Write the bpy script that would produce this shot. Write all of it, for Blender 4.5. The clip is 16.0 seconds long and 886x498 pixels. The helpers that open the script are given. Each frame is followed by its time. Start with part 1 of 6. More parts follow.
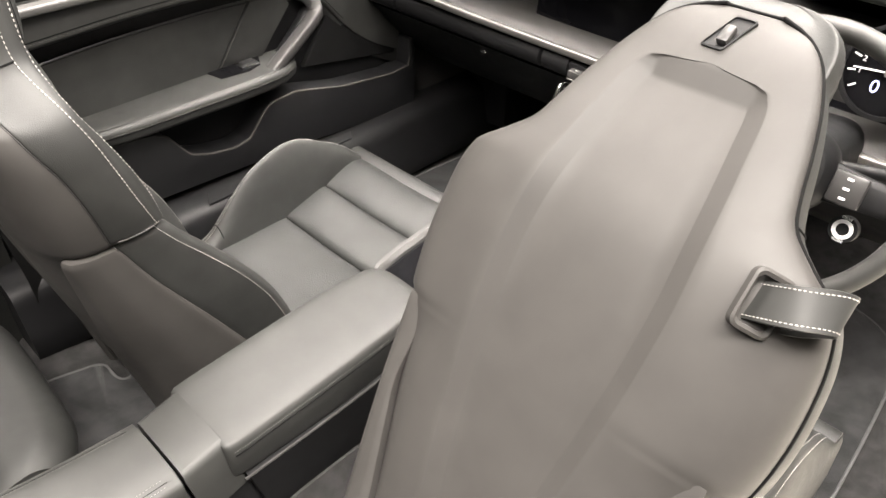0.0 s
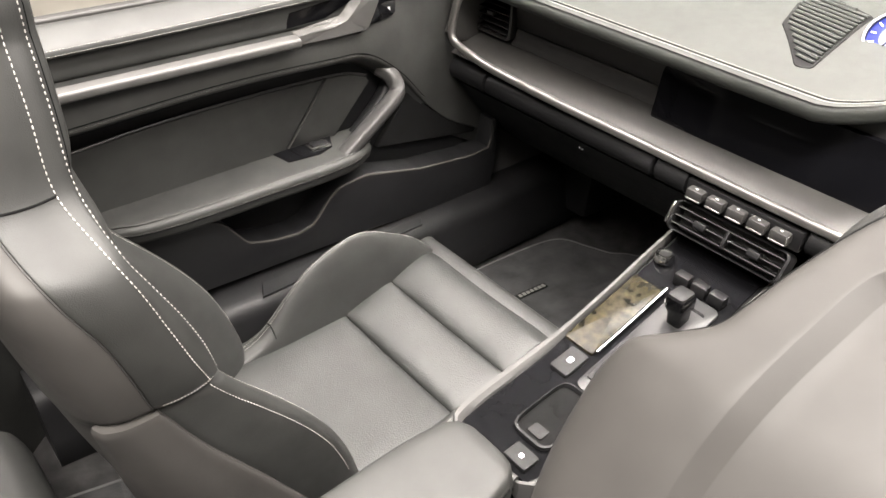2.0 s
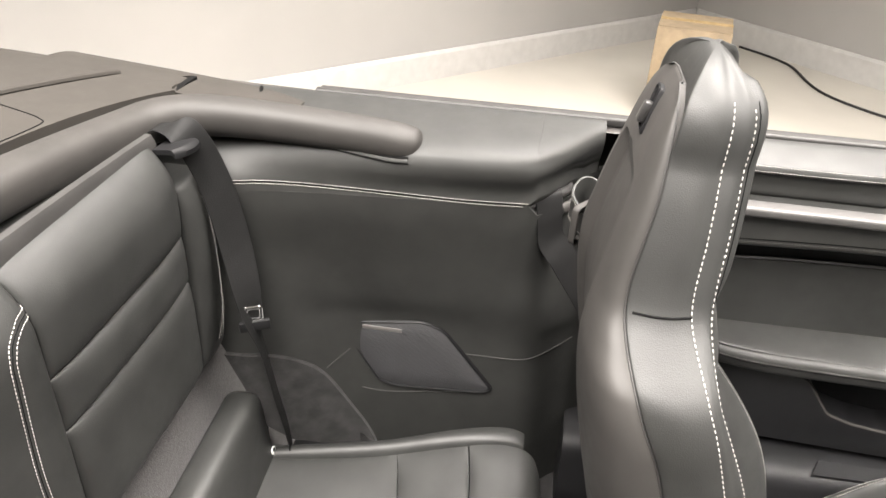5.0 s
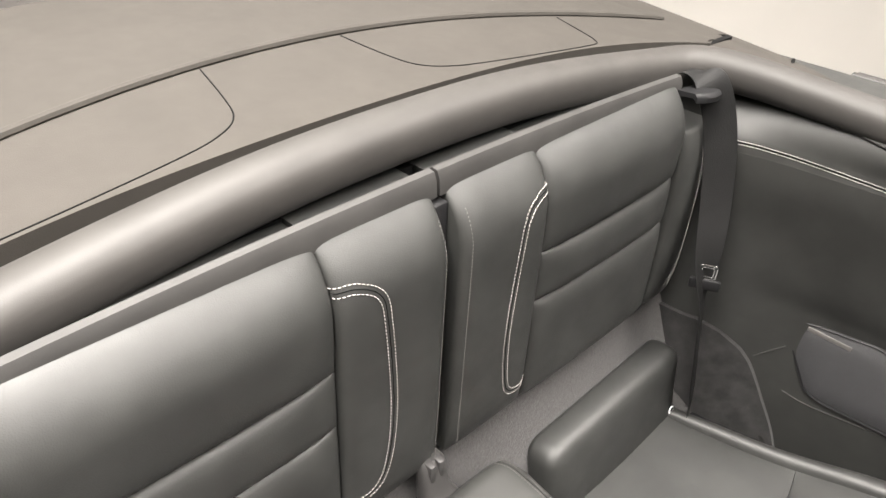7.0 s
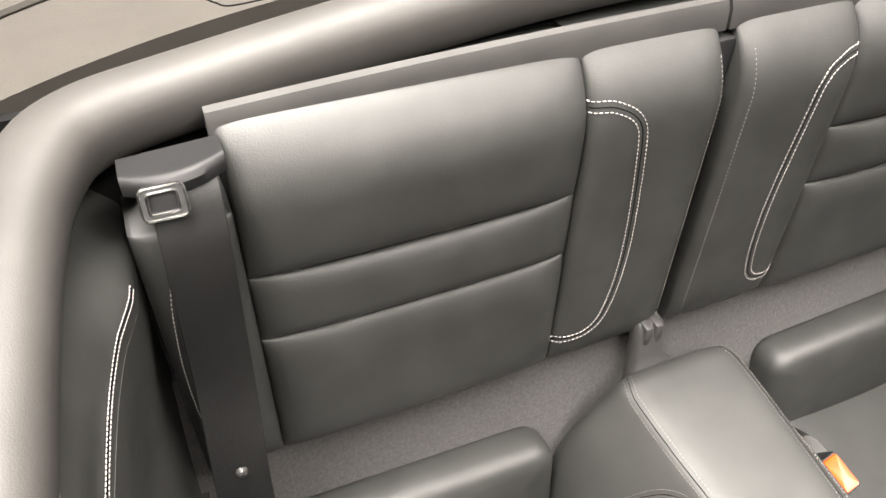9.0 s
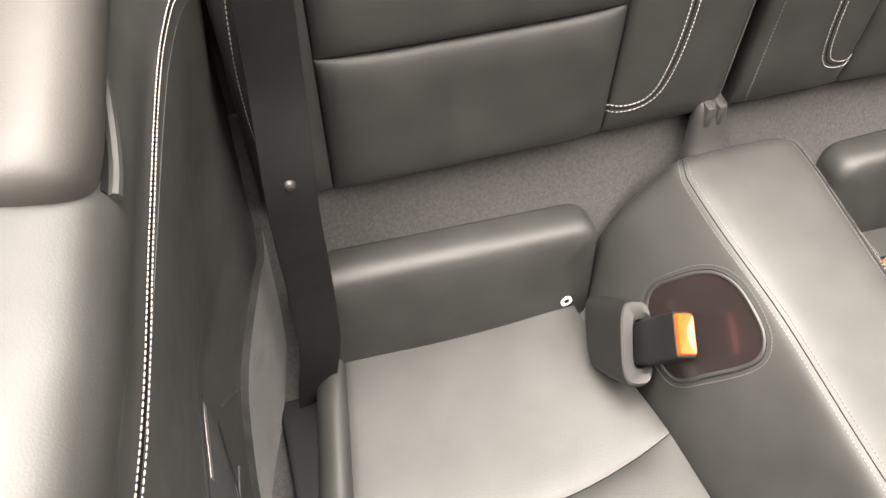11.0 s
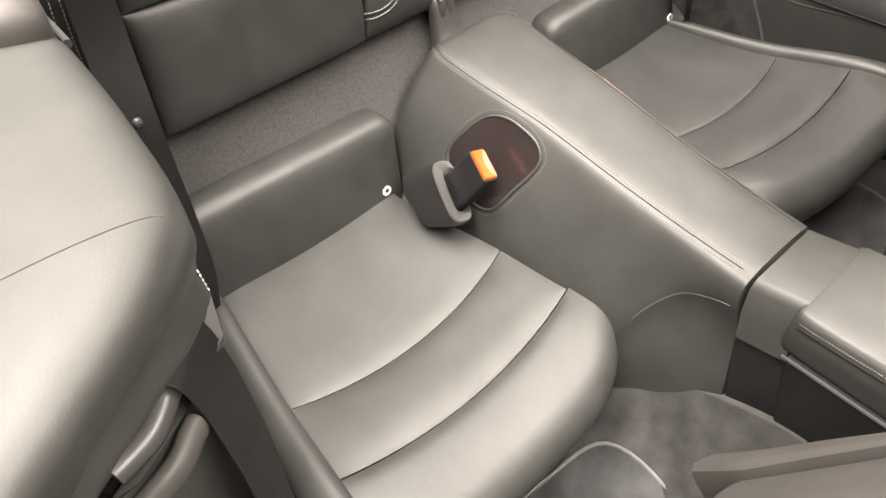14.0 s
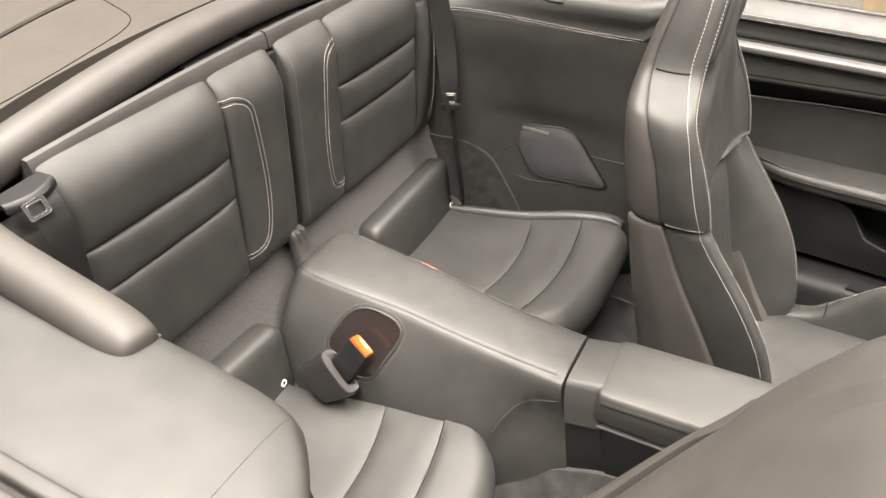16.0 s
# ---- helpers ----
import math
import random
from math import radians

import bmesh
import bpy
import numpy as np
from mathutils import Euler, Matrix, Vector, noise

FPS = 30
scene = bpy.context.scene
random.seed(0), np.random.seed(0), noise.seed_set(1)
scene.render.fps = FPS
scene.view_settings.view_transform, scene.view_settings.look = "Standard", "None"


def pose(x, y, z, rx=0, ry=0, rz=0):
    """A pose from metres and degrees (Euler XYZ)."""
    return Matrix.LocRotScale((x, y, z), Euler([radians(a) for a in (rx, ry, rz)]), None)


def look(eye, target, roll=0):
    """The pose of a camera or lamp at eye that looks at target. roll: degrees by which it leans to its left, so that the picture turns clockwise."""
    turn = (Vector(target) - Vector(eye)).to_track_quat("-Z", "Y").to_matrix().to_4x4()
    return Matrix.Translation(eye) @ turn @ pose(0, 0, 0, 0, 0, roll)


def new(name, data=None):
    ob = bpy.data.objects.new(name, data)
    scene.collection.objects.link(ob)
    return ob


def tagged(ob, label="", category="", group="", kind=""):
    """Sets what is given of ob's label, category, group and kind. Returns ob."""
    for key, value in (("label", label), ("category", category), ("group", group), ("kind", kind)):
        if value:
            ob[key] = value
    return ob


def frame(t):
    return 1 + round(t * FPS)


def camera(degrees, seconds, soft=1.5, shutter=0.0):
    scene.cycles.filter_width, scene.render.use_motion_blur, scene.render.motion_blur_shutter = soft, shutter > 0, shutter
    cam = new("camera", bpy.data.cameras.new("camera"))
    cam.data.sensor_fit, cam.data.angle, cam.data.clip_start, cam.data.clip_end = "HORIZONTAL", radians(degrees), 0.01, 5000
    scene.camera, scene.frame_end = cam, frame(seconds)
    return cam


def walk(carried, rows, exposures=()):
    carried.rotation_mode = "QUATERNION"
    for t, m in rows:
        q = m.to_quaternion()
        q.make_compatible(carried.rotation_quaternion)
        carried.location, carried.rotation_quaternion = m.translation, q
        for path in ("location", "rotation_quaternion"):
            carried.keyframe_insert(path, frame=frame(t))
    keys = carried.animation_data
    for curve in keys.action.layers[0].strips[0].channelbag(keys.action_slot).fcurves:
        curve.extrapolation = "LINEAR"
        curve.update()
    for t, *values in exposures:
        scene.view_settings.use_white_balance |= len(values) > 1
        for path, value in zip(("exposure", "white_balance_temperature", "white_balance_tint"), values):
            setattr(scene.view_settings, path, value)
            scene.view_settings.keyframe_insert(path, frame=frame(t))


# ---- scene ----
cam = camera(61.4, 16.0)
PATH = [
    (0, (0.683, 0.389, 1.283), (-0.426, 1.513, 0.054), 0.6),
    (0.5, (0.634, 0.416, 1.29), (-0.463, 1.567, 0.077), 1.1),
    (1, (0.556, 0.459, 1.304), (-0.546, 1.618, 0.103), 2.0),
    (1.5, (0.491, 0.479, 1.3), (-0.644, 1.623, 0.115), 2.5),
    (2, (0.439, 0.491, 1.301), (-0.762, 1.58, 0.13), 3.0),
    (2.5, (0.417, 0.483, 1.306), (-0.875, 1.495, 0.162), 3.2),
    (3, (0.432, 0.477, 1.336), (-0.974, 1.353, 0.216), 3.4),
    (3.5, (0.415, 0.483, 1.335), (-1.109, 1.18, 0.245), 3.5),
    (4, (0.381, 0.493, 1.336), (-1.255, 0.924, 0.269), 3.6),
    (4.5, (0.366, 0.477, 1.327), (-1.33, 0.607, 0.275), 3.4),
    (5, (0.361, 0.453, 1.328), (-1.329, 0.235, 0.28), 3.1),
    (5.2, (0.366, 0.443, 1.324), (-1.304, 0.092, 0.281), 3.2),
    (7.3, (0.467, 0.414, 1.287), (-0.625, -0.818, 0.151), 2.8),
    (7.5, (0.467, 0.423, 1.285), (-0.549, -0.861, 0.135), 2.4),
    (8, (0.47, 0.428, 1.271), (-0.39, -0.917, 0.067), 1.9),
    (8.5, (0.472, 0.432, 1.247), (-0.25, -0.931, -0.026), 1.6),
    (9, (0.486, 0.439, 1.216), (-0.119, -0.916, -0.125), 1.4),
    (9.5, (0.489, 0.451, 1.194), (-0.009, -0.88, -0.213), 0.8),
    (10, (0.497, 0.469, 1.169), (0.086, -0.807, -0.316), 0.6),
    (10.2, (0.499, 0.48, 1.158), (0.125, -0.783, -0.347), -0.1),
    (12.3, (0.523, 0.601, 1.087), (0.127, -0.5, -0.534), -1.0),
    (12.5, (0.533, 0.61, 1.081), (0.088, -0.479, -0.536), -0.7),
    (13, (0.556, 0.657, 1.088), (0.006, -0.413, -0.51), -0.9),
    (13.5, (0.61, 0.684, 1.1), (-0.101, -0.355, -0.454), -0.8),
    (14, (0.668, 0.712, 1.139), (-0.211, -0.259, -0.372), -0.1),
    (14.5, (0.723, 0.753, 1.201), (-0.319, -0.149, -0.248), 0.6),
    (15, (0.785, 0.792, 1.267), (-0.404, -0.045, -0.106), 0.7),
    (15.5, (0.866, 0.77, 1.327), (-0.459, -0.004, 0.045), 0.5),
    (16, (0.929, 0.759, 1.397), (-0.505, 0.044, 0.201), 1.4),
]
walk(cam, [(t, look(eye, target, roll)) for t, eye, target, roll in PATH],
     [(0, -0.12, 6620, 12), (1.5, -0.16, 6600, 12), (2.5, -0.02, 6520, 12), (3.5, 0.26, 6480, 11), (4.3, 0.26, 6450, 11), (5, 0.03, 6500, 12), (8, 0.0, 6500, 11), (10, 0.20, 6750, 12),
      (12.5, 0.16, 6850, 13), (14, 0.10, 6900, 13), (15, 0.08, 6900, 13), (16, 0.04, 6900, 13)])

from mathutils.bvhtree import BVHTree
from math import asin, cos, sin, pi, sqrt

# ---------------------------------------------------------------- world and light
world = bpy.data.worlds.new("world")
scene.world = world
world.use_nodes = True
world.node_tree.nodes["Background"].inputs[0].default_value = (1.0, 0.96, 0.91, 1)
world.node_tree.nodes["Background"].inputs[1].default_value = 0.008

# the showroom stands at an angle to the car
ROOM_C = Vector((-5.0, 1.40, 0.0))          # corner where the two white walls meet
ROOM_A = Vector((0.695, -0.719, 0.0))       # along the first wall
ROOM_B = Vector((0.719, 0.695, 0.0))        # along the second wall
ROOM_L, ROOM_W, ROOM_H = 9.0, 9.0, 3.2


def room(a, b, z):
    return ROOM_C + ROOM_A * a + ROOM_B * b + Vector((0, 0, z))


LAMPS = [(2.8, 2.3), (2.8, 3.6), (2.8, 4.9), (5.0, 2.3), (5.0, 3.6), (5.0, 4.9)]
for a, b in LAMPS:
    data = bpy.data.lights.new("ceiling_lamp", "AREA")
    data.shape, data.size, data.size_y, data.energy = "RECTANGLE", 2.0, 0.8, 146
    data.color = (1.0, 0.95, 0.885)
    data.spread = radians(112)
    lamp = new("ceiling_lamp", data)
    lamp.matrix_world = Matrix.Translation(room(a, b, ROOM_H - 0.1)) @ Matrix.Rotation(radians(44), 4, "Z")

# ---------------------------------------------------------------- materials
def material(name, base, rough=0.5, metal=0.0, grain=0.0, grain_size=0.0012, mottle=0.12, mottle_size=0.05,
             coat=0.0, kind="noise", spec=0.5, sheen=0.0, tint=None):
    m = bpy.data.materials.new(name)
    m.use_nodes = True
    nt = m.node_tree
    bsdf = nt.nodes["Principled BSDF"]
    bsdf.inputs["Roughness"].default_value = rough
    bsdf.inputs["Metallic"].default_value = metal
    bsdf.inputs["Specular IOR Level"].default_value = spec
    bsdf.inputs["Coat Weight"].default_value = coat
    bsdf.inputs["Sheen Weight"].default_value = sheen
    coord = nt.nodes.new("ShaderNodeTexCoord")

    def noise_at(size, detail):
        n = nt.nodes.new("ShaderNodeTexNoise")
        n.inputs["Scale"].default_value = 1.0 / size
        n.inputs["Detail"].default_value = detail
        nt.links.new(coord.outputs["Object"], n.inputs["Vector"])
        return n

    big = noise_at(mottle_size, 4)
    ramp = nt.nodes.new("ShaderNodeMix")
    ramp.data_type = "RGBA"
    other = tint or [c * (1 - mottle * 2) for c in base]
    ramp.inputs["A"].default_value = (*other, 1)
    ramp.inputs["B"].default_value = (*[c * (1 + mottle) for c in base], 1)
    wide = nt.nodes.new("ShaderNodeMapRange")
    wide.inputs["From Min"].default_value, wide.inputs["From Max"].default_value = 0.32, 0.68
    nt.links.new(big.outputs["Fac"], wide.inputs["Value"])
    nt.links.new(wide.outputs["Result"], ramp.inputs["Factor"])
    nt.links.new(ramp.outputs["Result"], bsdf.inputs["Base Color"])
    rmap = nt.nodes.new("ShaderNodeMapRange")
    rmap.inputs["To Min"].default_value = max(0.02, rough - 0.07)
    rmap.inputs["To Max"].default_value = min(1, rough + 0.07)
    nt.links.new(noise_at(mottle_size * 0.37, 3).outputs["Fac"], rmap.inputs["Value"])
    nt.links.new(rmap.outputs["Result"], bsdf.inputs["Roughness"])
    if grain:
        if kind == "wave":
            tex = nt.nodes.new("ShaderNodeTexWave")
            tex.bands_direction = "Z"
            tex.inputs["Scale"].default_value = 0.32 / grain_size
            nt.links.new(coord.outputs["Object"], tex.inputs["Vector"])
            out = tex.outputs["Fac"]
        elif kind == "voronoi":
            tex = nt.nodes.new("ShaderNodeTexVoronoi")
            tex.inputs["Scale"].default_value = 1.0 / grain_size
            nt.links.new(coord.outputs["Object"], tex.inputs["Vector"])
            out = tex.outputs["Distance"]
        else:
            out = noise_at(grain_size, 2).outputs["Fac"]
        bump = nt.nodes.new("ShaderNodeBump")
        bump.inputs["Strength"].default_value = grain
        bump.inputs["Distance"].default_value = grain_size * 0.4
        nt.links.new(out, bump.inputs["Height"])
        nt.links.new(bump.outputs["Normal"], bsdf.inputs["Normal"])
    return m


LEATHER = material("black_leather", (0.0205, 0.0208, 0.0196), 0.54, grain=0.12, kind="voronoi", grain_size=0.0011, mottle=0.10, spec=0.42)
LEATHER_SEAT = material("seat_leather", (0.0190, 0.0194, 0.0184), 0.52, grain=0.25, kind="voronoi", grain_size=0.0013, mottle=0.12, spec=0.48)
SHELL = material("grained_plastic", (0.036, 0.034, 0.032), 0.52, grain=0.12, grain_size=0.0008, mottle=0.05, spec=0.28)
PLASTIC = material("black_plastic", (0.007, 0.007, 0.0075), 0.50, grain=0.15, grain_size=0.0009, mottle=0.08, spec=0.24)
SATIN = material("satin_dark_plastic", (0.030, 0.029, 0.0285), 0.36, mottle=0.05)
CARPET = material("black_carpet", (0.035, 0.0335, 0.0332), 0.95, grain=1.0, grain_size=0.0022, mottle=0.16, mottle_size=0.004, tint=(0.025, 0.0241, 0.0239), spec=0.1, sheen=0.18)
MATCARPET = material("mat_carpet", (0.023, 0.023, 0.0235), 0.95, grain=0.8, grain_size=0.002, mottle=0.3, mottle_size=0.05, spec=0.1, sheen=0.2)
# CARPET's darker copy, with the shade low in the car put into its colour
SHADED_CARPET = material("shaded_carpet", (0.019, 0.0184, 0.0183), 0.95, grain=0.9, grain_size=0.0018, mottle=0.30, mottle_size=0.03, tint=(0.0105, 0.0102, 0.0101), spec=0.1, sheen=0.12)
FABRIC = material("top_fabric", (0.032, 0.029, 0.0255), 0.8, grain=0.5, grain_size=0.0012, mottle=0.04, spec=0.2)
DASH = material("dash_leather", (0.0195, 0.0212, 0.0192), 0.55, grain=0.12, kind="voronoi", grain_size=0.0011, mottle=0.06, spec=0.25)
WEB = material("belt_webbing", (0.0062, 0.0062, 0.0062), 0.6, grain=0.5, grain_size=0.0018, mottle=0.15, spec=0.2)
# for seams, and for shade painted into the hood well and other recesses
SEAM_SHADE = material("dark_seam_and_shade", (0.004, 0.004, 0.004), 0.85, spec=0.1)
THREAD = material("white_thread", (0.36, 0.345, 0.325), 0.7, mottle=0.08)
GREYTHREAD = material("grey_thread", (0.11, 0.106, 0.10), 0.7, mottle=0.08)
CHROME = material("bright_metal", (0.80, 0.80, 0.80), 0.14, metal=1.0, mottle=0.03)
SILVER = material("satin_silver", (0.26, 0.25, 0.24), 0.38, metal=0.8, mottle=0.04)
GLOSS = material("piano_black", (0.004, 0.004, 0.0045), 0.12, mottle=0.02, spec=0.12)
SCREEN = material("dark_screen", (0.004, 0.004, 0.005), 0.06, mottle=0.02, spec=0.12)
RUBBER = material("rubber", (0.020, 0.019, 0.018), 0.6, grain=0.2)
ORANGE = material("orange_plastic", (0.40, 0.052, 0.006), 0.35, mottle=0.05)
WHITE = material("white_print", (0.80, 0.80, 0.80), 0.5)
# unseen walls and ceiling, made dark only to cut bounced light
UNSEEN_WALL = material("unseen_wall_dark", (0.10, 0.098, 0.095), 0.8, mottle=0.05, mottle_size=0.6)
CEILP = material("unseen_ceiling_dark", (0.13, 0.127, 0.123), 0.8, mottle=0.03, mottle_size=0.6)
WALLP = material("white_wall_paint", (0.43, 0.421, 0.408), 0.7, grain=0.2, grain_size=0.004, mottle=0.03, mottle_size=0.6)
BASEB = material("white_skirting_paint", (0.60, 0.59, 0.575), 0.5, mottle=0.03)
FLOORM = material("cream_floor", (0.56, 0.53, 0.47), 0.35, mottle=0.04, mottle_size=0.5)
CARD = material("cardboard", (0.28, 0.215, 0.14), 0.8, grain=0.3, grain_size=0.003, mottle=0.1)
PAINT = material("car_paint_grey", (0.045, 0.042, 0.040), 0.3, coat=0.8, mottle=0.03)

DARKSILVER = material("dark_satin_metal", (0.070, 0.068, 0.066), 0.48, metal=0.3, mottle=0.05)
DOORLOW = material("dark_door_plastic", (0.0090, 0.0090, 0.0098), 0.45, grain=0.15, grain_size=0.0009, mottle=0.08)
SILVER_SOFT = material("pale_silver_plastic", (0.050, 0.049, 0.048), 0.58, metal=0.0, mottle=0.04, spec=0.3)
# mottled gold and black paints the reflections in a dark glass lid
LID_REFLECTION = material("reflection_gloss", (0.024, 0.020, 0.012), 0.24, mottle=0.3, mottle_size=0.014, tint=(0.004, 0.004, 0.003), spec=0.14)
DASHLOW = material("dark_dash_leather", (0.018, 0.0175, 0.017), 0.50, grain=0.2, kind="voronoi", grain_size=0.0011, mottle=0.08)
KEYPLATE = material("dark_key_plate", (0.022, 0.022, 0.0225), 0.38, metal=0.2, mottle=0.05)
SHELFM = material("shelf_lacquer", (0.036, 0.0345, 0.0325), 0.55, mottle=0.05)
PAINT_LIGHT = material("pale_car_paint", (0.55, 0.55, 0.50), 0.2, coat=0.8, mottle=0.03)
MIRROR = material("mirror_silver", (0.92, 0.92, 0.92), 0.02, metal=1.0, mottle=0.0)

# ---------------------------------------------------------------- mesh helpers
def V(*a):
    return Vector(a)


def spline(pts, n=8, closed=False):
    """Catmull-Rom through the points, n steps a stretch."""
    p = [Vector(q) for q in pts]
    m, out = len(p), []
    for i in range(m if closed else m - 1):
        if closed:
            a, b, c, d = p[i - 1], p[i], p[(i + 1) % m], p[(i + 2) % m]
        else:
            a, b, c, d = p[max(i - 1, 0)], p[i], p[i + 1], p[min(i + 2, m - 1)]
        for k in range(n):
            t = k / n
            out.append(0.5 * (2 * b + (c - a) * t + (2 * a - 5 * b + 4 * c - d) * t * t + (3 * b - a - 3 * c + d) * t ** 3))
    if not closed:
        out.append(p[-1].copy())
    return out


def curve1(xs, ys):
    """Smooth function through the pairs (xs rising)."""
    def f(x):
        if x <= xs[0]:
            return ys[0]
        if x >= xs[-1]:
            return ys[-1]
        for i in range(len(xs) - 1):
            if x <= xs[i + 1]:
                t = (x - xs[i]) / (xs[i + 1] - xs[i])
                def slope(j):
                    if j <= 0:
                        return (ys[1] - ys[0]) / (xs[1] - xs[0])
                    if j >= len(xs) - 1:
                        return (ys[-1] - ys[-2]) / (xs[-1] - xs[-2])
                    return (ys[j + 1] - ys[j - 1]) / (xs[j + 1] - xs[j - 1])
                h = xs[i + 1] - xs[i]
                a, b = slope(i) * h, slope(i + 1) * h
                return ys[i] * (2 * t ** 3 - 3 * t * t + 1) + a * (t ** 3 - 2 * t * t + t) + ys[i + 1] * (3 * t * t - 2 * t ** 3) + b * (t ** 3 - t * t)
    return f


def sstep(a, b, x):
    t = min(1, max(0, (x - a) / (b - a)))
    return t * t * (3 - 2 * t)


def gridvf(fn, nu, nv, cosine=False):
    sp = (lambda i, n: 0.5 - 0.5 * cos(pi * i / n)) if cosine else (lambda i, n: i / n)
    vs = [Vector(fn(sp(i, nu), sp(j, nv))) for j in range(nv + 1) for i in range(nu + 1)]
    fs = [(j * (nu + 1) + i, j * (nu + 1) + i + 1, (j + 1) * (nu + 1) + i + 1, (j + 1) * (nu + 1) + i) for j in range(nv) for i in range(nu)]
    return vs, fs


def slabvf(fn, nu, nv, back, cosine=False):
    """A grid with a thickness: back(u, v, p) gives the far side's point."""
    vs, fs = gridvf(fn, nu, nv, cosine)
    sp = (lambda i, n: 0.5 - 0.5 * cos(pi * i / n)) if cosine else (lambda i, n: i / n)
    n = len(vs)
    bs = [Vector(back(sp(k % (nu + 1), nu), sp(k // (nu + 1), nv), vs[k])) for k in range(n)]
    out = list(fs) + [tuple(n + i for i in reversed(f)) for f in fs]
    edge = [i for i in range(nu + 1)] + [j * (nu + 1) + nu for j in range(1, nv + 1)] \
        + [nv * (nu + 1) + i for i in range(nu - 1, -1, -1)] + [j * (nu + 1) for j in range(nv - 1, 0, -1)]
    for a, b in zip(edge, edge[1:] + edge[:1]):
        out.append((b, a, n + a, n + b))
    return vs + bs, out


def padvf(P, N, bulge, depth, nu=22, nv=22, p=5.0, edge=0.5):
    """An upholstered pad over P(u, v): a rounded face that stands out along N, with a skirt of the given depth."""
    nf = N if callable(N) else (lambda u, v, n=Vector(N).normalized(): n)
    prof = lambda a: max(0.0, 1 - abs(2 * a - 1) ** p) ** edge
    return slabvf(lambda u, v: Vector(P(u, v)) + nf(u, v) * (bulge * prof(u) * prof(v)), nu, nv,
                  lambda u, v, q: Vector(P(u, v)) - nf(u, v) * depth, True)


def loftvf(rings, caps=True, closed=True):
    n = len(rings[0])
    vs = [Vector(p) for r in rings for p in r]
    fs = []
    for k in range(len(rings) - 1):
        for i in range(n if closed else n - 1):
            j = (i + 1) % n
            fs.append((k * n + i, k * n + j, (k + 1) * n + j, (k + 1) * n + i))
    if caps and closed:
        for k, rev in ((0, True), (len(rings) - 1, False)):
            c = len(vs)
            vs.append(sum((Vector(p) for p in rings[k]), Vector()) / n)
            for i in range(n):
                a, b = k * n + i, k * n + (i + 1) % n
                fs.append((b, a, c) if rev else (a, b, c))
    return vs, fs


def sweepvf(path, profile, up=(0, 0, 1), caps=True):
    """profile(k, t) gives the ring in (side, up) metres at each point of the path."""
    path = [Vector(p) for p in path]
    rings = []
    for i, p in enumerate(path):
        t = (path[min(i + 1, len(path) - 1)] - path[max(i - 1, 0)]).normalized()
        side = t.cross(Vector(up)).normalized()
        u = side.cross(t)
        rings.append([p + side * a + u * b for a, b in profile(i, i / max(1, len(path) - 1))])
    return loftvf(rings, caps)


def tubevf(path, r, seg=8, up=(0.02, 0.03, 1)):
    return sweepvf(path, lambda i, t: [(r * cos(2 * pi * k / seg), r * sin(2 * pi * k / seg)) for k in range(seg)], up)


def ribbonvf(path, widths, thick, sides):
    """A flat band along a path; sides gives the band's across direction at each point."""
    rings = []
    path = [Vector(p) for p in path]
    for i, p in enumerate(path):
        t = (path[min(i + 1, len(path) - 1)] - path[max(i - 1, 0)]).normalized()
        s = Vector(sides[i] if isinstance(sides, list) else sides)
        s = (s - t * s.dot(t)).normalized()
        n = t.cross(s)
        w = widths[i] if isinstance(widths, list) else widths
        h = thick / 2
        rings.append([p + s * a * w / 2 + n * b * h for a, b in ((-1, -0.3), (-0.97, -1), (0.97, -1), (1, -0.3), (1, 0.3), (0.97, 1), (-0.97, 1), (-1, 0.3))])
    return loftvf(rings)


def boxvf(x0, x1, y0, y1, z0, z1, bevel=0.0, seg=2):
    bm = bmesh.new()
    bmesh.ops.create_cube(bm, size=1)
    for v in bm.verts:
        v.co = Vector(((x0 + x1) / 2 + v.co.x * (x1 - x0), (y0 + y1) / 2 + v.co.y * (y1 - y0), (z0 + z1) / 2 + v.co.z * (z1 - z0)))
    if bevel:
        bmesh.ops.bevel(bm, geom=bm.edges[:], offset=bevel, segments=seg, affect="EDGES", profile=0.5)
    vf = [v.co.copy() for v in bm.verts], [tuple(v.index for v in f.verts) for f in bm.faces]
    bm.free()
    return vf


def prismvf(outline, along, bevel=0.0):
    """A closed outline (points in space) pushed along a vector, with a small rounded lip."""
    o = [Vector(p) for p in outline]
    d = Vector(along)
    c = sum(o, Vector()) / len(o)
    shr = lambda q, k: c + (q - c) * k
    if not bevel:
        return loftvf([o, [q + d for q in o]])
    size = max((q - c).length for q in o)
    k = 1 - bevel / size
    n = d.normalized()
    return loftvf([o, [q + d - n * bevel for q in o], [shr(q, 1 - (1 - k) * 0.35) + d - n * bevel * 0.3 for q in o], [shr(q, k) + d for q in o]])


def joinvf(parts):
    vs, fs = [], []
    for a, b in parts:
        k = len(vs)
        vs += a
        fs += [tuple(i + k for i in f) for f in b]
    return vs, fs


def movevf(vf, m):
    return [m @ Vector(v) for v in vf[0]], vf[1]


def flipvf(vf, s):
    """Mirrored across the car's middle when s is -1."""
    if s > 0:
        return vf
    return [Vector((-v[0], v[1], v[2])) for v in vf[0]], [tuple(reversed(f)) for f in vf[1]]


def rrect(w, h, r, n=5):
    """A rounded rectangle in two coordinates, centred."""
    out = []
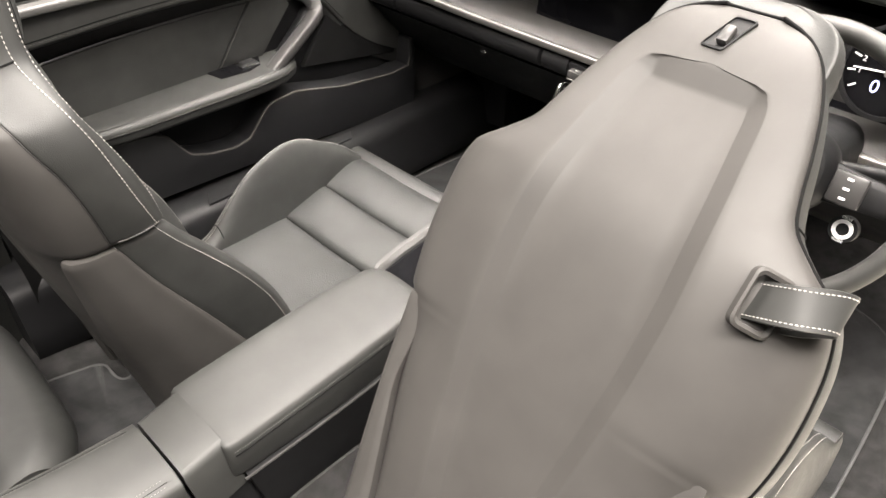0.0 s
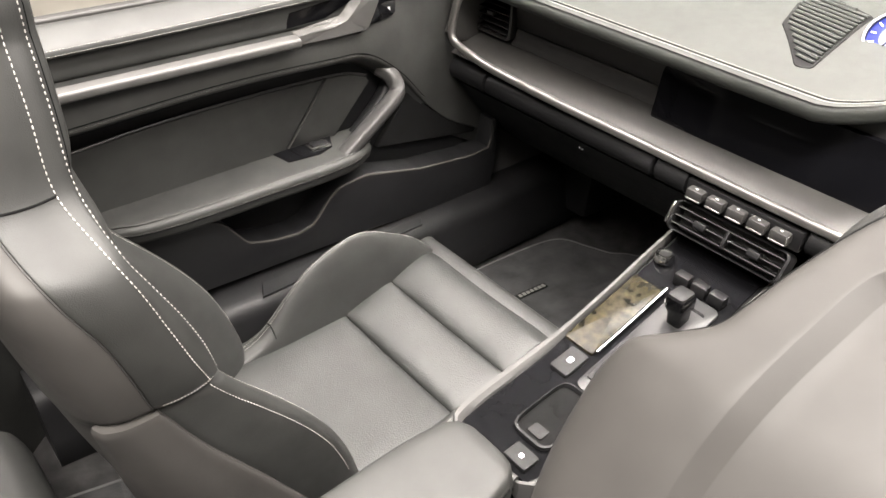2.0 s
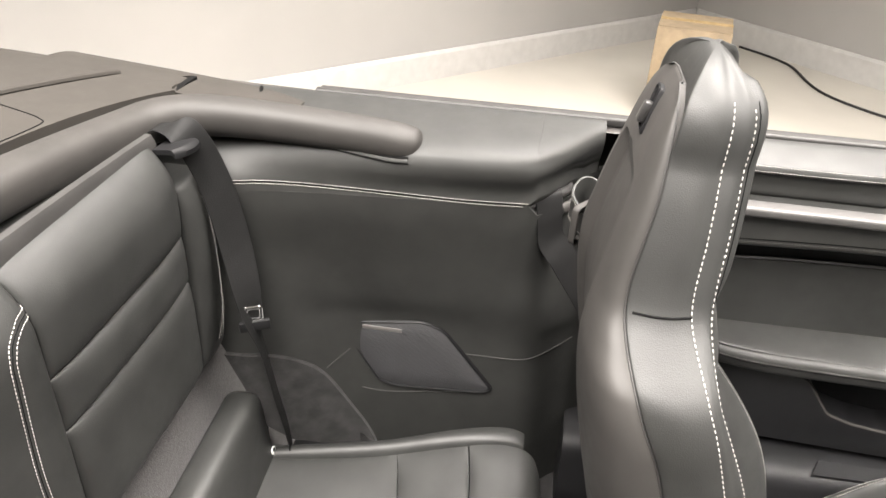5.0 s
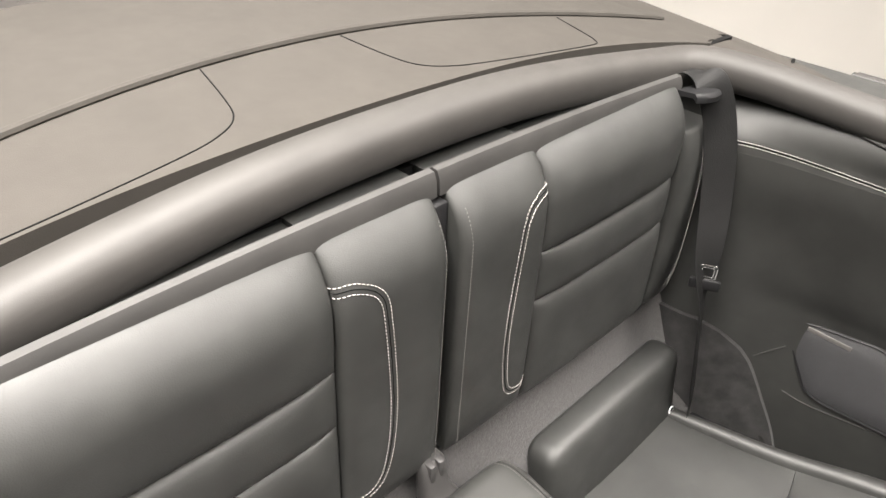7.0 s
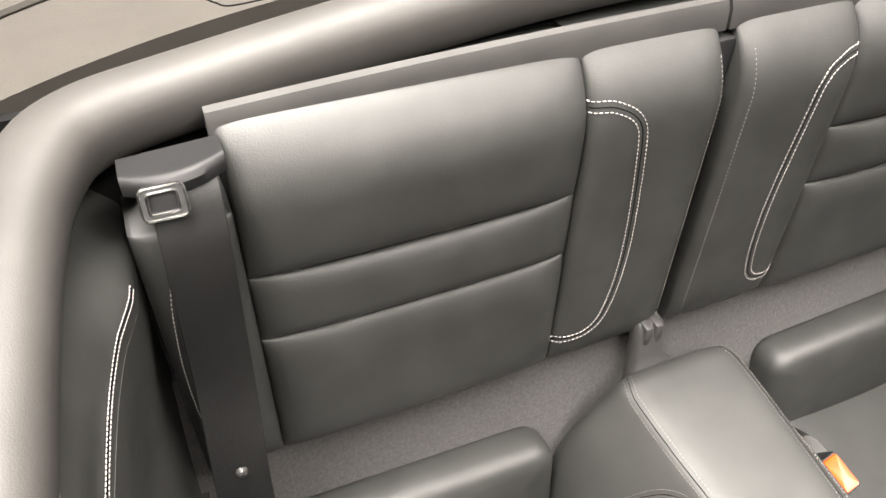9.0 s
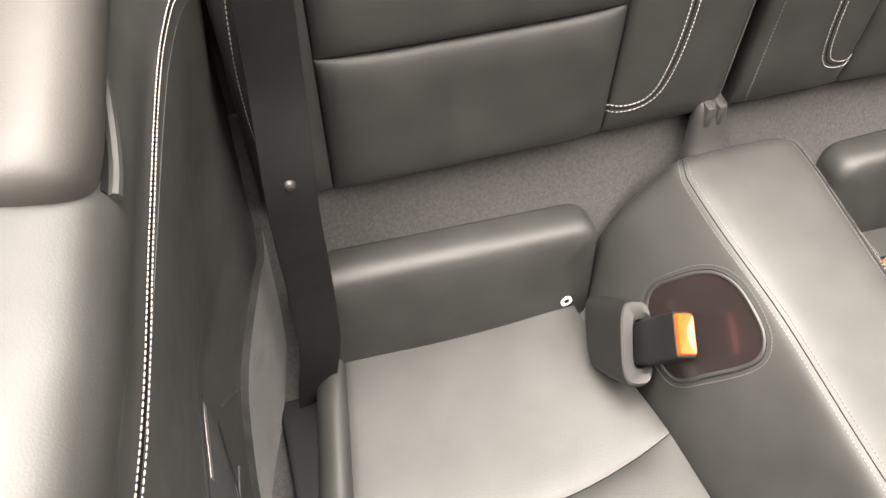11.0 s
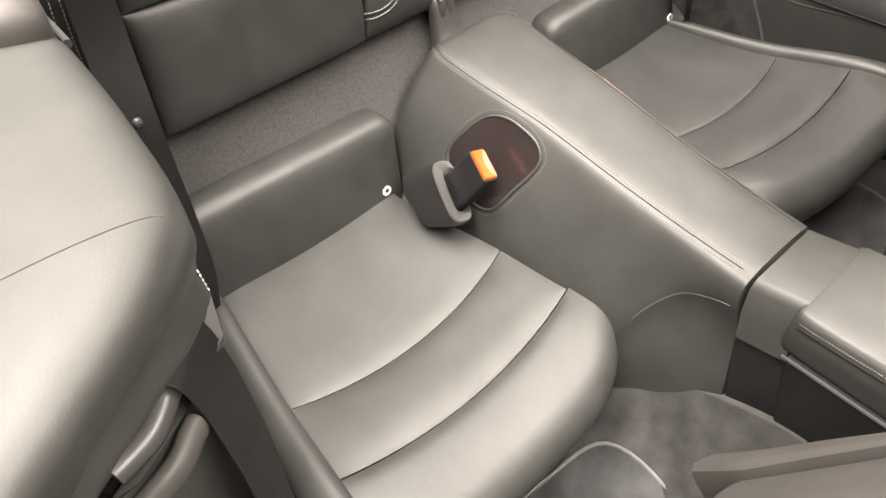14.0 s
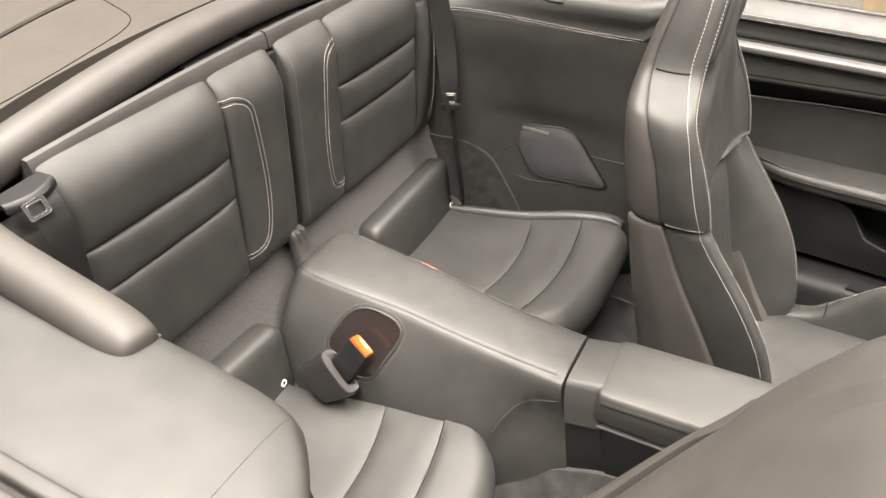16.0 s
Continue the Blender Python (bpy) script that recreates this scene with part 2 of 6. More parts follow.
    for cx, cy, a0 in ((w / 2 - r, h / 2 - r, 0), (-w / 2 + r, h / 2 - r, 90), (-w / 2 + r, -h / 2 + r, 180), (w / 2 - r, -h / 2 + r, 270)):
        for k in range(n + 1):
            a = radians(a0 + 90 * k / n)
            out.append((cx + r * cos(a), cy + r * sin(a)))
    return out


def sellipse(a, b, p=2.6, n=32):
    out = []
    for k in range(n):
        t = 2 * pi * k / n
        c, s = cos(t), sin(t)
        out.append((a * abs(c) ** (2 / p) * (1 if c >= 0 else -1), b * abs(s) ** (2 / p) * (1 if s >= 0 else -1)))
    return out


ROOTS = {}


def thing(name, base, label, category, group="", kind=""):
    ob = new(name)
    ob.empty_display_size = 0.05
    ob.location = base
    ROOTS[ob.name] = Vector(base)
    return tagged(ob, label, category, group, kind)


def root_of(ob):
    while ob.parent:
        ob = ob.parent
    return ob


def meshed(name, vf, mat, shift=Vector(), sharp=38):
    me = bpy.data.meshes.new(name)
    me.from_pydata([Vector(v) - shift for v in vf[0]], [], vf[1])
    me.validate()
    bm = bmesh.new()
    bm.from_mesh(me)
    bmesh.ops.remove_doubles(bm, verts=bm.verts, dist=1e-6)
    bmesh.ops.recalc_face_normals(bm, faces=bm.faces)
    bm.to_mesh(me)
    bm.free()
    for poly in me.polygons:
        poly.use_smooth = True
    me.set_sharp_from_angle(angle=radians(sharp))
    me.materials.append(mat)
    return me


def part(name, vf, mat, parent, label="", sharp=38, kind=""):
    """One mesh, given in the car's coordinates, as a part of a thing."""
    shift = ROOTS[root_of(parent).name]
    ob = new(name, meshed(name, vf, mat, shift, sharp))
    ob.parent = parent
    return tagged(ob, label, kind=kind)


def single(name, vf, mat, label, category="", group="", kind="", sharp=38):
    """A thing or a piece of the setting that is one mesh, its origin at its base."""
    lo = Vector((sum(v[0] for v in vf[0]) / len(vf[0]), sum(v[1] for v in vf[0]) / len(vf[0]), min(v[2] for v in vf[0])))
    ob = new(name, meshed(name, vf, mat, lo, sharp))
    ob.location = lo
    ROOTS[ob.name] = lo
    return tagged(ob, label, category, group, kind)


def bvh(*vfs):
    vs, fs = joinvf(vfs)
    return BVHTree.FromPolygons([Vector(v) for v in vs], fs)


def drape(tree, pts, way, lift=0.0008, far=0.4):
    """Points laid onto a surface along a direction, a little above it."""
    d = Vector(way).normalized()
    out = []
    for p in pts:
        q, n, _, _ = tree.ray_cast(Vector(p) - d * far, d)
        if q is not None:
            if n.dot(d) > 0:
                n = -n
            out.append(q + n * lift)
    return out


def resample(pts, step):
    out, left = [pts[0]], step
    for a, b in zip(pts, pts[1:]):
        seg = (b - a).length
        while seg >= left > 0:
            a = a + (b - a) * (left / seg)
            out.append(a)
            seg = (b - a).length
            left = step
        left -= seg
    return out


def stitchvf(pts, length=0.0042, gap=0.0022, r=0.00075):
    """Short rounded thread strokes along a line."""
    length, gap, r = length * 0.74, gap * 0.74, r * 0.64
    pts = resample([Vector(p) for p in pts], (length + gap) / 4)
    out = []
    for i in range(0, len(pts) - 3, 4):
        a, b = pts[i], pts[i + 2]
        d = (b - a)
        if d.length < 1e-5:
            continue
        b = a + d.normalized() * length
        t = d.normalized()
        s = t.cross(Vector((0.31, 0.52, 0.79))).normalized()
        u = s.cross(t)
        rings = []
        for f, k in ((0, 0.45), (0.2, 1), (0.8, 1), (1, 0.45)):
            rings.append([a + (b - a) * f + (s * cos(pi * j / 2.5) + u * sin(pi * j / 2.5)) * r * k for j in range(5)])
        out.append(loftvf(rings))
    return joinvf(out)

# ---------------------------------------------------------------- showroom
def quadvf(a, b, c, d, thick):
    a, b, c, d, t = (Vector(q) for q in (a, b, c, d, thick))
    return loftvf([[a, b, c, d], [a + t, b + t, c + t, d + t]])


single("floor", quadvf(room(-0.2, -0.2, 0), room(ROOM_L + 0.2, -0.2, 0), room(ROOM_L + 0.2, ROOM_W + 0.2, 0), room(-0.2, ROOM_W + 0.2, 0), (0, 0, -0.15)),
       FLOORM, "smooth cream showroom floor", "floor", kind="structure")
# ceiling out of view, kept dark so that little light bounces down
single("ceiling", quadvf(room(-0.2, -0.2, ROOM_H), room(ROOM_L + 0.2, -0.2, ROOM_H), room(ROOM_L + 0.2, ROOM_W + 0.2, ROOM_H), room(-0.2, ROOM_W + 0.2, ROOM_H), (0, 0, 0.15)),
       CEILP, "unseen ceiling, dark grey to cut bounced light", "ceiling", kind="structure")
# the two walls out of view get the dark paint to limit fill light
for nm, a0, b0, a1, b1, out in (("wall_south", 0, 0, ROOM_L, 0, -ROOM_B), ("wall_north", 0, 0, 0, ROOM_W, -ROOM_A),
                                ("wall_east", 0, ROOM_W, ROOM_L, ROOM_W, ROOM_B), ("wall_west", ROOM_L, 0, ROOM_L, ROOM_W, ROOM_A)):
    single(nm, quadvf(room(a0, b0, 0), room(a1, b1, 0), room(a1, b1, ROOM_H), room(a0, b0, ROOM_H), out * 0.15), WALLP if nm in ("wall_south", "wall_north") else UNSEEN_WALL,
           "plain white painted showroom wall" if nm in ("wall_south", "wall_north") else "unseen wall, dark grey to cut bounced light", "wall", kind="structure")
    if nm in ("wall_south", "wall_north"):
        inn = -out * 0.016
        e = (room(a1, b1, 0) - room(a0, b0, 0)).normalized() * 0.02
        prof = [V(0, 0, 0), inn, inn + V(0, 0, 0.135), inn * 0.5 + V(0, 0, 0.15), V(0, 0, 0.152)]
        single("baseboard", loftvf([[room(a0, b0, 0) + e + q - out * 0.002 for q in prof], [room(a1, b1, 0) - e + q - out * 0.002 for q in prof]]), BASEB,
               "white painted skirting board along the wall", "baseboard", kind="structure", sharp=20)

# cable on the floor in front of the wall
cable = spline([room(0.05, 0.42, 0.008), room(0.10, 0.8, 0.008), room(0.42, 1.3, 0.008), room(0.38, 2.2, 0.008), room(0.25, 3.2, 0.008), room(0.5, 4.5, 0.008)], 10)
single("floor_cable", tubevf(cable, 0.007, 6), RUBBER, "thin black cable lying on the floor by the wall", "cable")

# cardboard box
box = thing("cardboard_box", (-3.31, 1.115, 0), "tall closed brown cardboard box on the floor", "box")
bx = Matrix.Translation((-3.31, 1.115, 0)) @ Matrix.Rotation(radians(-10), 4, "Z")
part("carton", movevf(boxvf(-0.15, 0.15, -0.165, 0.165, 0.0, 0.455, 0.004), bx), CARD, box)
part("lid_flap", movevf(boxvf(-0.148, -0.002, -0.163, 0.163, 0.456, 0.460, 0.001, 1), bx), CARD, box)
part("lid_flap", movevf(boxvf(0.002, 0.148, -0.163, 0.163, 0.456, 0.460, 0.001, 1), bx), CARD, box)
part("tape", movevf(boxvf(-0.025, 0.025, -0.164, 0.164, 0.4605, 0.4615), bx), material("packing_tape", (0.5, 0.36, 0.18), 0.25), box, "shiny brown tape strip")

# ---------------------------------------------------------------- car body shell and carpet
def rb_y(z):
    """Front face of the rear backrests."""
    return -0.014 - 0.03 * max(0.0, (z - 0.86) / 0.065) ** 2


# carpeted floor: front footwells, rear footwells, rear shelf behind the cushions
def floor_z(x, y):
    z = 0.172
    z += 0.03 * sstep(0.75, 0.55, y)
    z += 0.10 * sstep(1.86, 2.35, y)
    return z


# toned down to carry the shade of the deep footwells
single("floor_carpet", slabvf(lambda u, v: (-0.72 + 1.44 * u, 0.30 + 2.1 * v, floor_z(0, 0.30 + 2.1 * v)), 12, 40, lambda u, v, p: p - V(0, 0, 0.03)), SHADED_CARPET,
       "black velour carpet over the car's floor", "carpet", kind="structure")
shelf = [(0.40, 0.17), (0.36, 0.20), (0.30, 0.26), (0.10, 0.30), (0.035, 0.36), (0.012, 0.44), (-0.012, 0.50), (-0.035, 0.555), (-0.10, 0.60)]
single("rear_carpet", loftvf([[(x, y, z) for y, z in shelf] + [(x, y - 0.03, z - 0.02) for y, z in reversed(shelf)] for x in np.linspace(-0.60, 0.60, 25)]), CARPET,
       "black velour carpet behind and under the rear seats", "carpet", kind="structure")

# the outer body below the belt line
for s in (1, -1):
    body = [(0.75, 0.895), (0.80, 0.885), (0.86, 0.80), (0.89, 0.65), (0.87, 0.40), (0.83, 0.16), (0.70, 0.15)]
    ys = (-0.9, -0.3, 0.3, 0.56) if s > 0 else (-0.9, -0.3, 0.3, 0.9, 1.5, 2.0, 2.3)
    vf = loftvf([[(x + (0.03 if y < 0 else 0), y, z) for x, z in body] + [(x - 0.012, y, z - 0.004) for x, z in reversed(body)] for y in ys])
    single("car_body_side", flipvf(vf, s), PAINT, "dark grey painted outer side of the car body", "car body", kind="structure")

# ---------------------------------------------------------------- rear seats
def rear_backrest(s):
    t = thing("folding_rear_bench", (s * 0.27, -0.06, 0.55), "black leather rear seat backrest with quilted panel and white contrast stitching", "seat backrest", "rear seat backrests")
    N = V(0, 1, 0)

    def face(x0, x1, z0, z1):
        return lambda u, v: (x0 + (x1 - x0) * u, rb_y(z0 + (z1 - z0) * v), z0 + (z1 - z0) * v)

    specs = [("inner_panel", 0.010, 0.1515, 0.556, 0.931, 0.016, 5), ("upper_pad", 0.1525, 0.4545, 0.7925, 0.926, 0.018, 4), ("middle_pad", 0.1525, 0.4545, 0.7185, 0.7915, 0.016, 3.2),
             ("lower_pad", 0.1525, 0.4545, 0.556, 0.7175, 0.015, 6), ("outer_bolster", 0.4555, 0.530, 0.556, 0.862, 0.020, 3)]
    made = []
    for nm, x0, x1, z0, z1, b, p in specs:
        vf = padvf(face(x0, x1, z0, z1), N, b, 0.05, 20, 22, p)
        made.append(vf)
        part(nm, flipvf(vf, s), LEATHER_SEAT, t)
    part("back_board", flipvf(boxvf(0.012, 0.445, -0.11, -0.055, 0.56, 0.905, 0.006), s), PLASTIC, t)
    tree = bvh(*made)
    rows = []
    main = spline([(0.151, 0, 0.884), (0.130, 0, 0.884), (0.106, 0, 0.868), (0.098, 0, 0.83), (0.090, 0, 0.72), (0.096, 0, 0.64), (0.113, 0, 0.602), (0.156, 0, 0.592)], 10)
    for off in (-0.0045, 0.0045):
        ln = []
        for i, q in enumerate(main):
            d = (main[min(i + 1, len(main) - 1)] - main[max(i - 1, 0)]).normalized()
            ln.append(q + V(d.z, 0, -d.x) * off)
        rows.append(stitchvf(drape(tree, ln, (0, -1, 0))))
    out = spline([(0.505, 0, 0.845), (0.515, 0, 0.80), (0.521, 0, 0.72), (0.518, 0, 0.64), (0.500, 0, 0.585)], 10)
    rows.append(stitchvf(drape(tree, out, (0, -1, 0))))
    rows.append(stitchvf(drape(tree, [q + V(-0.009, 0, 0) for q in out[4:]], (0, -1, 0))))
    part("stitching", flipvf(joinvf(rows), s), THREAD, t, "white double contrast stitching", kind="stuff")
    groove = drape(tree, [q for q in main], (0, -1, 0), 0.0)
    part("seam", flipvf(tubevf(groove, 0.0006, 6), s), SEAM_SHADE, t)
    edge = [V(0.019, rb_y(z) + 0.013, z) for z in np.linspace(0.57, 0.91, 40)]
    part("edge_stitching", flipvf(stitchvf(edge, 0.003, 0.003), s), GREYTHREAD, t, "grey stitching down the split", kind="stuff")
    return t


for s in (1, -1):
    rear_backrest(s)

# dark strip in the split of the backrests, and the catch below it
single("split_strip", boxvf(-0.010, 0.010, -0.07, -0.030, 0.57, 0.912, 0.004), PLASTIC, "black strip in the split between the rear backrests", "trim strip")
latch = thing("backrest_catch", (0.02, 0.0, 0.50), "black plastic catch bracket at the foot of the rear backrests", "catch")
part("foot", loftvf([[(0.018 + c + a * k, y0 + b * k, z0) for a, b in sellipse(0.030, 0.020, 3, 24)] for k, c, y0, z0 in ((1, 0, 0.014, 0.490), (1, 0, 0.012, 0.506), (0.94, 0, 0.009, 0.512), (0.80, 0.002, 0.004, 0.520), (0.70, 0.004, 0.0, 0.535), (0.66, 0.005, -0.003, 0.558), (0.62, 0.005, -0.006, 0.572), (0.5, 0.005, -0.009, 0.577))]), SATIN, latch)
for x in (0.017, 0.031):
    part("rib", boxvf(x - 0.0055, x + 0.0055, -0.014, 0.011, 0.548, 0.579, 0.004), SATIN, latch)


def rear_cushion(s):
    t = thing("rear_seat_cushion", (s * 0.33, 0.26, 0.22), "black leather rear seat cushion with curved sewn seams", "seat cushion", "rear seat cushions")

    def xin(y):
        return curve1((0.03, 0.10, 0.25, 0.38, 0.50), (0.190, 0.186, 0.162, 0.162, 0.150))(y)

    def xout(y):
        return curve1((0.03, 0.10, 0.27, 0.38, 0.50), (0.478, 0.486, 0.512, 0.526, 0.54))(y)

    def top(x, y):
        a = (x - 0.33) / 0.17
        z = curve1((0.03, 0.10, 0.25, 0.39, 0.47, 0.52), (0.338, 0.336, 0.345, 0.375, 0.382, 0.360))(y)
        return z + 0.016 * a * a

    # seams run in arcs across the cushion
    def arc(y0, bow):
        return lambda u: y0 - bow * (1 - (2 * u - 1) ** 2) + 0.012 * (u - 0.5)

    s1, s2 = arc(0.274, -0.028), arc(0.392, -0.022)
    front = curve1((0.15, 0.18, 0.22, 0.28, 0.45, 0.54, 0.60), (0.462, 0.486, 0.504, 0.514, 0.519, 0.514, 0.494))
    bands = [("rear_pad", lambda u: 0.035, s1, 0.0085, 6), ("middle_pad", lambda u: s1(u) + 0.001, s2, 0.0075, 4)]
    made = []
    for nm, f0, f1, b, p in bands:
        def P(u, v, f0=f0, f1=f1):
            y = f0(u) + (f1(u) - f0(u)) * v
            x = xin(y) + (xout(y) - xin(y)) * u
            return (x, y, top(x, y))
        vf = padvf(P, (0, -0.05, 1), b, 0.05, 22, 16, p, 0.8)
        made.append(vf)
        part(nm, flipvf(vf, s), LEATHER_SEAT, t)

    # the front pad rolls over the edge and falls to the floor
    def roll_at(u, v):
        y0 = s2(u) + 0.001
        x = xin(y0 + 0.04) + (xout(y0 + 0.06) - xin(y0 + 0.04)) * u
        yf, r = front(x), 0.042
        flat, bend, drop = yf - r - y0, r * pi / 2, 0.115
        d = (flat + bend + drop) * v
        zt = top(x, y0 + flat)
        if d < flat:
            return V(x, y0 + d, top(x, y0 + d)), V(0, 0, 1)
        if d < flat + bend:
            a = (d - flat) / r
            return V(x, y0 + flat + r * sin(a), zt - r * (1 - cos(a))), V(0, sin(a), cos(a))
        return V(x, yf - 0.42 * (d - flat - bend), zt - r - (d - flat - bend)), V(0, 0.92, -0.39)
    vf = slabvf(lambda u, v: roll_at(u, v)[0] + roll_at(u, v)[1] * 0.008 * (max(0.0, 1 - abs(2 * u - 1) ** 6) * max(0.0, 1 - max(0.0, 1 - v / 0.12) ** 3)) ** 0.8, 22, 40,
                lambda u, v, q: roll_at(u, v)[0] - roll_at(u, v)[1] * 0.03)
    made.append(vf)
    part("front_pad", flipvf(vf, s), LEATHER_SEAT, t)

    def PO(u, v):
        y = 0.05 + 0.440 * v
        x = xout(y) + 0.001 + 0.050 * u * (0.72 + 0.28 * sstep(0.2, 0.5, y))
        return (x, y, top(xout(y), y) + 0.004 - 0.02 * u * u)
    vf = padvf(PO, (0.25, 0, 1), 0.014, 0.05, 12, 22, 3)
    made.append(vf)
    part("side_pad", flipvf(vf, s), LEATHER_SEAT, t)
    part("base", flipvf(boxvf(0.17, 0.57, 0.06, 0.46, 0.20, 0.315, 0.01), s), PLASTIC, t)
    return t


def rear_bolster(s):
    t = thing("lumbar_bolster", (s * 0.32, 0.03, 0.30), "black leather lower back bolster of the rear seat", "seat bolster", "lumbar bolsters")

    tilt = Matrix.Translation((0.335, 0.050, 0.391)) @ Matrix.Rotation(radians(7), 4, "X")
    steps = ((0.012, -0.040), (0.004, -0.036), (0.0, -0.028), (0.0, -0.004), (0.002, 0.004), (0.006, 0.010), (0.012, 0.014), (0.024, 0.017), (0.045, 0.019), (0.075, 0.0195))
    vf = movevf(loftvf([[V(a, h, b + 0.006 * a / 0.17) for a, b in rrect(0.348 - 2 * d, 0.178 - 2 * d, max(0.004, 0.030 - d), 6)] for d, h in steps]), tilt)
    part("pad", flipvf(vf, s), LEATHER_SEAT, t, sharp=80)
    # round tag near one lower corner of each pad (on the car's left of each)
    x = 0.201 if s > 0 else -0.488
    y, z = 0.0705, 0.362
    disc = [V(x + 0.0074 * cos(a), 0.0, 0.0074 * sin(a)) for a in np.linspace(0, 2 * pi, 25)[:-1]]
    put = Matrix.Translation((0, y + 0.0015, z)) @ Matrix.Rotation(radians(7), 4, "X")
    part("tag", movevf(loftvf([disc, [q + V(0, 0.0016, 0) for q in disc]]), put), WHITE, t, "round white printed tag")
    part("tag_mark", movevf(loftvf([[V(x + (q.x - x) * 0.5, q.y + 0.0017, q.z * 0.5 + 0.0012) for q in disc], [V(x + (q.x - x) * 0.48, q.y + 0.0022, q.z * 0.48 + 0.0012) for q in disc]]), put), PLASTIC, t, "dark symbol on the tag")
    return t


for s in (1, -1):
    rear_cushion(s)
    rear_bolster(s)

# ---------------------------------------------------------------- centre tunnel between the rear seats
def tunnel_ring(y, top, hw, knee, foot, zk, zf):
    """Half section: flat top to the seam, rounded side, out to the cushion."""
    pts = [(0.0, top + 0.004), (hw * 0.6, top + 0.003), (hw, top - 0.002), (hw + 0.018, top - 0.018), (knee, zk), ((knee + foot) / 2 + 0.006, (zk + zf) / 2), (foot, zf)]
    half = [q for q in spline([(x, y, z) for x, z in pts], 5)]
    return [V(-q.x, q.y, q.z) for q in reversed(half[1:])] + half


TUN = [(0.014, 0.46, 0.040, 0.095, 0.120, 0.42, 0.30), (0.018, 0.505, 0.060, 0.120, 0.150, 0.44, 0.30), (0.030, 0.528, 0.070, 0.132, 0.166, 0.45, 0.30), (0.06, 0.531, 0.070, 0.132, 0.170, 0.45, 0.30), (0.15, 0.524, 0.066, 0.126, 0.168, 0.44, 0.30),
       (0.25, 0.515, 0.062, 0.119, 0.160, 0.43, 0.29), (0.36, 0.500, 0.058, 0.110, 0.154, 0.41, 0.27), (0.46, 0.490, 0.055, 0.096, 0.140, 0.40, 0.23), (0.556, 0.484, 0.053, 0.074, 0.090, 0.38, 0.19)]
tun = thing("rear_tunnel_trim", (0, 0.28, 0.19), "black leather covered centre tunnel between the rear seats", "tunnel trim", kind="structure")
WELL = [(0.155, 0.130, 0.439), (0.128, 0.142, 0.478), (0.104, 0.163, 0.503), (0.094, 0.192, 0.514), (0.092, 0.228, 0.512), (0.097, 0.259, 0.505), (0.111, 0.272, 0.485), (0.142, 0.254, 0.444), (0.174, 0.227, 0.405), (0.176, 0.170, 0.408)]
WELL_AT = V(0.128, 0.197, 0.463)
WELL = [tuple(WELL_AT + V(-0.003, -0.004, 0.003) + (V(*q) - WELL_AT) * 0.92) for q in WELL]
TUN_Y = [0.014, 0.018, 0.024] + list(np.linspace(0.030, 0.556, 96))
TUN_FN = [curve1([r[0] for r in TUN], [r[k] for r in TUN]) for k in range(1, 7)]
TUN = [(y, *[f(y) for f in TUN_FN]) for y in TUN_Y]
tun_vf = loftvf([tunnel_ring(*r) for r in TUN], closed=False)
def in_well(p):
    """Whether a point of the tunnel lies inside one of the sewn openings."""
    q = V(abs(p.x), p.y, p.z)
    u, w, ins = q.y, q.z * 0.8 - q.x * 0.6, False
    if (q - WELL_AT).length > 0.12:
        return False
    o = [(b, c * 0.8 - a * 0.6) for a, b, c in [WELL_AT + (p_ - WELL_AT) * 0.95 for p_ in spline(WELL, 6, True)]]
    for (a, b), (c, d) in zip(o, o[1:] + o[:1]):
        if (b > w) != (d > w) and u < (c - a) * (w - b) / (d - b) + a:
            ins = not ins
    return ins


cover_vf = (loftvf([tunnel_ring(*r) + [V(r[4] - 0.01, r[0], r[6] - 0.01), V(-r[4] + 0.01, r[0], r[6] - 0.01)] for r in TUN]))
cover_vf = cover_vf[0], [f for f in cover_vf[1] if not in_well(sum((cover_vf[0][i] for i in f), Vector()) / len(f))]
ARC_Z = curve1((0.452, 0.461, 0.470, 0.497, 0.530, 0.556), (0.314, 0.350, 0.376, 0.417, 0.434, 0.440))
for vf in (tun_vf, cover_vf):
    # the front end leans with the block before it
    for p in vf[0]:
        p.y += 0.22 * max(0.0, 0.462 - p.z) * sstep(0.47, 0.556, p.y)
for p in cover_vf[0]:
    # the patch under the stitched arc lies deeper
    if p.y > 0.452 and abs(p.x) > 0.04:
        p.x -= (1 if p.x > 0 else -1) * 0.006 * sstep(0.0, 0.009, ARC_Z(p.y) - p.z) * sstep(0.452, 0.458, p.y)
part("leather_cover", cover_vf, LEATHER, tun)
tun_tree = bvh(tun_vf)
for s in (1, -1):
    line = [V(s * curve1((0.02, 0.06, 0.25, 0.545), (0.062, 0.074, 0.064, 0.054))(y), y, 0) for y in np.linspace(0.03, 0.543, 60)]
    d = drape(tun_tree, [q + V(0, 0, 0.5) for q in line], (0, 0, -1), 0.0)
    part("seam", tubevf(d, 0.0006, 6), SEAM_SHADE, tun)
    rows = [stitchvf(drape(tun_tree, [q + V(o, 0, 0.5) for q in line], (0, 0, -1)), 0.003, 0.003, 0.0006) for o in (-0.005, 0.005)]
    part("stitching", joinvf(rows), GREYTHREAD, tun, "fine grey stitching", kind="stuff")
    # stitched arc of the side patch
    arc = spline([(0, 0.461, 0.350), (0, 0.470, 0.376), (0, 0.497, 0.417), (0, 0.530, 0.434), (0, 0.556, 0.440)], 8)
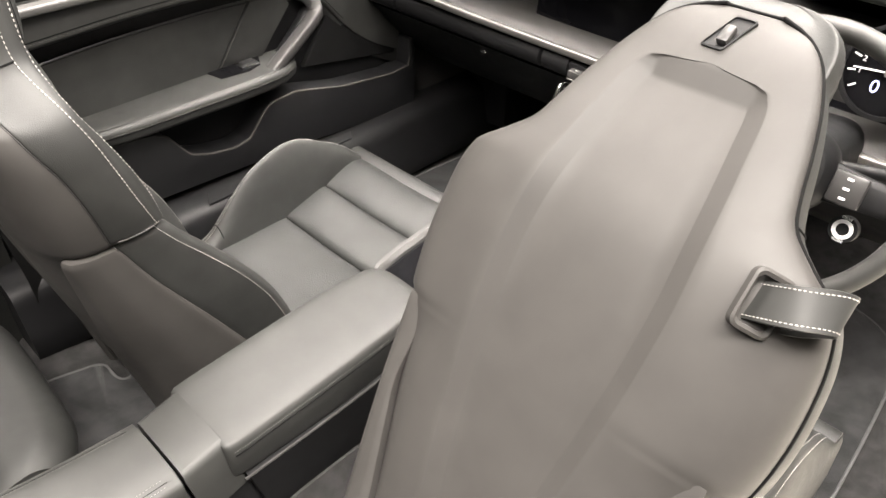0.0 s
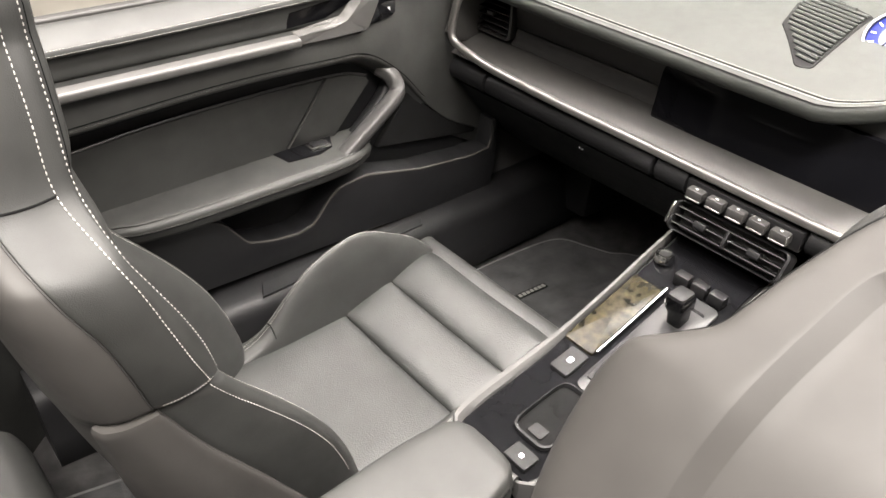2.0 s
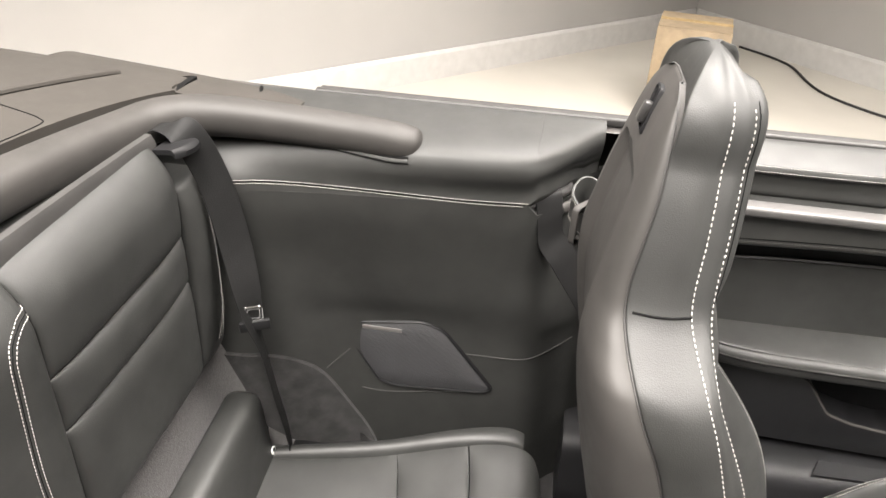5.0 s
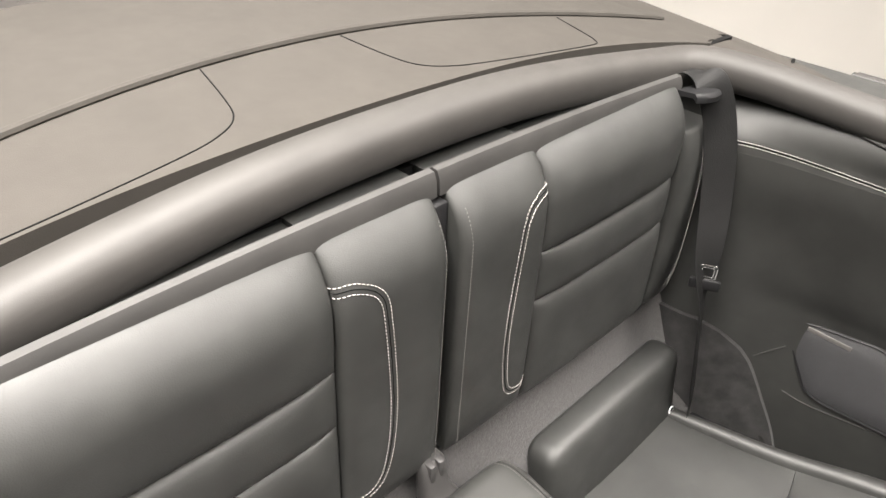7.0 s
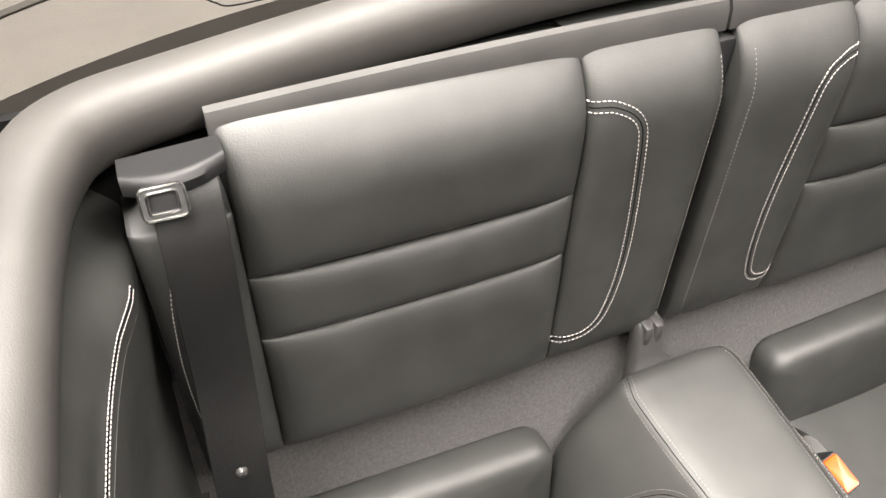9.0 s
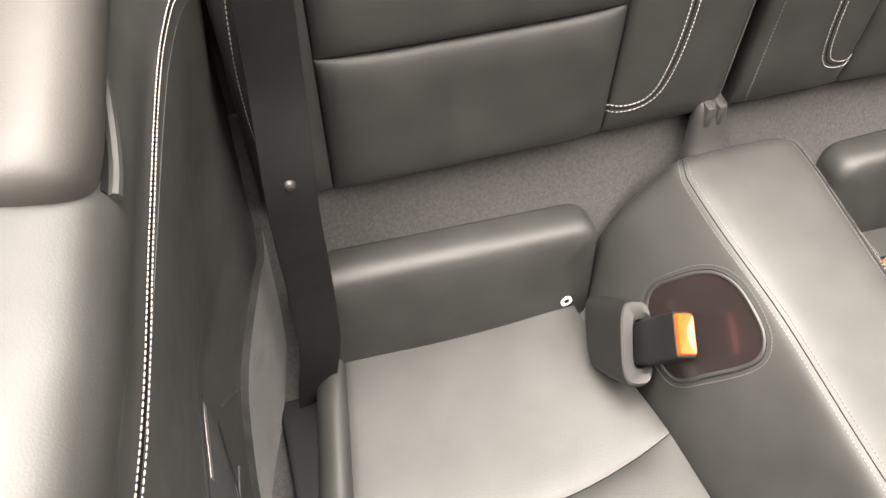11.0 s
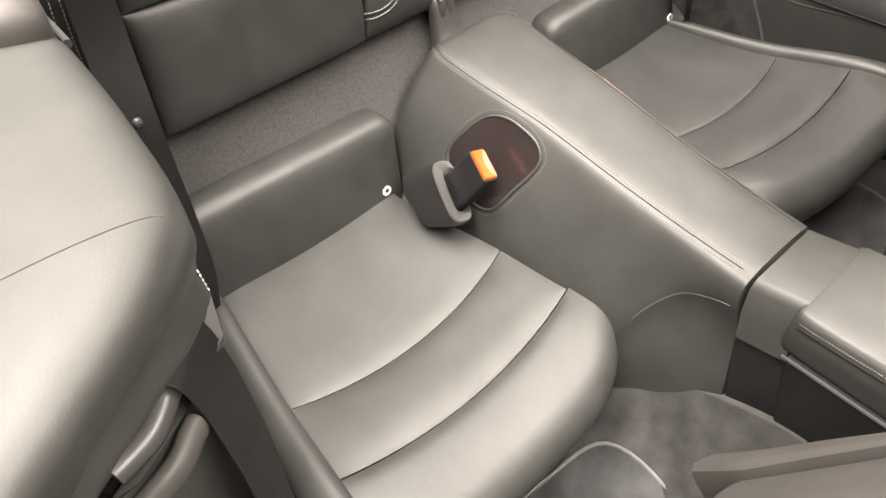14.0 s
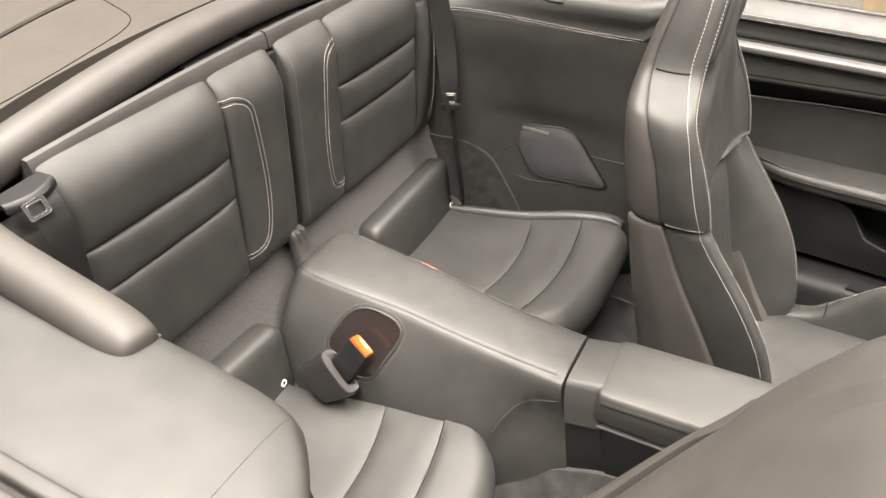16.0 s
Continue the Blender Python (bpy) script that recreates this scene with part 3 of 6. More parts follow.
    d = drape(tun_tree, [q + V(s * 0.4, -0.002, 0.002) for q in arc], (-s, 0, 0), 0.0016)
    part("stitching", stitchvf(d, 0.003, 0.0025, 0.0007), GREYTHREAD, tun, kind="stuff")


def buckle_well(s):
    """The sewn bowl in the tunnel's side with the belt buckle standing in it."""
    t = thing("seat_belt_buckle", (s * 0.14, 0.17, 0.40), "black seat belt buckle with orange release button in a stitched well", "belt buckle", "rear belt buckles")
    n = V(0.80, 0.0, 0.60)
    on = [tun_tree.ray_cast(q + n * 0.1, -n)[0] or q for q in spline(WELL, 6, True)]
    c = sum(on, Vector()) / len(on)
    flat = [q - n * (q - c).dot(n) for q in on]
    part("well_rim", flipvf(tubevf(on + on[:2], 0.0026, 8), s), LEATHER, t)
    rings = [[q + (q - c).normalized() * 0.003 + n * 0.001 for q in on]] + [[c + (f * w + q * (1 - w) - c) * k - n * d for q, f in zip(on, flat)] for k, d, w in ((0.97, 0.010, 0.1), (0.91, 0.030, 0.4), (0.80, 0.050, 0.7), (0.55, 0.064, 1), (0.25, 0.069, 1))]
    part("well_lining", flipvf(loftvf(rings), s), GLOSSY_WELL, t, "smooth black lining of the well")
    ring = [q + (q - c).normalized() * 0.008 for q in on]
    ring = [(lambda h: (h[0] + h[1] * 0.0008) if h[0] is not None else None)(tun_tree.ray_cast(q + n * 0.1, -n)) for q in ring]
    part("well_stitching", flipvf(stitchvf([q for q in ring + ring[:1] if q], 0.003, 0.0022, 0.0006), s), GREYTHREAD, t, kind="stuff")
    # moulded shroud that stands out of the leather, its pale rim round the buckle
    d1 = V(-0.197, 0.450, 0.871).normalized()
    sd = V(0.233, 0.884, -0.405)
    sd = (sd - d1 * sd.dot(d1)).normalized()
    th = d1.cross(sd)
    top = V(0.1446, 0.2139, 0.4759) - d1 * (0.0 if s > 0 else 0.058)
    at = lambda h, a, b: top - d1 * h + sd * a + th * b
    shroud = [[at(h + 0.10 * a * (h < 0.09), a * k + da, b * k - 0.014 + db) for a, b in sellipse(0.047, 0.021, 3.4, 32)] for h, k, da, db in ((0.125, 0.92, -0.020, -0.010), (0.100, 1.0, -0.010, -0.006), (0.074, 1.0, 0, 0), (0.068, 0.97, 0, 0))]
    guide = part("stalk_guide", flipvf(loftvf(shroud, caps=False), s), CUPM, t, "dark moulded guide round the buckle stalk")
    lip = [[at(h + 0.10 * a, a * k, b * kb - 0.014 + dc) for a, b in sellipse(0.047, 0.021, 3.4, 32)] for h, k, kb, dc in ((0.068, 0.97, 0.97, 0), (0.0655, 0.94, 0.90, 0), (0.067, 0.72, 0.62, 0.007), (0.074, 0.58, 0.52, 0.010), (0.100, 0.56, 0.50, 0.012))]
    part("guide_saddle", flipvf(loftvf(lip, caps=False), s), SATIN, guide, "pale rim of the guide")
    # buckle body
    rings = [[at(h, a * k, b * k) for a, b in rrect(0.049, 0.026, 0.004)] for h, k in ((0.105, 0.9), (0.06, 1), (0.006, 1), (0.002, 0.95))]
    part("buckle_body", flipvf(loftvf(rings), s), PLASTIC, t)
    rings = [[at(h, a * k, b * k) for a, b in rrect(0.043, 0.021, 0.003)] for h, k in ((0.010, 1.0), (0.0, 1.0), (-0.002, 0.94), (0.0, 0.6))]
    part("release_button", flipvf(loftvf(rings), s), ORANGE, t, "orange release button")
    return t


CUPM = material("dark_moulded_plastic", (0.0085, 0.0083, 0.0080), 0.40, grain=0.1, mottle=0.06)
GLOSSY_WELL = material("well_plastic", (0.013, 0.0098, 0.0095), 0.22, mottle=0.05)
for s in (1, -1):
    buckle_well(s)

# ---------------------------------------------------------------- quarter trim on both sides
def roundpoly(pts, r, n=4):
    """A closed outline in two coordinates with its corners rounded."""
    out, m = [], len(pts)
    for i in range(m):
        p, a, b = (Vector(pts[k % m]) for k in (i, i - 1, i + 1))
        da, db = (a - p), (b - p)
        ra, rb = min(r, da.length * 0.45), min(r, db.length * 0.45)
        p0, p1 = p + da.normalized() * ra, p + db.normalized() * rb
        for k in range(n + 1):
            t = k / n
            out.append(p0 * (1 - t) ** 2 + p * 2 * t * (1 - t) + p1 * t * t)
    return [tuple(q) for q in out]


def quarter(s):
    t = thing("quarter_trim", (s * 0.62, 0.25, 0.25), "black leather rear side trim with white double stitching and speaker cover", "side trim", "rear side trims", kind="structure")

    def xo(y):
        return curve1((-0.14, 0.016, 0.06, 0.12, 0.25, 0.35, 0.42, 0.47, 0.60), (0.532, 0.535, 0.548, 0.559, 0.573, 0.583, 0.593, 0.600, 0.617))(y) + 0.138 * sstep(0.453, 0.565, y)

    roll = curve1((-0.14, 0.268, 0.37, 0.45, 0.48, 0.50, 0.517, 0.535, 0.55, 0.60), (0.578, 0.578, 0.584, 0.597, 0.620, 0.642, 0.664, 0.690, 0.712, 0.73))

    def ring(y):
        r, o = roll(y), xo(y)
        d = 0.742 - r
        e = 0.014 * sstep(0.447, 0.460, y) * sstep(0.524, 0.510, y)
        return [V(0.762, y, 0.885), V(0.755, y, 0.902), V(0.742, y, 0.909), V(0.742 - 0.35 * d, y, 0.908), V(0.742 - 0.68 * d, y, 0.905), V(r + 0.08 * d, y, 0.898), V(r, y, 0.885), V(r * 0.6 + o * 0.4 - 0.003, y, 0.866 + e * 0.5), V(o + 0.003, y, 0.842 + e), V(o, y, 0.822 + e)]

    def low(y):
        k = xo(y)
        o = 0.09 * sstep(0.46, 0.60, y)
        e = 0.018 * sstep(0.447, 0.460, y) * sstep(0.524, 0.510, y)
        m = sstep(0.05, 0.24, y)
        f = k + 0.012
        g = lambda x, w: f * (1 - m * w) + (x + o) * m * w
        return [V(k, y, 0.824 - e), V(k + 0.002, y, 0.78), V(g(0.594, 0.3), y, 0.70), V(g(0.604, 0.75), y, 0.63), V(g(0.610, 1), y, 0.59), V(g(0.613, 1), y, 0.56), V(g(0.614, 1), y, 0.50), V(g(0.613, 1), y, 0.45), V(g(0.612, 1), y, 0.41), V(g(0.612, 1), y, 0.34), V(g(0.612, 1), y, 0.18)]

    ys = np.linspace(-0.14, 0.60, 50)
    upper = loftvf([spline(ring(y), 5) for y in ys], closed=False)
    lower = loftvf([spline(low(y), 5) for y in ys], closed=False)
    def closed(fn, dx, dz, ys=ys):
        return loftvf([spline(fn(y), 5) + [q + V(dx, 0, dz) for q in reversed(spline(fn(y), 5))] for y in ys])
    part("upper_leather", flipvf(closed(ring, 0.012, -0.014, np.linspace(-0.14, 0.552, 56)), s), LEATHER, t)
    part("lower_panel", flipvf(closed(low, 0.016, 0.0), s), LEATHER, t)
    tree = bvh(upper, lower)
    line = [V(0, y, 0.838 - 0.014 * sstep(0.02, 0.47, y)) for y in np.linspace(0.012, 0.452, 70)]
    rows = [stitchvf(drape(tree, [q + V(0.2, 0, o) for q in line], (1, 0, 0), far=0.3), 0.0036, 0.0014, 0.0007) for o in (-0.0022, 0.0022)]
    part("stitching", flipvf(joinvf(rows), s), THREAD, t, "white double contrast stitching", kind="stuff")
    part("seam", flipvf(tubevf(drape(tree, [q + V(0.2, 0, 0) for q in line], (1, 0, 0), 0.0, 0.3), 0.0012, 6), s), SEAM_SHADE, t)
    # sewn bead under and round the end of the hood rim
    bead = spline([(0.2, -0.03, 0.914), (0.2, 0.094, 0.899), (0.2, 0.176, 0.889), (0.2, 0.245, 0.882), (0.2, 0.276, 0.882)], 8)
    part("bead", flipvf(tubevf(drape(tree, bead, (1, 0, 0), 0.001, 0.3), 0.0032, 8), s), LEATHER, t)
    part("bead_groove", flipvf(tubevf([q + V(0.004, 0, 0.004) for q in drape(tree, bead, (1, 0, 0), 0.0, 0.3)], 0.0030, 6), s), SEAM_SHADE, t)
    # seam across the wide upper part
    part("seam", flipvf(tubevf(drape(tree, [V(x, 0.455 + 0.02 * (x - 0.6), 1.2) for x in np.linspace(0.606, 0.75, 24)], (0, 0, -1), -0.0003, 0.4), 0.0010, 6), s), RUBBER, t)
    # speaker cover
    shape = [(0.165, 0.553), (0.198, 0.565), (0.303, 0.580), (0.337, 0.566), (0.424, 0.456), (0.408, 0.447), (0.257, 0.436), (0.228, 0.443), (0.197, 0.493)]
    rim = [V(0.6105, a, b) for a, b in roundpoly(shape, 0.012)]
    c = sum(rim, Vector()) / len(rim)
    inn = V(-1, 0, 0)
    part("speaker_frame", flipvf(loftvf([[c + (q - c) * k + inn * h for q in rim] for k, h in ((1.04, -0.004), (1.03, 0.0015), (1.01, 0.003), (0.985, 0.002), (0.975, -0.004))], caps=False), s), PLASTIC, t)
    part("speaker_cover", flipvf(loftvf([[c + (q - c) * k + inn * h for q in rim] for k, h in ((0.985, -0.004), (0.98, 0.0005), (0.94, 0.0015), (0.5, 0.002))]), s), GRILLE, t, "finely ribbed speaker cover")
    part("badge_bar", flipvf(boxvf(0.6078, 0.611, 0.198, 0.267, 0.552, 0.561, 0.002), s), SILVER, t, "small satin metal bar")
    # light joint lines beside and under the speaker
    for seg in (((0.140, 0.470), (0.158, 0.488), (0.178, 0.508)), ((0.372, 0.523), (0.43, 0.524), (0.49, 0.528), (0.55, 0.540)), ((0.198, 0.422), (0.239, 0.417), (0.33, 0.432), (0.417, 0.45))):
        d = drape(tree, spline([V(0.2, *q) for q in seg], 8), (1, 0, 0), 0.0006, 0.3)
        part("joint_line", flipvf(tubevf(d, 0.0011, 6), s), SATIN, t)
    return t


GRILLE = material("speaker_grille", (0.028, 0.028, 0.030), 0.5, grain=0.6, kind="wave", grain_size=0.0018, mottle=0.05)
for s in (1, -1):
    quarter(s)

# closed carpeted wall behind the rear seats
single("rear_bulkhead", boxvf(-0.76, 0.76, -0.150, -0.128, 0.15, 0.86, 0.004), CARPET, "black carpeted bulkhead behind the rear seats", "bulkhead", kind="structure")

# carpet covering the inner wheel arches
ARCH = curve1((0.20, 0.32, 0.39, 0.454, 0.48, 0.503, 0.514), (0.255, 0.213, 0.176, 0.141, 0.119, 0.082, 0.045))
ARCH_X = curve1((-0.14, 0.016, 0.06, 0.12, 0.25), (0.532, 0.535, 0.548, 0.559, 0.573))
for s in (1, -1):
    rings = []
    for z in list(np.linspace(0.19, 0.50, 16)) + [0.507, 0.512, 0.515]:
        ym = ARCH(z)
        row = []
        for k in range(12):
            y = -0.035 + (ym + 0.035) * k / 11
            m = sstep(0.05, 0.24, y)
            row.append(V((ARCH_X(y) + 0.012) * (1 - m) + 0.613 * m - 0.008, y, z))
        rings.append(row + [V(0.626, ym, z), V(0.626, -0.035, z)])
    single("wheel_arch_carpet", flipvf(loftvf(rings), s), SHADED_CARPET, "black carpet over the rear wheel arch", "carpet", kind="structure")

# weather strips along the belt line
for s in (1, -1):
    y0, y1 = (-0.2, 0.62) if s > 0 else (0.09, 1.50)
    vf = sweepvf([V(0.757, y, 0.903 + 0.012 * sstep(1.1, 1.5, y)) for y in np.linspace(y0, y1, 20)], lambda i, t: [(a, b) for a, b in rrect(0.016, 0.014, 0.004, 3)])
    single("weather_strip", flipvf(vf, s), RUBBER, "black rubber window weather strip", "weather strip", kind="structure")
    vf = sweepvf([V(0.780, y, 0.898 + 0.012 * sstep(1.1, 1.5, y)) for y in np.linspace(y0, y1, 20)], lambda i, t: [(a, b) for a, b in rrect(0.020, 0.012, 0.004, 3)])
    single("weather_strip", flipvf(vf, s), RUBBER, "black rubber window weather strip", "weather strip", kind="structure")

# ---------------------------------------------------------------- rounded rim of the hood box, ledge and folded hood cover
half = [V(0.606, 0.290, 0.896), V(0.605, 0.27, 0.898), V(0.600, 0.2, 0.906), V(0.588, 0.06, 0.917), V(0.571, -0.02, 0.922), V(0.54, -0.066, 0.923), V(0.47, -0.088, 0.926), V(0.30, -0.094, 0.948), V(0.15, -0.096, 0.962)]
path = spline(half + [V(0, -0.096, 0.966)] + [V(-q.x, q.y, q.z) for q in reversed(half)], 8)


def rim_prof(i, t):
    k = min(1, min(t, 1 - t) * len(path) / 13.0)
    r = 0.028 + 0.002 * sstep(0.10, -0.07, path[i].y)
    k = 0.03 + 0.97 * sqrt(max(0.0, 1 - (1 - k) ** 2))
    return [(a * k, b * k) for a, b in sellipse(r, r * 0.95, 2.4, 28)]


LEATHER_RIM = material("rim_leather", (0.032, 0.030, 0.028), 0.56, grain=0.15, kind="voronoi", grain_size=0.0011, mottle=0.06, spec=0.35)
rim_t = thing("hood_box_rim", (0, -0.096, 0.93), "padded grey leather rim round the folded hood", "padded rim")
rim_vf = sweepvf(path, rim_prof)
part("padding", rim_vf, LEATHER_RIM, rim_t)
ledge_t = thing("parcel_ledge", (0, -0.045, 0.90), "dark plastic ledge above the rear backrests", "ledge")
for x0, x1, nm in ((-0.470, -0.002, "ledge_board"), (0.002, 0.458, "ledge_board")):
    part(nm, loftvf([[(x, y, z - 0.014 * (abs(x) / 0.49) ** 2) for y, z in ((-0.036, 0.918), (-0.038, 0.936), (-0.042, 0.944), (-0.050, 0.945), (-0.054, 0.94), (-0.054, 0.915))] for x in np.linspace(x0, x1, 36)]), RUBBER, ledge_t)
# hollow behind the ledge, lined near black so its shade is in the colour
single("hood_well", loftvf([[(x, y, z) for y, z in ((-0.085, 0.93), (-0.085, 0.80), (-0.95, 0.80), (-0.95, 0.86), (-0.94, 0.86), (-0.94, 0.81), (-0.095, 0.81), (-0.095, 0.93))] for x in (-0.70, 0.70)]), SEAM_SHADE, "hood well lining, near black for the shade inside", "lining", kind="structure")


def cover_z(x, y):
    return 0.966 + 0.026 * sstep(-0.12, -0.5, y) - 0.030 * (x / 0.62) ** 2 - 0.05 * max(0, -0.5 - y) - 0.16 * max(0, abs(x) - 0.66) + 0.010 * (1 - (x / 0.6) ** 2)


hood = thing("folded_hood", (0, -0.5, 0.70), "folded dark brown fabric convertible hood with raised panels", "convertible hood")
def hood_pt(u, v):
    x_ = -1 + 2 * u
    y = -0.150 - (0.485 - 0.06 * x_ * x_) * v
    w = 0.62 + 0.10 * sstep(0, 0.15, v)
    x = -w + 2 * w * u
    return (x, y + 0.06 * (abs(x) / 0.6) ** 4 * (1 - v), cover_z(x, y))
hood_vf = slabvf(hood_pt, 60, 40, lambda u, v, p: p - V(0, 0, 0.03))
part("cover", hood_vf, FABRIC, hood)
for s in (1, -1):
    def wing(u, v):
        y = -0.32 + 0.41 * v
        x = 0.625 + 0.122 * u
        z = curve1((-0.32, -0.15, 0.0, 0.09), (0.946, 0.932, 0.918, 0.909))(y) - 0.012 * u ** 3 + 0.004 * (1 - u)
        return V(x, y, z)
    part("side_flap", flipvf(slabvf(wing, 10, 20, lambda u, v, p: p - V(0, 0, 0.010)), s), FABRIC, hood)
single("rear_deck", slabvf(lambda u, v: (-0.80 + 1.6 * u, -0.67 - 0.9 * v, 0.945 - 0.14 * v * v - 0.05 * (2 * u - 1) ** 2), 16, 10, lambda u, v, p: p - V(0, 0, 0.03)), PAINT, "dark grey painted rear deck of the car", "rear deck", kind="structure")
hood_tree = bvh(hood_vf)

# ---------------------------------------------------------------- front seats
SW = curve1((0.42, 0.48, 0.60, 0.66, 0.682, 0.705, 0.80, 0.875, 0.905, 0.925, 0.95, 1.00, 1.05, 1.09, 1.112, 1.125),
            (0.130, 0.142, 0.172, 0.186, 0.196, 0.215, 0.222, 0.206, 0.170, 0.147, 0.136, 0.122, 0.105, 0.084, 0.060, 0.030))
SYB = curve1((0.42, 0.50, 0.60, 0.744, 0.83, 0.885, 0.955, 1.053, 1.10, 1.13), (0.612, 0.588, 0.562, 0.531, 0.517, 0.515, 0.525, 0.547, 0.562, 0.580))
SYR = curve1((0.42, 0.60, 0.69, 0.774, 0.871, 0.90, 0.94, 1.02, 1.118), (0.66, 0.640, 0.622, 0.592, 0.556, 0.546, 0.538, 0.556, 0.576))
HIPR = curve1((0.30, 0.377, 0.50, 0.616, 0.69), (0.845, 0.80, 0.732, 0.664, 0.628))
RECESS = curve1((0.44, 0.53, 0.60, 0.68, 0.74, 0.807, 0.857, 0.91, 0.98, 1.01, 1.03, 1.040, 1.046), (0.050, 0.064, 0.076, 0.087, 0.093, 0.096, 0.094, 0.089, 0.079, 0.074, 0.066, 0.052, 0.0))


# the upholstered body: shell joint, the two stitched edges, the front of the pad
BE = curve1((0.69, 0.76, 0.814, 0.865, 0.931, 1.03, 1.10, 1.135), (0.628, 0.612, 0.596, 0.573, 0.551, 0.565, 0.573, 0.580))
BS1 = curve1((0.70, 0.75, 0.80, 0.85, 0.88, 0.931, 1.0, 1.06, 1.10, 1.135), (0.690, 0.672, 0.656, 0.640, 0.628, 0.609, 0.611, 0.613, 0.614, 0.610))
BS2 = curve1((0.70, 0.75, 0.80, 0.84, 0.88, 0.93, 1.0, 1.06, 1.10, 1.135), (0.704, 0.692, 0.674, 0.656, 0.638, 0.628, 0.630, 0.632, 0.633, 0.625))
BF = curve1((0.70, 0.80, 0.90, 0.95, 1.0, 1.06, 1.09, 1.12, 1.135), (0.672, 0.652, 0.640, 0.638, 0.640, 0.642, 0.641, 0.632, 0.622))
LC = curve1((0.25, 0.34, 0.40, 0.45, 0.50, 0.56, 0.62, 0.66, 0.697), (0.880, 0.892, 0.880, 0.864, 0.842, 0.805, 0.760, 0.728, 0.702))
LW = curve1((0.25, 0.40, 0.55, 0.697), (0.195, 0.203, 0.208, 0.207))
LP = curve1((0.25, 0.35, 0.45, 0.55, 0.65, 0.70), (0.80, 0.775, 0.745, 0.715, 0.688, 0.672))


def body_w(z):
    w = SW(z if z < 0.92 else 0.92 + (z - 0.92) / 0.94) + 0.002
    if z > 1.06:
        w = (SW(1.069) + 0.002) * max(0.02, 1 - ((z - 1.06) / 0.0802) ** 3.0) ** 0.45
    return w


SIN = curve1((0.62, 0.68, 0.74, 0.84, 0.90, 0.96, 1.12), (0.005, 0.006, 0.007, 0.007, 0.006, 0.005, 0.005))


def front_seat(x0, mirror, fold, dy, up, label):
    t = thing("bucket_seat", (x0, 1.02, 0.18), label, "car seat", "front seats")
    piv = V(0, 0.72, 0.36)
    side = Matrix.Diagonal((mirror, 1, 1, 1))
    mb = Matrix.Translation((x0, dy, 0)) @ Matrix.Translation(piv) @ Matrix.Rotation(radians(-fold), 4, "X") @ Matrix.Translation(-piv + V(0, 0, up)) @ side
    mc = Matrix.Translation((x0, dy, 0)) @ side
    low = lambda p: V(p[0], p[1], p[2] if p[2] < 0.92 else 0.92 + (p[2] - 0.92) * 0.94)
    B = lambda vf: movevf(([low(q) for q in vf[0]], vf[1]), mb)
    C = lambda vf: movevf(vf, mc)

    # hard back shell with its stepped recess
    def shell(u, v):
        z = 0.43 + (1.124 - 0.43) * v
        w, yb, yr = SW(z) - SIN(z) + 0.003, SYB(z), (BE(z if z < 0.92 else 0.92 + (z - 0.92) * 0.94) if z > 0.69 else SYR(z)) - 0.003
        h = min(RECESS(z), w * 0.9)
        hi = max(0.0, h - 0.021)
        ah = (h / w) ** 1.5
        stops = [(0, 0.0), (0.20, hi), (0.215, hi + 0.0012 * (h > 0.03)), (0.40, max(hi, h - 0.0012)), (0.415, h)]
        a = abs(2 * u - 1)
        sg = 1 if u > 0.5 else -1
        if a > 0.415:
            f = (a - 0.415) / 0.585
            th = asin(min(1, ah)) + (pi / 2 - asin(min(1, ah))) * f
            x = w * sin(th) ** (2 / 3.0)
        else:
            x = 0.0
            for (a0, x0_), (a1, x1_) in zip(stops, stops[1:]):
                if a0 <= a <= a1:
                    x = x0_ + (x1_ - x0_) * (a - a0) / (a1 - a0)
        y = yr - (yr - yb) * max(0.0, 1 - (x / w) ** 3) ** (1 / 3.0)
        y += 0.011 * min(1, max(0, (h - x) / 0.021), max(0, (1.046 - z) / 0.030))
        return V(sg * x, y, z)
    us = sorted({0.5 + sg * 0.5 * q for sg in (1, -1) for q in [0, 0.05, 0.1, 0.15, 0.20, 0.215, 0.26, 0.31, 0.36, 0.40, 0.415] + [0.415 + 0.585 * k / 22 for k in range(1, 23)]})
    shell_vf = slabvf(lambda u, v: shell(us[int(round(u * (len(us) - 1)))], v), len(us) - 1, 200, lambda u, v, p: p + V(-p.x * 0.03, 0.014, -0.003))
    back = part("back_shell", B(shell_vf), SHELL, t, "hard grey seat back shell with recessed panel", sharp=70)
    edge_l = [shell(0.0, v) for v in np.linspace(0.36, 1, 60)] + [shell(u, 1) for u in us] + [shell(1.0, v) for v in np.linspace(1, 0.36, 60)]
    part("shell_joint", B(tubevf([q + V(0, 0.001, 0) for q in edge_l], 0.0026 if fold else 0.0010, 8, (0.1, 1, 0.1))), SEAM_SHADE if fold else RUBBER, t, "dark joint round the shell")
    # upholstered upper body: headrest, shoulders and the narrow front strip between the stitched edges
    U = lambda vf: movevf(vf, mb)

    def ring_up(z):
        w, e, a, b, f = body_w(z), BE(z), BS1(z), BS2(z), BF(z)
        hb = sstep(0.88, 0.97, z)
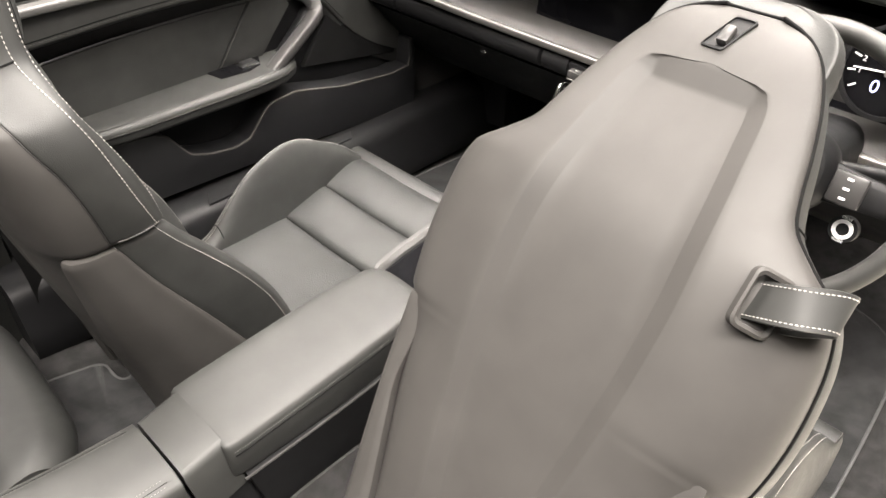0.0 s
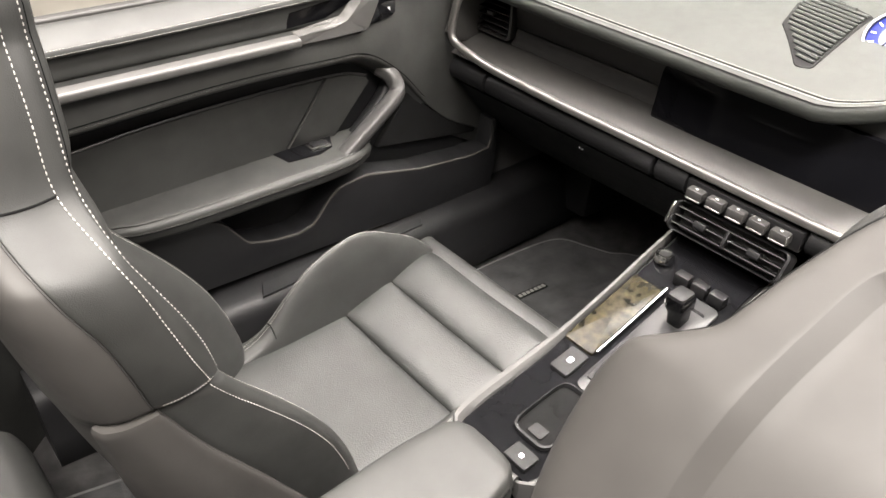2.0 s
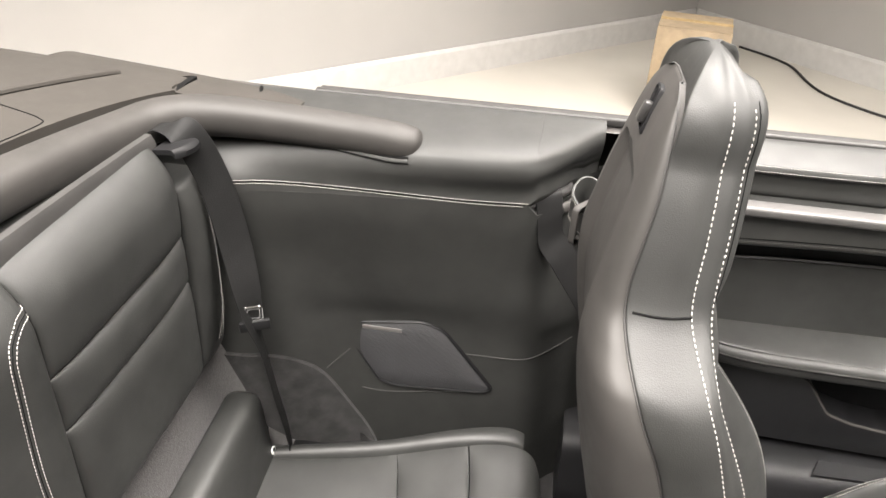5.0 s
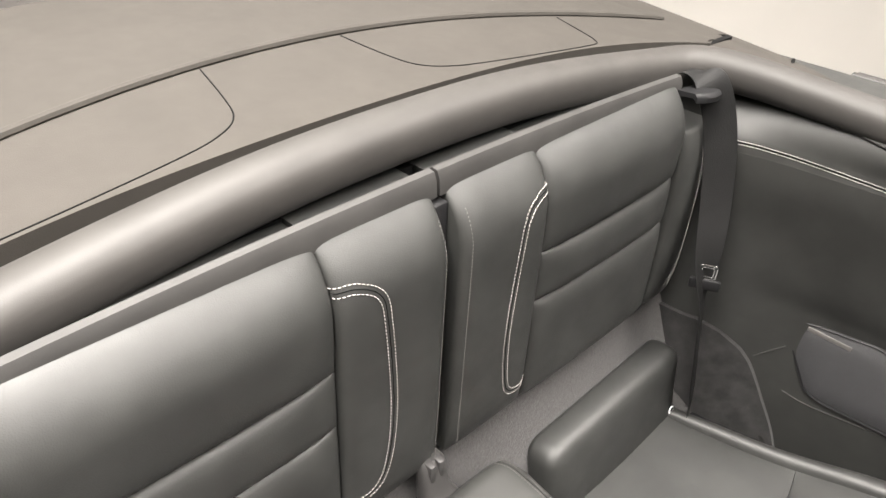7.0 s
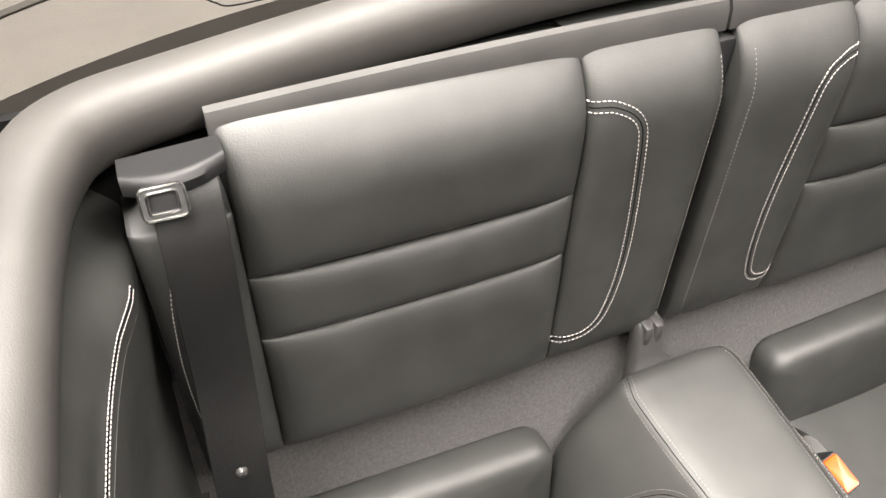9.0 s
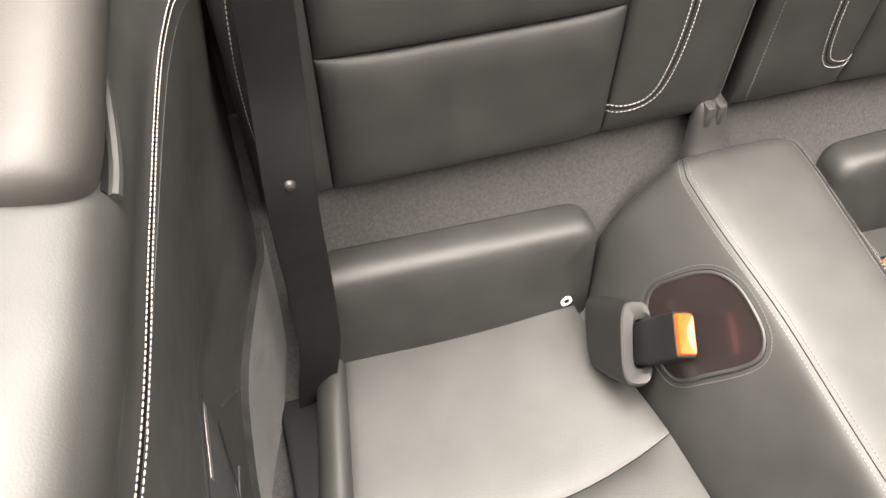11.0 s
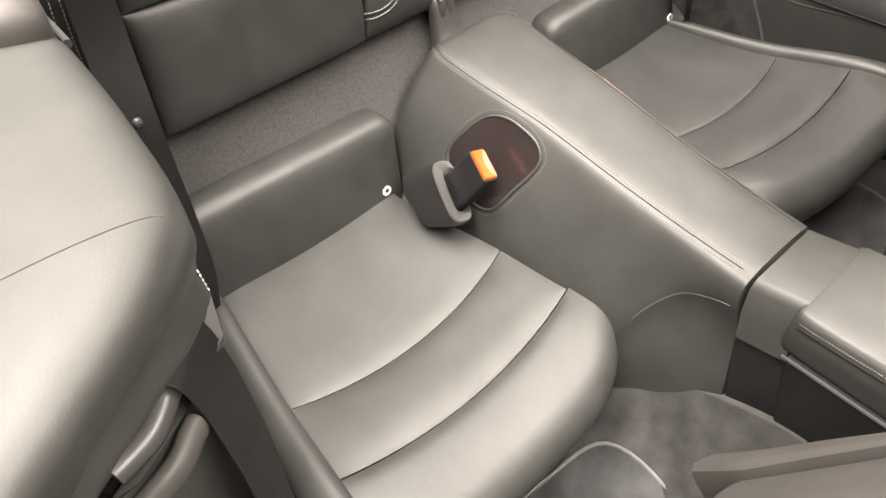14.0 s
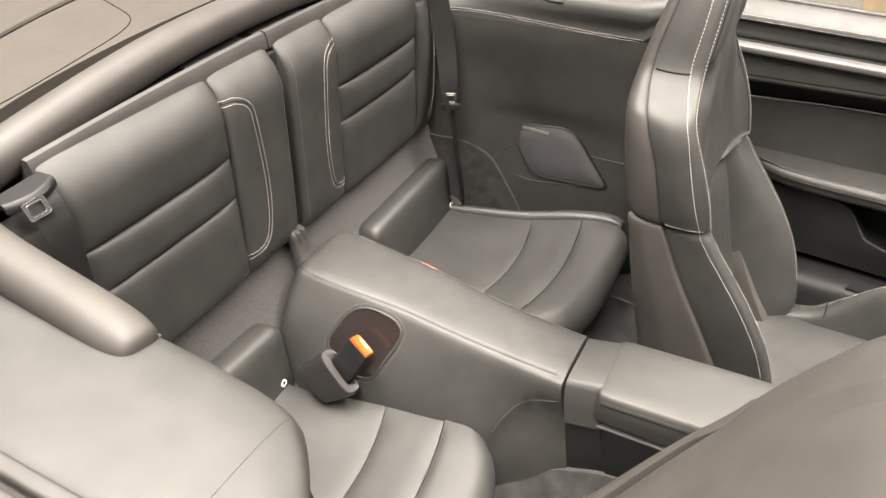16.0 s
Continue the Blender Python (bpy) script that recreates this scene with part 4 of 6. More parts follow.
        half = [(0, e + 0.004), (w * 0.6, e + 0.004), (max(w * 0.7, w - SIN(z) - 0.012), e + 0.002), (max(w * 0.8, w - SIN(z) - 0.001), e - 0.001), (w - 0.003, e + 0.004), (w, e * 0.6 + a * 0.4), (w - 0.001, e * 0.3 + a * 0.7), (w - 0.006, a), (w * 0.94, (a + b) / 2 + 0.002), (w * 0.90, b),
                (w * 0.80, b + (0.012 if f > b else 0.0) * hb - 0.014 * (1 - hb)), (w * 0.58, f + 0.006 * (1 - hb) - 0.004 * hb), (w * 0.3, f), (0, f)]
        q = max(0.004, 1 - max(0, (z - 1.105) / 0.0352) ** 2.4) ** 0.48
        pts = spline([(x, 0.605 + (y - 0.605) * q, z) for x, y in half], 4)
        return pts + [V(-p.x, p.y, p.z) for p in reversed(pts[1:-1])]
    zs = list(np.linspace(0.702, 1.06, 46)) + [1.072, 1.084, 1.096, 1.106, 1.114, 1.121, 1.127, 1.132, 1.136, 1.1385, 1.1395]
    head_vf = loftvf([ring_up(z) for z in zs])
    part("headrest", U(head_vf), LEATHER_SEAT, t, "leather headrest and shoulders in one piece", sharp=80)

    # side bolsters from the hip down to the cushion
    WB = curve1((0.34, 0.50, 0.60, 0.70, 0.80, 0.875, 0.905, 0.935), (0.205, 0.210, 0.212, 0.212, 0.224, 0.208, 0.170, 0.132))
    bol = {}
    for sx in (1, -1):
        rings = []
        for z in list(np.linspace(0.26, 0.690, 40)) + [0.695, 0.698]:
            w, c, p, rr = LW(z), LC(z), LP(z), HIPR(z) - 0.004
            k = 0.004 if z > 0.692 else 0.0
            w, c = w - k, c - k
            pts = [(w - 0.006, rr), (w + 0.001, rr * 0.6 + c * 0.4), (w - 0.001, c - 0.018), (w - 0.008, c - 0.004), (w - 0.020, c), (w - 0.038, c - 0.018), (w - 0.060, (c + p) / 2), (w - 0.085, p - 0.004), (w - 0.095, p - 0.03), (w - 0.05, rr - 0.01)]
            rings.append([V(sx * q.x, q.y, z) for q in spline([(a, b, 0) for a, b in pts], 4, True)])
        bol[sx] = loftvf(rings)
        part("back_bolster", U(bol[sx]), LEATHER_SEAT, t, sharp=80)

    # middle of the back
    def PM(u, v):
        z = 0.27 + 0.42 * v
        w = LW(z) - 0.082
        return (-w + 2 * w * u, LP(z) - 0.010, z)
    part("back_pad", U(padvf(PM, (0, 1, 0.2), 0.014, 0.05, 18, 22, 6)), PERFO, t, "perforated leather back pad")
    # gap insert that closes the shell's front at the waist
    part("back_core", B(loftvf([[V(a, SYB(z) + 0.058 + b, z) for a, b in sellipse(min(SW(z), 0.2) - 0.03, 0.026, 3, 24)] for z in np.linspace(0.44, 0.89, 14)])), PLASTIC, t)

    # plastic hip covers under the shell
    for sx in (1, -1):
        rings = []
        for z in list(np.linspace(0.36 if fold else 0.22, 0.682, 24)) + [0.690, 0.694]:
            w = WB(max(z, 0.34)) + (-0.024 if fold else 0.004)
            k = 1 if z < 0.685 else (0.97 if z < 0.692 else 0.90)
            y0 = curve1((0.22, 0.35, 0.512, 0.698), (0.66, 0.635, 0.598, 0.566))(z)
            y1 = HIPR(z) + (-0.060 if fold else 0.004)
            inn = max(0.03, w - SW(max(z, 0.43)) + 0.012)
            cx, cy, hx, hy = w - inn / 2, (y0 + y1) / 2, inn / 2, (y1 - y0) / 2
            ch = [(-hx, -hy), (-hx * 0.2, -hy * 0.98), (hx * 0.35, -hy * 0.80), (hx * 0.80, -hy * 0.35), (hx * 0.98, 0.0), (hx, hy * 0.6), (hx * 0.97, hy * 0.97), (hx * 0.6, hy), (-hx, hy), (-hx * 1.02, 0)]
            rings.append([V(sx * (cx + q.x * k), cy + q.y * k, z) for q in spline([(a, b, 0) for a, b in ch], 3, True)])
        part("hip_cover", B(loftvf(rings)), SHELL, t, "grey plastic hinge cover")

        if fold:
            part("hinge_base", C(loftvf([[V(sx * (0.205 + a), 0.82 + b, z) for a, b in sellipse(0.018, 0.050, 3.5, 20)] for z in (0.21, 0.28, 0.32, 0.335)])), SHELL, t, "grey plastic hinge base")

    # stitching and seams
    rows = []
    for sx in (1, -1):
        tree = bvh(bol[sx], head_vf)
        zz = np.linspace(0.705, 1.115, 80)
        rows.append(stitchvf(drape(tree, [V(sx * 0.4, BS1(z), z) for z in zz], (-sx, 0, 0), 0.0006, 0.3), 0.0050, 0.0030, 0.00095))
        rows.append(stitchvf(drape(tree, [V(sx * body_w(z) * 0.90, 1.0, z) for z in zz], (0, -1, 0), 0.0006, 0.3), 0.0046, 0.0034, 0.00095))
        low_z = np.linspace(0.695, 0.40, 60)
        rows.append(stitchvf(drape(tree, [V(sx * 0.4, LC(z) - 0.016, z) for z in low_z], (-sx, 0, 0), 0.0006, 0.3), 0.0046, 0.0026, 0.0009))
        rows.append(stitchvf(drape(tree, [V(sx * (LW(z) - 0.022), 1.1, z) for z in low_z], (0, -1, 0), 0.0006, 0.3), 0.0040, 0.0026, 0.0008))
        # the cord between the two stitched edges
        part("edge_seam", U(tubevf(drape(tree, [V(sx * body_w(z) * 0.875, 1.0, z) for z in zz], (0, -1, 0), 0.0, 0.3), 0.0007, 6)), SEAM_SHADE, t)
        ln = drape(tree, [V(sx * 0.4, y, 0.931) for y in np.linspace(0.556, 0.609, 20)], (-sx, 0, 0), 0.0, 0.3)
        part("cross_seam", U(tubevf(ln, 0.0013, 6)), SEAM_SHADE, t)
        ln = drape(tree, [V(sx * 0.4, y, 0.704) for y in np.linspace(0.634, 0.694, 24)], (-sx, 0, 0), 0.0004, 0.3)
        rows.append(stitchvf([q + V(0, 0, 0.001) for q in ln], 0.003, 0.002, 0.0007))
    part("stitching", U(joinvf(rows)), THREAD, t, "white contrast stitching", kind="stuff")

    # release catch high on the shell
    zc = 1.086
    yc = SYB(zc) - 0.001
    tilt = Matrix.Translation((0.004, yc, zc)) @ Matrix.Rotation(radians(-17), 4, "X")
    slot = [V(a - b * 0.30, 0, b) for a, b in rrect(0.021, 0.042, 0.003, 3)]
    catch = part("catch_frame", B(movevf(loftvf([[V(q.x * k, h, q.z * k) for q in slot] for k, h in ((1.12, 0.004), (1.12, -0.0012), (1.02, -0.002), (0.98, 0.0), (0.5, 0.001))]), tilt)), PLASTIC, t, "dark catch recess")
    part("catch_lever", B(movevf(boxvf(-0.0065, 0.0055, -0.008, 0.002, -0.017, 0.006, 0.003), tilt)), SATIN, catch)

    # leather loop that guides the belt
    zl = 0.856
    fr = [V(0, a, b) for a, b in rrect(0.038, 0.056, 0.008, 4)]
    place = Matrix.Translation((-0.154, 0.522, zl)) @ Matrix.Rotation(radians(-38), 4, "Z")
    lp = []
    for k, h in ((1.0, 0.004), (1.0, -0.005), (0.9, -0.007), (0.78, -0.005), (0.76, 0.003)):
        lp.append([V(q.y * k, h, q.z * k) for q in fr])
    frame_part = part("loop_frame", B(movevf(loftvf(lp, caps=False), place)), SHELL, t, "moulded frame of the belt loop")
    loop = spline([(-0.140, 0.530, zl - 0.002), (-0.168, 0.512, zl + 0.004), (-0.188, 0.507, zl + 0.010), (-0.206, 0.514, zl + 0.018), (-0.214, 0.525, zl + 0.021), (-0.208, 0.536, zl + 0.019), (-0.190, 0.536, zl + 0.010), (-0.178, 0.533, zl + 0.004), (-0.150, 0.543, zl - 0.004)], 6)
    part("belt_loop", B(ribbonvf(loop, 0.036, 0.0035, (0, 0, 1))), LEATHER, t, "black leather belt loop with white stitching")
    rws = []
    for o in (-0.0148, 0.0148):
        ln = []
        for i, q in enumerate(loop):
            d = (loop[min(i + 1, len(loop) - 1)] - loop[max(i - 1, 0)]).normalized()
            ln.append(q + V(0, 0, o) + V(d.y, -d.x, 0) * -0.0022)
        rws.append(stitchvf(ln, 0.0035, 0.002))
    part("loop_stitching", B(joinvf(rws)), THREAD, t, kind="stuff")

    # cushion
    def ctop(x, y):
        return curve1((0.80, 0.92, 1.06, 1.11, 1.23, 1.30, 1.345), (0.300, 0.294, 0.298, 0.304, 0.338, 0.360, 0.352))(y) + 0.010 * (x / 0.17) ** 2
    made = []
    for nm, y0, y1, b, p in (("rear_quilt", 0.80, 1.106, 0.012, 6), ("middle_quilt", 1.107, 1.220, 0.014, 4), ("front_quilt", 1.221, 1.355, 0.014, 3)):
        vf = padvf(lambda u, v, y0=y0, y1=y1: (-0.178 + 0.356 * u, y0 + (y1 - y0) * v + 0.005 * (1 - (2 * u - 1) ** 2), ctop(-0.178 + 0.356 * u, y0 + (y1 - y0) * v)), (0, -0.1, 1), b, 0.06, 22, 16, p)
        part(nm, C(vf), PERFO, t, "perforated black leather quilt")
        made.append(vf)
    CK = curve1((0.84, 0.90, 0.94, 0.99, 1.045, 1.11, 1.17, 1.245, 1.325, 1.37), (0.0, 0.015, 0.035, 0.085, 0.135, 0.156, 0.143, 0.085, 0.014, 0.0))
    rws = []
    for sx in (1, -1):
        rings = []
        for y in np.linspace(0.84, 1.36, 36):
            zc_, k = ctop(0.174, y), CK(y) * (0.32 if sx > 0 else 1.0)
            pts = [(0.164, zc_ - 0.02), (0.170, zc_ + k * 0.45), (0.181, zc_ + k * 0.85), (0.194, zc_ + k), (0.208, zc_ + k * 0.82), (0.219, zc_ + k * 0.3), (0.222, zc_ - 0.04), (0.218, 0.235), (0.17, 0.24)]
            rings.append([V(sx * q.x, y + 0.02 * (q.z - 0.3), q.z) for q in spline([(a, 0, b) for a, b in pts], 4, True)])
        vf = loftvf(rings)
        part("cushion_bolster", C(vf), LEATHER_SEAT, t)
        tree = bvh(vf)
        for o in (0.0, 0.009):
            ln = drape(tree, [V(sx * (0.193 + o), y, 0.9) for y in np.linspace(0.90, 1.33, 70)], (0, 0, -1), 0.0006, 0.5)
            rws.append(stitchvf(ln, 0.0032, 0.0024, 0.0007))
        ln = drape(tree, [V(sx * x, 0.955, 0.9) for x in np.linspace(0.172, 0.218, 20)], (0, 0, -1), 0.0, 0.6)
        part("cross_seam", C(tubevf(ln, 0.0013, 6)), SEAM_SHADE, t)
    part("cushion_stitching", C(joinvf(rws)), THREAD, t, "pale double stitching on the bolsters", kind="stuff")
    prof = spline([(0, 1.33, 0.37), (0, 1.362, 0.372), (0, 1.378, 0.35), (0, 1.375, 0.31), (0, 1.35, 0.26), (0, 1.30, 0.25), (0, 1.29, 0.33)], 4, True)
    part("front_edge", C(loftvf([[V(x, q.y, q.z) for q in prof] for x in np.linspace(-0.215, 0.215, 14)])), LEATHER_SEAT, t)
    part("seat_pan", C(boxvf(-0.225, 0.225, 0.72, 1.33, 0.215, 0.285, 0.012)), PLASTIC, t)
    for sx in (1, -1):
        part("seat_rail", C(boxvf(sx * 0.17 - 0.02, sx * 0.17 + 0.02, 0.74, 1.26, 0.18, 0.216, 0.004)), SATIN, t)
    return t


PERFO = material("perforated_leather", (0.0185, 0.0192, 0.0183), 0.42, grain=0.35, kind="voronoi", grain_size=0.0026, mottle=0.12)
front_seat(-0.352, 1, 0, 0.0, 0.0, "upright black leather passenger seat with white stitching and grey shell")
front_seat(0.392, -1, 43.5, -0.029, 0.020, "black leather driver's seat with its grey shelled back folded forward")

# ---------------------------------------------------------------- centre console
cons = thing("centre_console", (0, 1.0, 0.18), "black and silver centre console with shifter, switches and cup holder", "centre console")
# block behind the armrest and the side walls
def cblock(x, z0, z1, y0, y1, flare):
    pts = [(-x - flare, z0), (-x - flare * 0.5, (z0 + z1) / 2), (-x, z1 - 0.012), (-x + 0.004, z1 - 0.004), (-x + 0.012, z1), (x - 0.012, z1), (x - 0.004, z1 - 0.004), (x, z1 - 0.012), (x + flare * 0.5, (z0 + z1) / 2), (x + flare, z0)]
    return loftvf([[V(a, y + 0.22 * max(0.0, 0.462 - b), b + 0.014 * (y - y0) / (y1 - y0) * (1 if b > 0.3 else 0)) for a, b in pts] for y in np.linspace(y0, y1, 6)])
part("rear_block", cblock(0.064, 0.405, 0.484, 0.561, 0.621, 0.014), LEATHER, cons, "smooth dark block behind the armrest")
part("block_lower", cblock(0.0745, 0.19, 0.412, 0.5595, 0.6225, 0.006), PLASTIC, cons, "black lower part of the block")
for sx in (1, -1):
    side = [(0.690, 0.18), (0.634, 0.434), (0.80, 0.438), (0.97, 0.452), (1.25, 0.50), (1.47, 0.565), (1.60, 0.60), (1.60, 0.17)]
    part("side_panel", prismvf([V(sx * 0.074, y, z) for y, z in side], (sx * 0.012, 0, 0), 0.003), PLASTIC, cons)
    trim = spline([(sx * 0.085, 0.628, 0.434), (sx * 0.085, 0.80, 0.440), (sx * 0.085, 0.97, 0.454)], 8)
    part("side_trim", tubevf(trim, 0.0022, 6), SATIN, cons)
part("tunnel_core", boxvf(-0.070, 0.070, 0.63, 1.60, 0.16, 0.43, 0.01), PLASTIC, cons)

FOOT = curve1((0.44, 0.485, 0.527, 0.59, 0.667, 0.75, 0.90), (0.20, 0.232, 0.262, 0.300, 0.332, 0.340, 0.340))
for sx in (1, -1):
    rings = []
    for y in np.linspace(0.44, 0.98, 28):
        z1 = FOOT(y)
        xt = 0.0900 + 0.034 * sstep(0.53, 0.47, y)
        prof = spline([(xt - 0.02, y, z1 - 0.012), (xt, y, z1), (xt + 0.006, y, z1 - 0.004), (xt + 0.03, y, 0.21 + (z1 - 0.21) * 0.62), (xt + 0.07, y, 0.205 + (z1 - 0.205) * 0.20), (xt + 0.13, y, 0.200)], 4)
        rings.append(prof + [V(xt + 0.12, y, 0.17), V(xt - 0.02, y, 0.17)])
    single("tunnel_carpet", flipvf(loftvf(rings), sx), SHADED_CARPET, "black velour carpet climbing the centre tunnel", "carpet", kind="structure")

arm = thing("armrest_lid", (0, 0.78, 0.43), "padded black leather armrest lid on the console", "armrest")
AW = curve1((0.612, 0.65, 0.90, 0.965, 0.99), (0.074, 0.076, 0.074, 0.064, 0.052))
def arm_ring(y, k=1.0):
    w = AW(y)
    z = 0.494 + 0.022 * (y - 0.61) / 0.35
    lo = 0.438
    pts = [(0, z + 0.004), (w * 0.6, z + 0.003), (w - 0.010, z), (w - 0.003, z - 0.004), (w + 0.001, z - 0.013), (w + 0.004, z - 0.032), (w + 0.002, lo)]
    half = spline([(a, 0, b) for a, b in pts], 4)
    ring = [V(-q.x, y, q.z) for q in reversed(half[1:])] + [V(q.x, y, q.z) for q in half] + [V(w - 0.004, y, lo - 0.008), V(-w + 0.004, y, lo - 0.008)]
    c = V(0, y, 0.468)
    return [c + (q - c) * k for q in ring]
arm_vf = loftvf([arm_ring(0.616, 0.90), arm_ring(0.618, 0.96), arm_ring(0.624)] + [arm_ring(y) for y in np.linspace(0.64, 0.94, 18)] + [arm_ring(0.965), arm_ring(0.980, 0.96), arm_ring(0.989, 0.85), arm_ring(0.993, 0.6)])
part("lid_pad", arm_vf, LEATHER, arm)
arm_tree = bvh(arm_vf)
for sx in (1, -1):
    ln = [V(sx * 0.4, y, 0.476 + 0.022 * (y - 0.61) / 0.35) for y in np.linspace(0.626, 0.965, 50)]
    part("seam", tubevf(drape(arm_tree, ln, (-sx, 0, 0), 0.0, 0.4), 0.0013, 6), SEAM_SHADE, arm)
    part("stitching", stitchvf(drape(arm_tree, [q + V(0, 0, 0.006) for q in ln], (-sx, 0, 0), 0.0005, 0.4), 0.003, 0.002, 0.0006), GREYTHREAD, arm, "fine grey stitching", kind="stuff")

# forward part of the console: silver frame with the glossy deck, rising to the dash
def deck(y):
    return curve1((0.98, 1.10, 1.25, 1.45, 1.56), (0.488, 0.497, 0.520, 0.574, 0.60))(y)
CWD = curve1((0.985, 1.0, 1.05, 1.12, 1.25, 1.48, 1.56), (0.058, 0.075, 0.084, 0.086, 0.086, 0.092, 0.094))
for sx in (1, -1):
    rings = []
    for y in np.linspace(0.985, 1.52, 40):
        w, z = CWD(y), deck(y)
        k = 1 + 0.3 * sstep(1.0, 1.03, y) * sstep(1.24, 1.10, y) - 0.65 * sstep(1.18, 1.28, y)
        rings.append([V(sx * a, y, b) for a, b in ((w + 0.006, z - 0.035), (w + 0.007, z - 0.004), (w + 0.004, z + 0.002), (w - 0.003 * k, z + 0.002), (w - 0.008 * k, z - 0.004), (w - 0.010 * k, z - 0.02))])
    part("silver_frame", loftvf(rings), SILVER_SOFT, cons, "pale satin silver console frame")
back_rim = [V(x, 0.985 - 0.004 * cos(pi * x / 0.116), deck(0.985) + 0.0) for x in np.linspace(-0.058, 0.058, 15)]
part("silver_frame", sweepvf(back_rim, lambda i, t: rrect(0.012, 0.02, 0.005, 3)), SILVER_SOFT, cons)
part("deck", slabvf(lambda u, v: (-0.080 + 0.160 * u, 1.0 + 0.54 * v, deck(1.0 + 0.54 * v) - 0.010), 8, 24, lambda u, v, p: p - V(0, 0, 0.02)), GLOSS, cons, "glossy black console deck")
# cup holder: ring round a flat near-black patch that paints the hole's shade
cup = [V(0.016 + a, 1.108 + b, 0) for a, b in sellipse(0.034, 0.056, 5, 32)]
part("cup_holder_ring", loftvf([[V(0.016 + (q.x - 0.016) * k, 1.108 + (q.y - 1.108) * k, deck(q.y) + h) for q in cup] for k, h in ((1.06, -0.008), (1.05, -0.002), (0.98, -0.001), (0.95, -0.007))], caps=False), PLASTIC, cons)
part("cup_holder_shade", loftvf([[V(0.016 + (q.x - 0.016) * k, 1.108 + (q.y - 1.108) * k, deck(q.y) + h) for q in cup] for k, h in ((0.97, -0.0085), (0.6, -0.0088), (0.2, -0.009))]), SEAM_SHADE, cons, "flat near-black patch for the shade in the cup holder")
# glossy lid, its mottle painting reflections into the colour
def onDeck(x0, x1, y0, y1, h, r=0.003):
    return loftvf([[V((x0 + x1) / 2 + a * k, (y0 + y1) / 2 + b * k, deck((y0 + y1) / 2 + b) + dz) for a, b in rrect(x1 - x0, y1 - y0, r, 3)] for k, dz in ((1.0, -0.010), (1.0, h - 0.001), (0.97, h))])
part("cup_divider", onDeck(0.004, 0.030, 1.062, 1.082, -0.006, 0.004), PLASTIC, cons)
part("glossy_lid", onDeck(-0.079, -0.024, 1.230, 1.395, -0.004), LID_REFLECTION, cons, "dark glossy lid with mottled reflections in its colour")
part("lid_edge", sweepvf([V(-0.0205, y, deck(y) - 0.002) for y in np.linspace(1.235, 1.40, 12)], lambda i, t: rrect(0.006, 0.006, 0.002, 2)), CHROME, cons, "bright edge strip")
# rotary knob
kn = V(-0.066, 1.450, deck(1.450) - 0.004)
knob = part("rotary_knob", loftvf([[kn + V(0.0155 * k * cos(a), 0.0155 * k * sin(a), h) for a in np.linspace(0, 2 * pi, 29)[:-1]] for k, h in ((1, -0.004), (1, 0.010), (0.92, 0.012), (0.72, 0.0115), (0.66, 0.009), (0.3, 0.0095))]), CHROME, cons, "bright metal rotary knob")
part("knob_face", loftvf([[kn + V(0.0098 * k * cos(a), 0.0098 * k * sin(a), h) for a in np.linspace(0, 2 * pi, 25)[:-1]] for k, h in ((1, 0.0095), (0.5, 0.0105))]), PLASTIC, knob)
# gear selector
sel = part("shifter_plate", onDeck(-0.006, 0.070, 1.17, 1.415, -0.003, 0.012), KEYPLATE, cons, "satin shifter surround with touch keys")
for i in range(2):
    for j in range(3):
        x, y = 0.000 + 0.034 * i, 1.190 + 0.028 * j
        part("touch_key", onDeck(x, x + 0.030, y, y + 0.022, 0.0005), PLASTIC, sel)
part("shifter_slot", onDeck(0.006, 0.058, 1.315, 1.395, -0.0015, 0.006), GLOSS, sel)
ks = V(0.031, 1.360, deck(1.360))
lever = part("shift_lever", loftvf([[ks + V(a * k, b * k - 0.010 * h / 0.05, h) for a, b in rrect(0.030, 0.038, 0.006, 3)] for k, h in ((0.8, -0.006), (0.85, 0.02), (1.05, 0.030), (1.1, 0.046), (1.0, 0.054), (0.8, 0.057))]), GLOSS, cons, "short glossy black shift lever")
part("lever_cap", loftvf([[ks + V(a * k, b * k - 0.012, h) for a, b in rrect(0.028, 0.036, 0.006, 3)] for k, h in ((1.0, 0.0545), (0.95, 0.0595), (0.7, 0.061))]), PLASTIC, lever)
for j in range(3):
    part("marking_bar", boxvf(ks.x - 0.0185, ks.x - 0.0165, ks.y - 0.022 + 0.0095 * j, ks.y - 0.018 + 0.0095 * j, ks.z + 0.036, ks.z + 0.042), WHITE, lever)
for j in range(3):
    x = -0.026 + 0.032 * j
    part("rocker_switch", movevf(boxvf(x, x + 0.027, 1.420, 1.440, deck(1.43) - 0.012, deck(1.43) + 0.010, 0.003), Matrix()), PLASTIC, cons)
# seat heater key
part("seat_heater_key", onDeck(-0.056, -0.022, 1.170, 1.222, -0.003, 0.004), PLASTIC, cons)
part("marking_bar", onDeck(-0.043, -0.034, 1.192, 1.203, -0.0018, 0.002), WHITE, cons)
part("storage_key", onDeck(0.012, 0.052, 1.008, 1.038, -0.003, 0.003), PLASTIC, cons)
part("marking_bar", onDeck(0.029, 0.036, 1.019, 1.026, -0.0018, 0.002), WHITE, cons)

# ---------------------------------------------------------------- passenger door (closed)
door = thing("door_1", (-0.70, 1.1, 0.36), "closed black leather passenger door with armrest, pull handle and silver trim", "car door", kind="structure")
D = lambda vf: flipvf(vf, -1)
YD = np.linspace(0.605, 1.64, 48)


def fwd(y):
    """The panel draws outward towards the dashboard."""
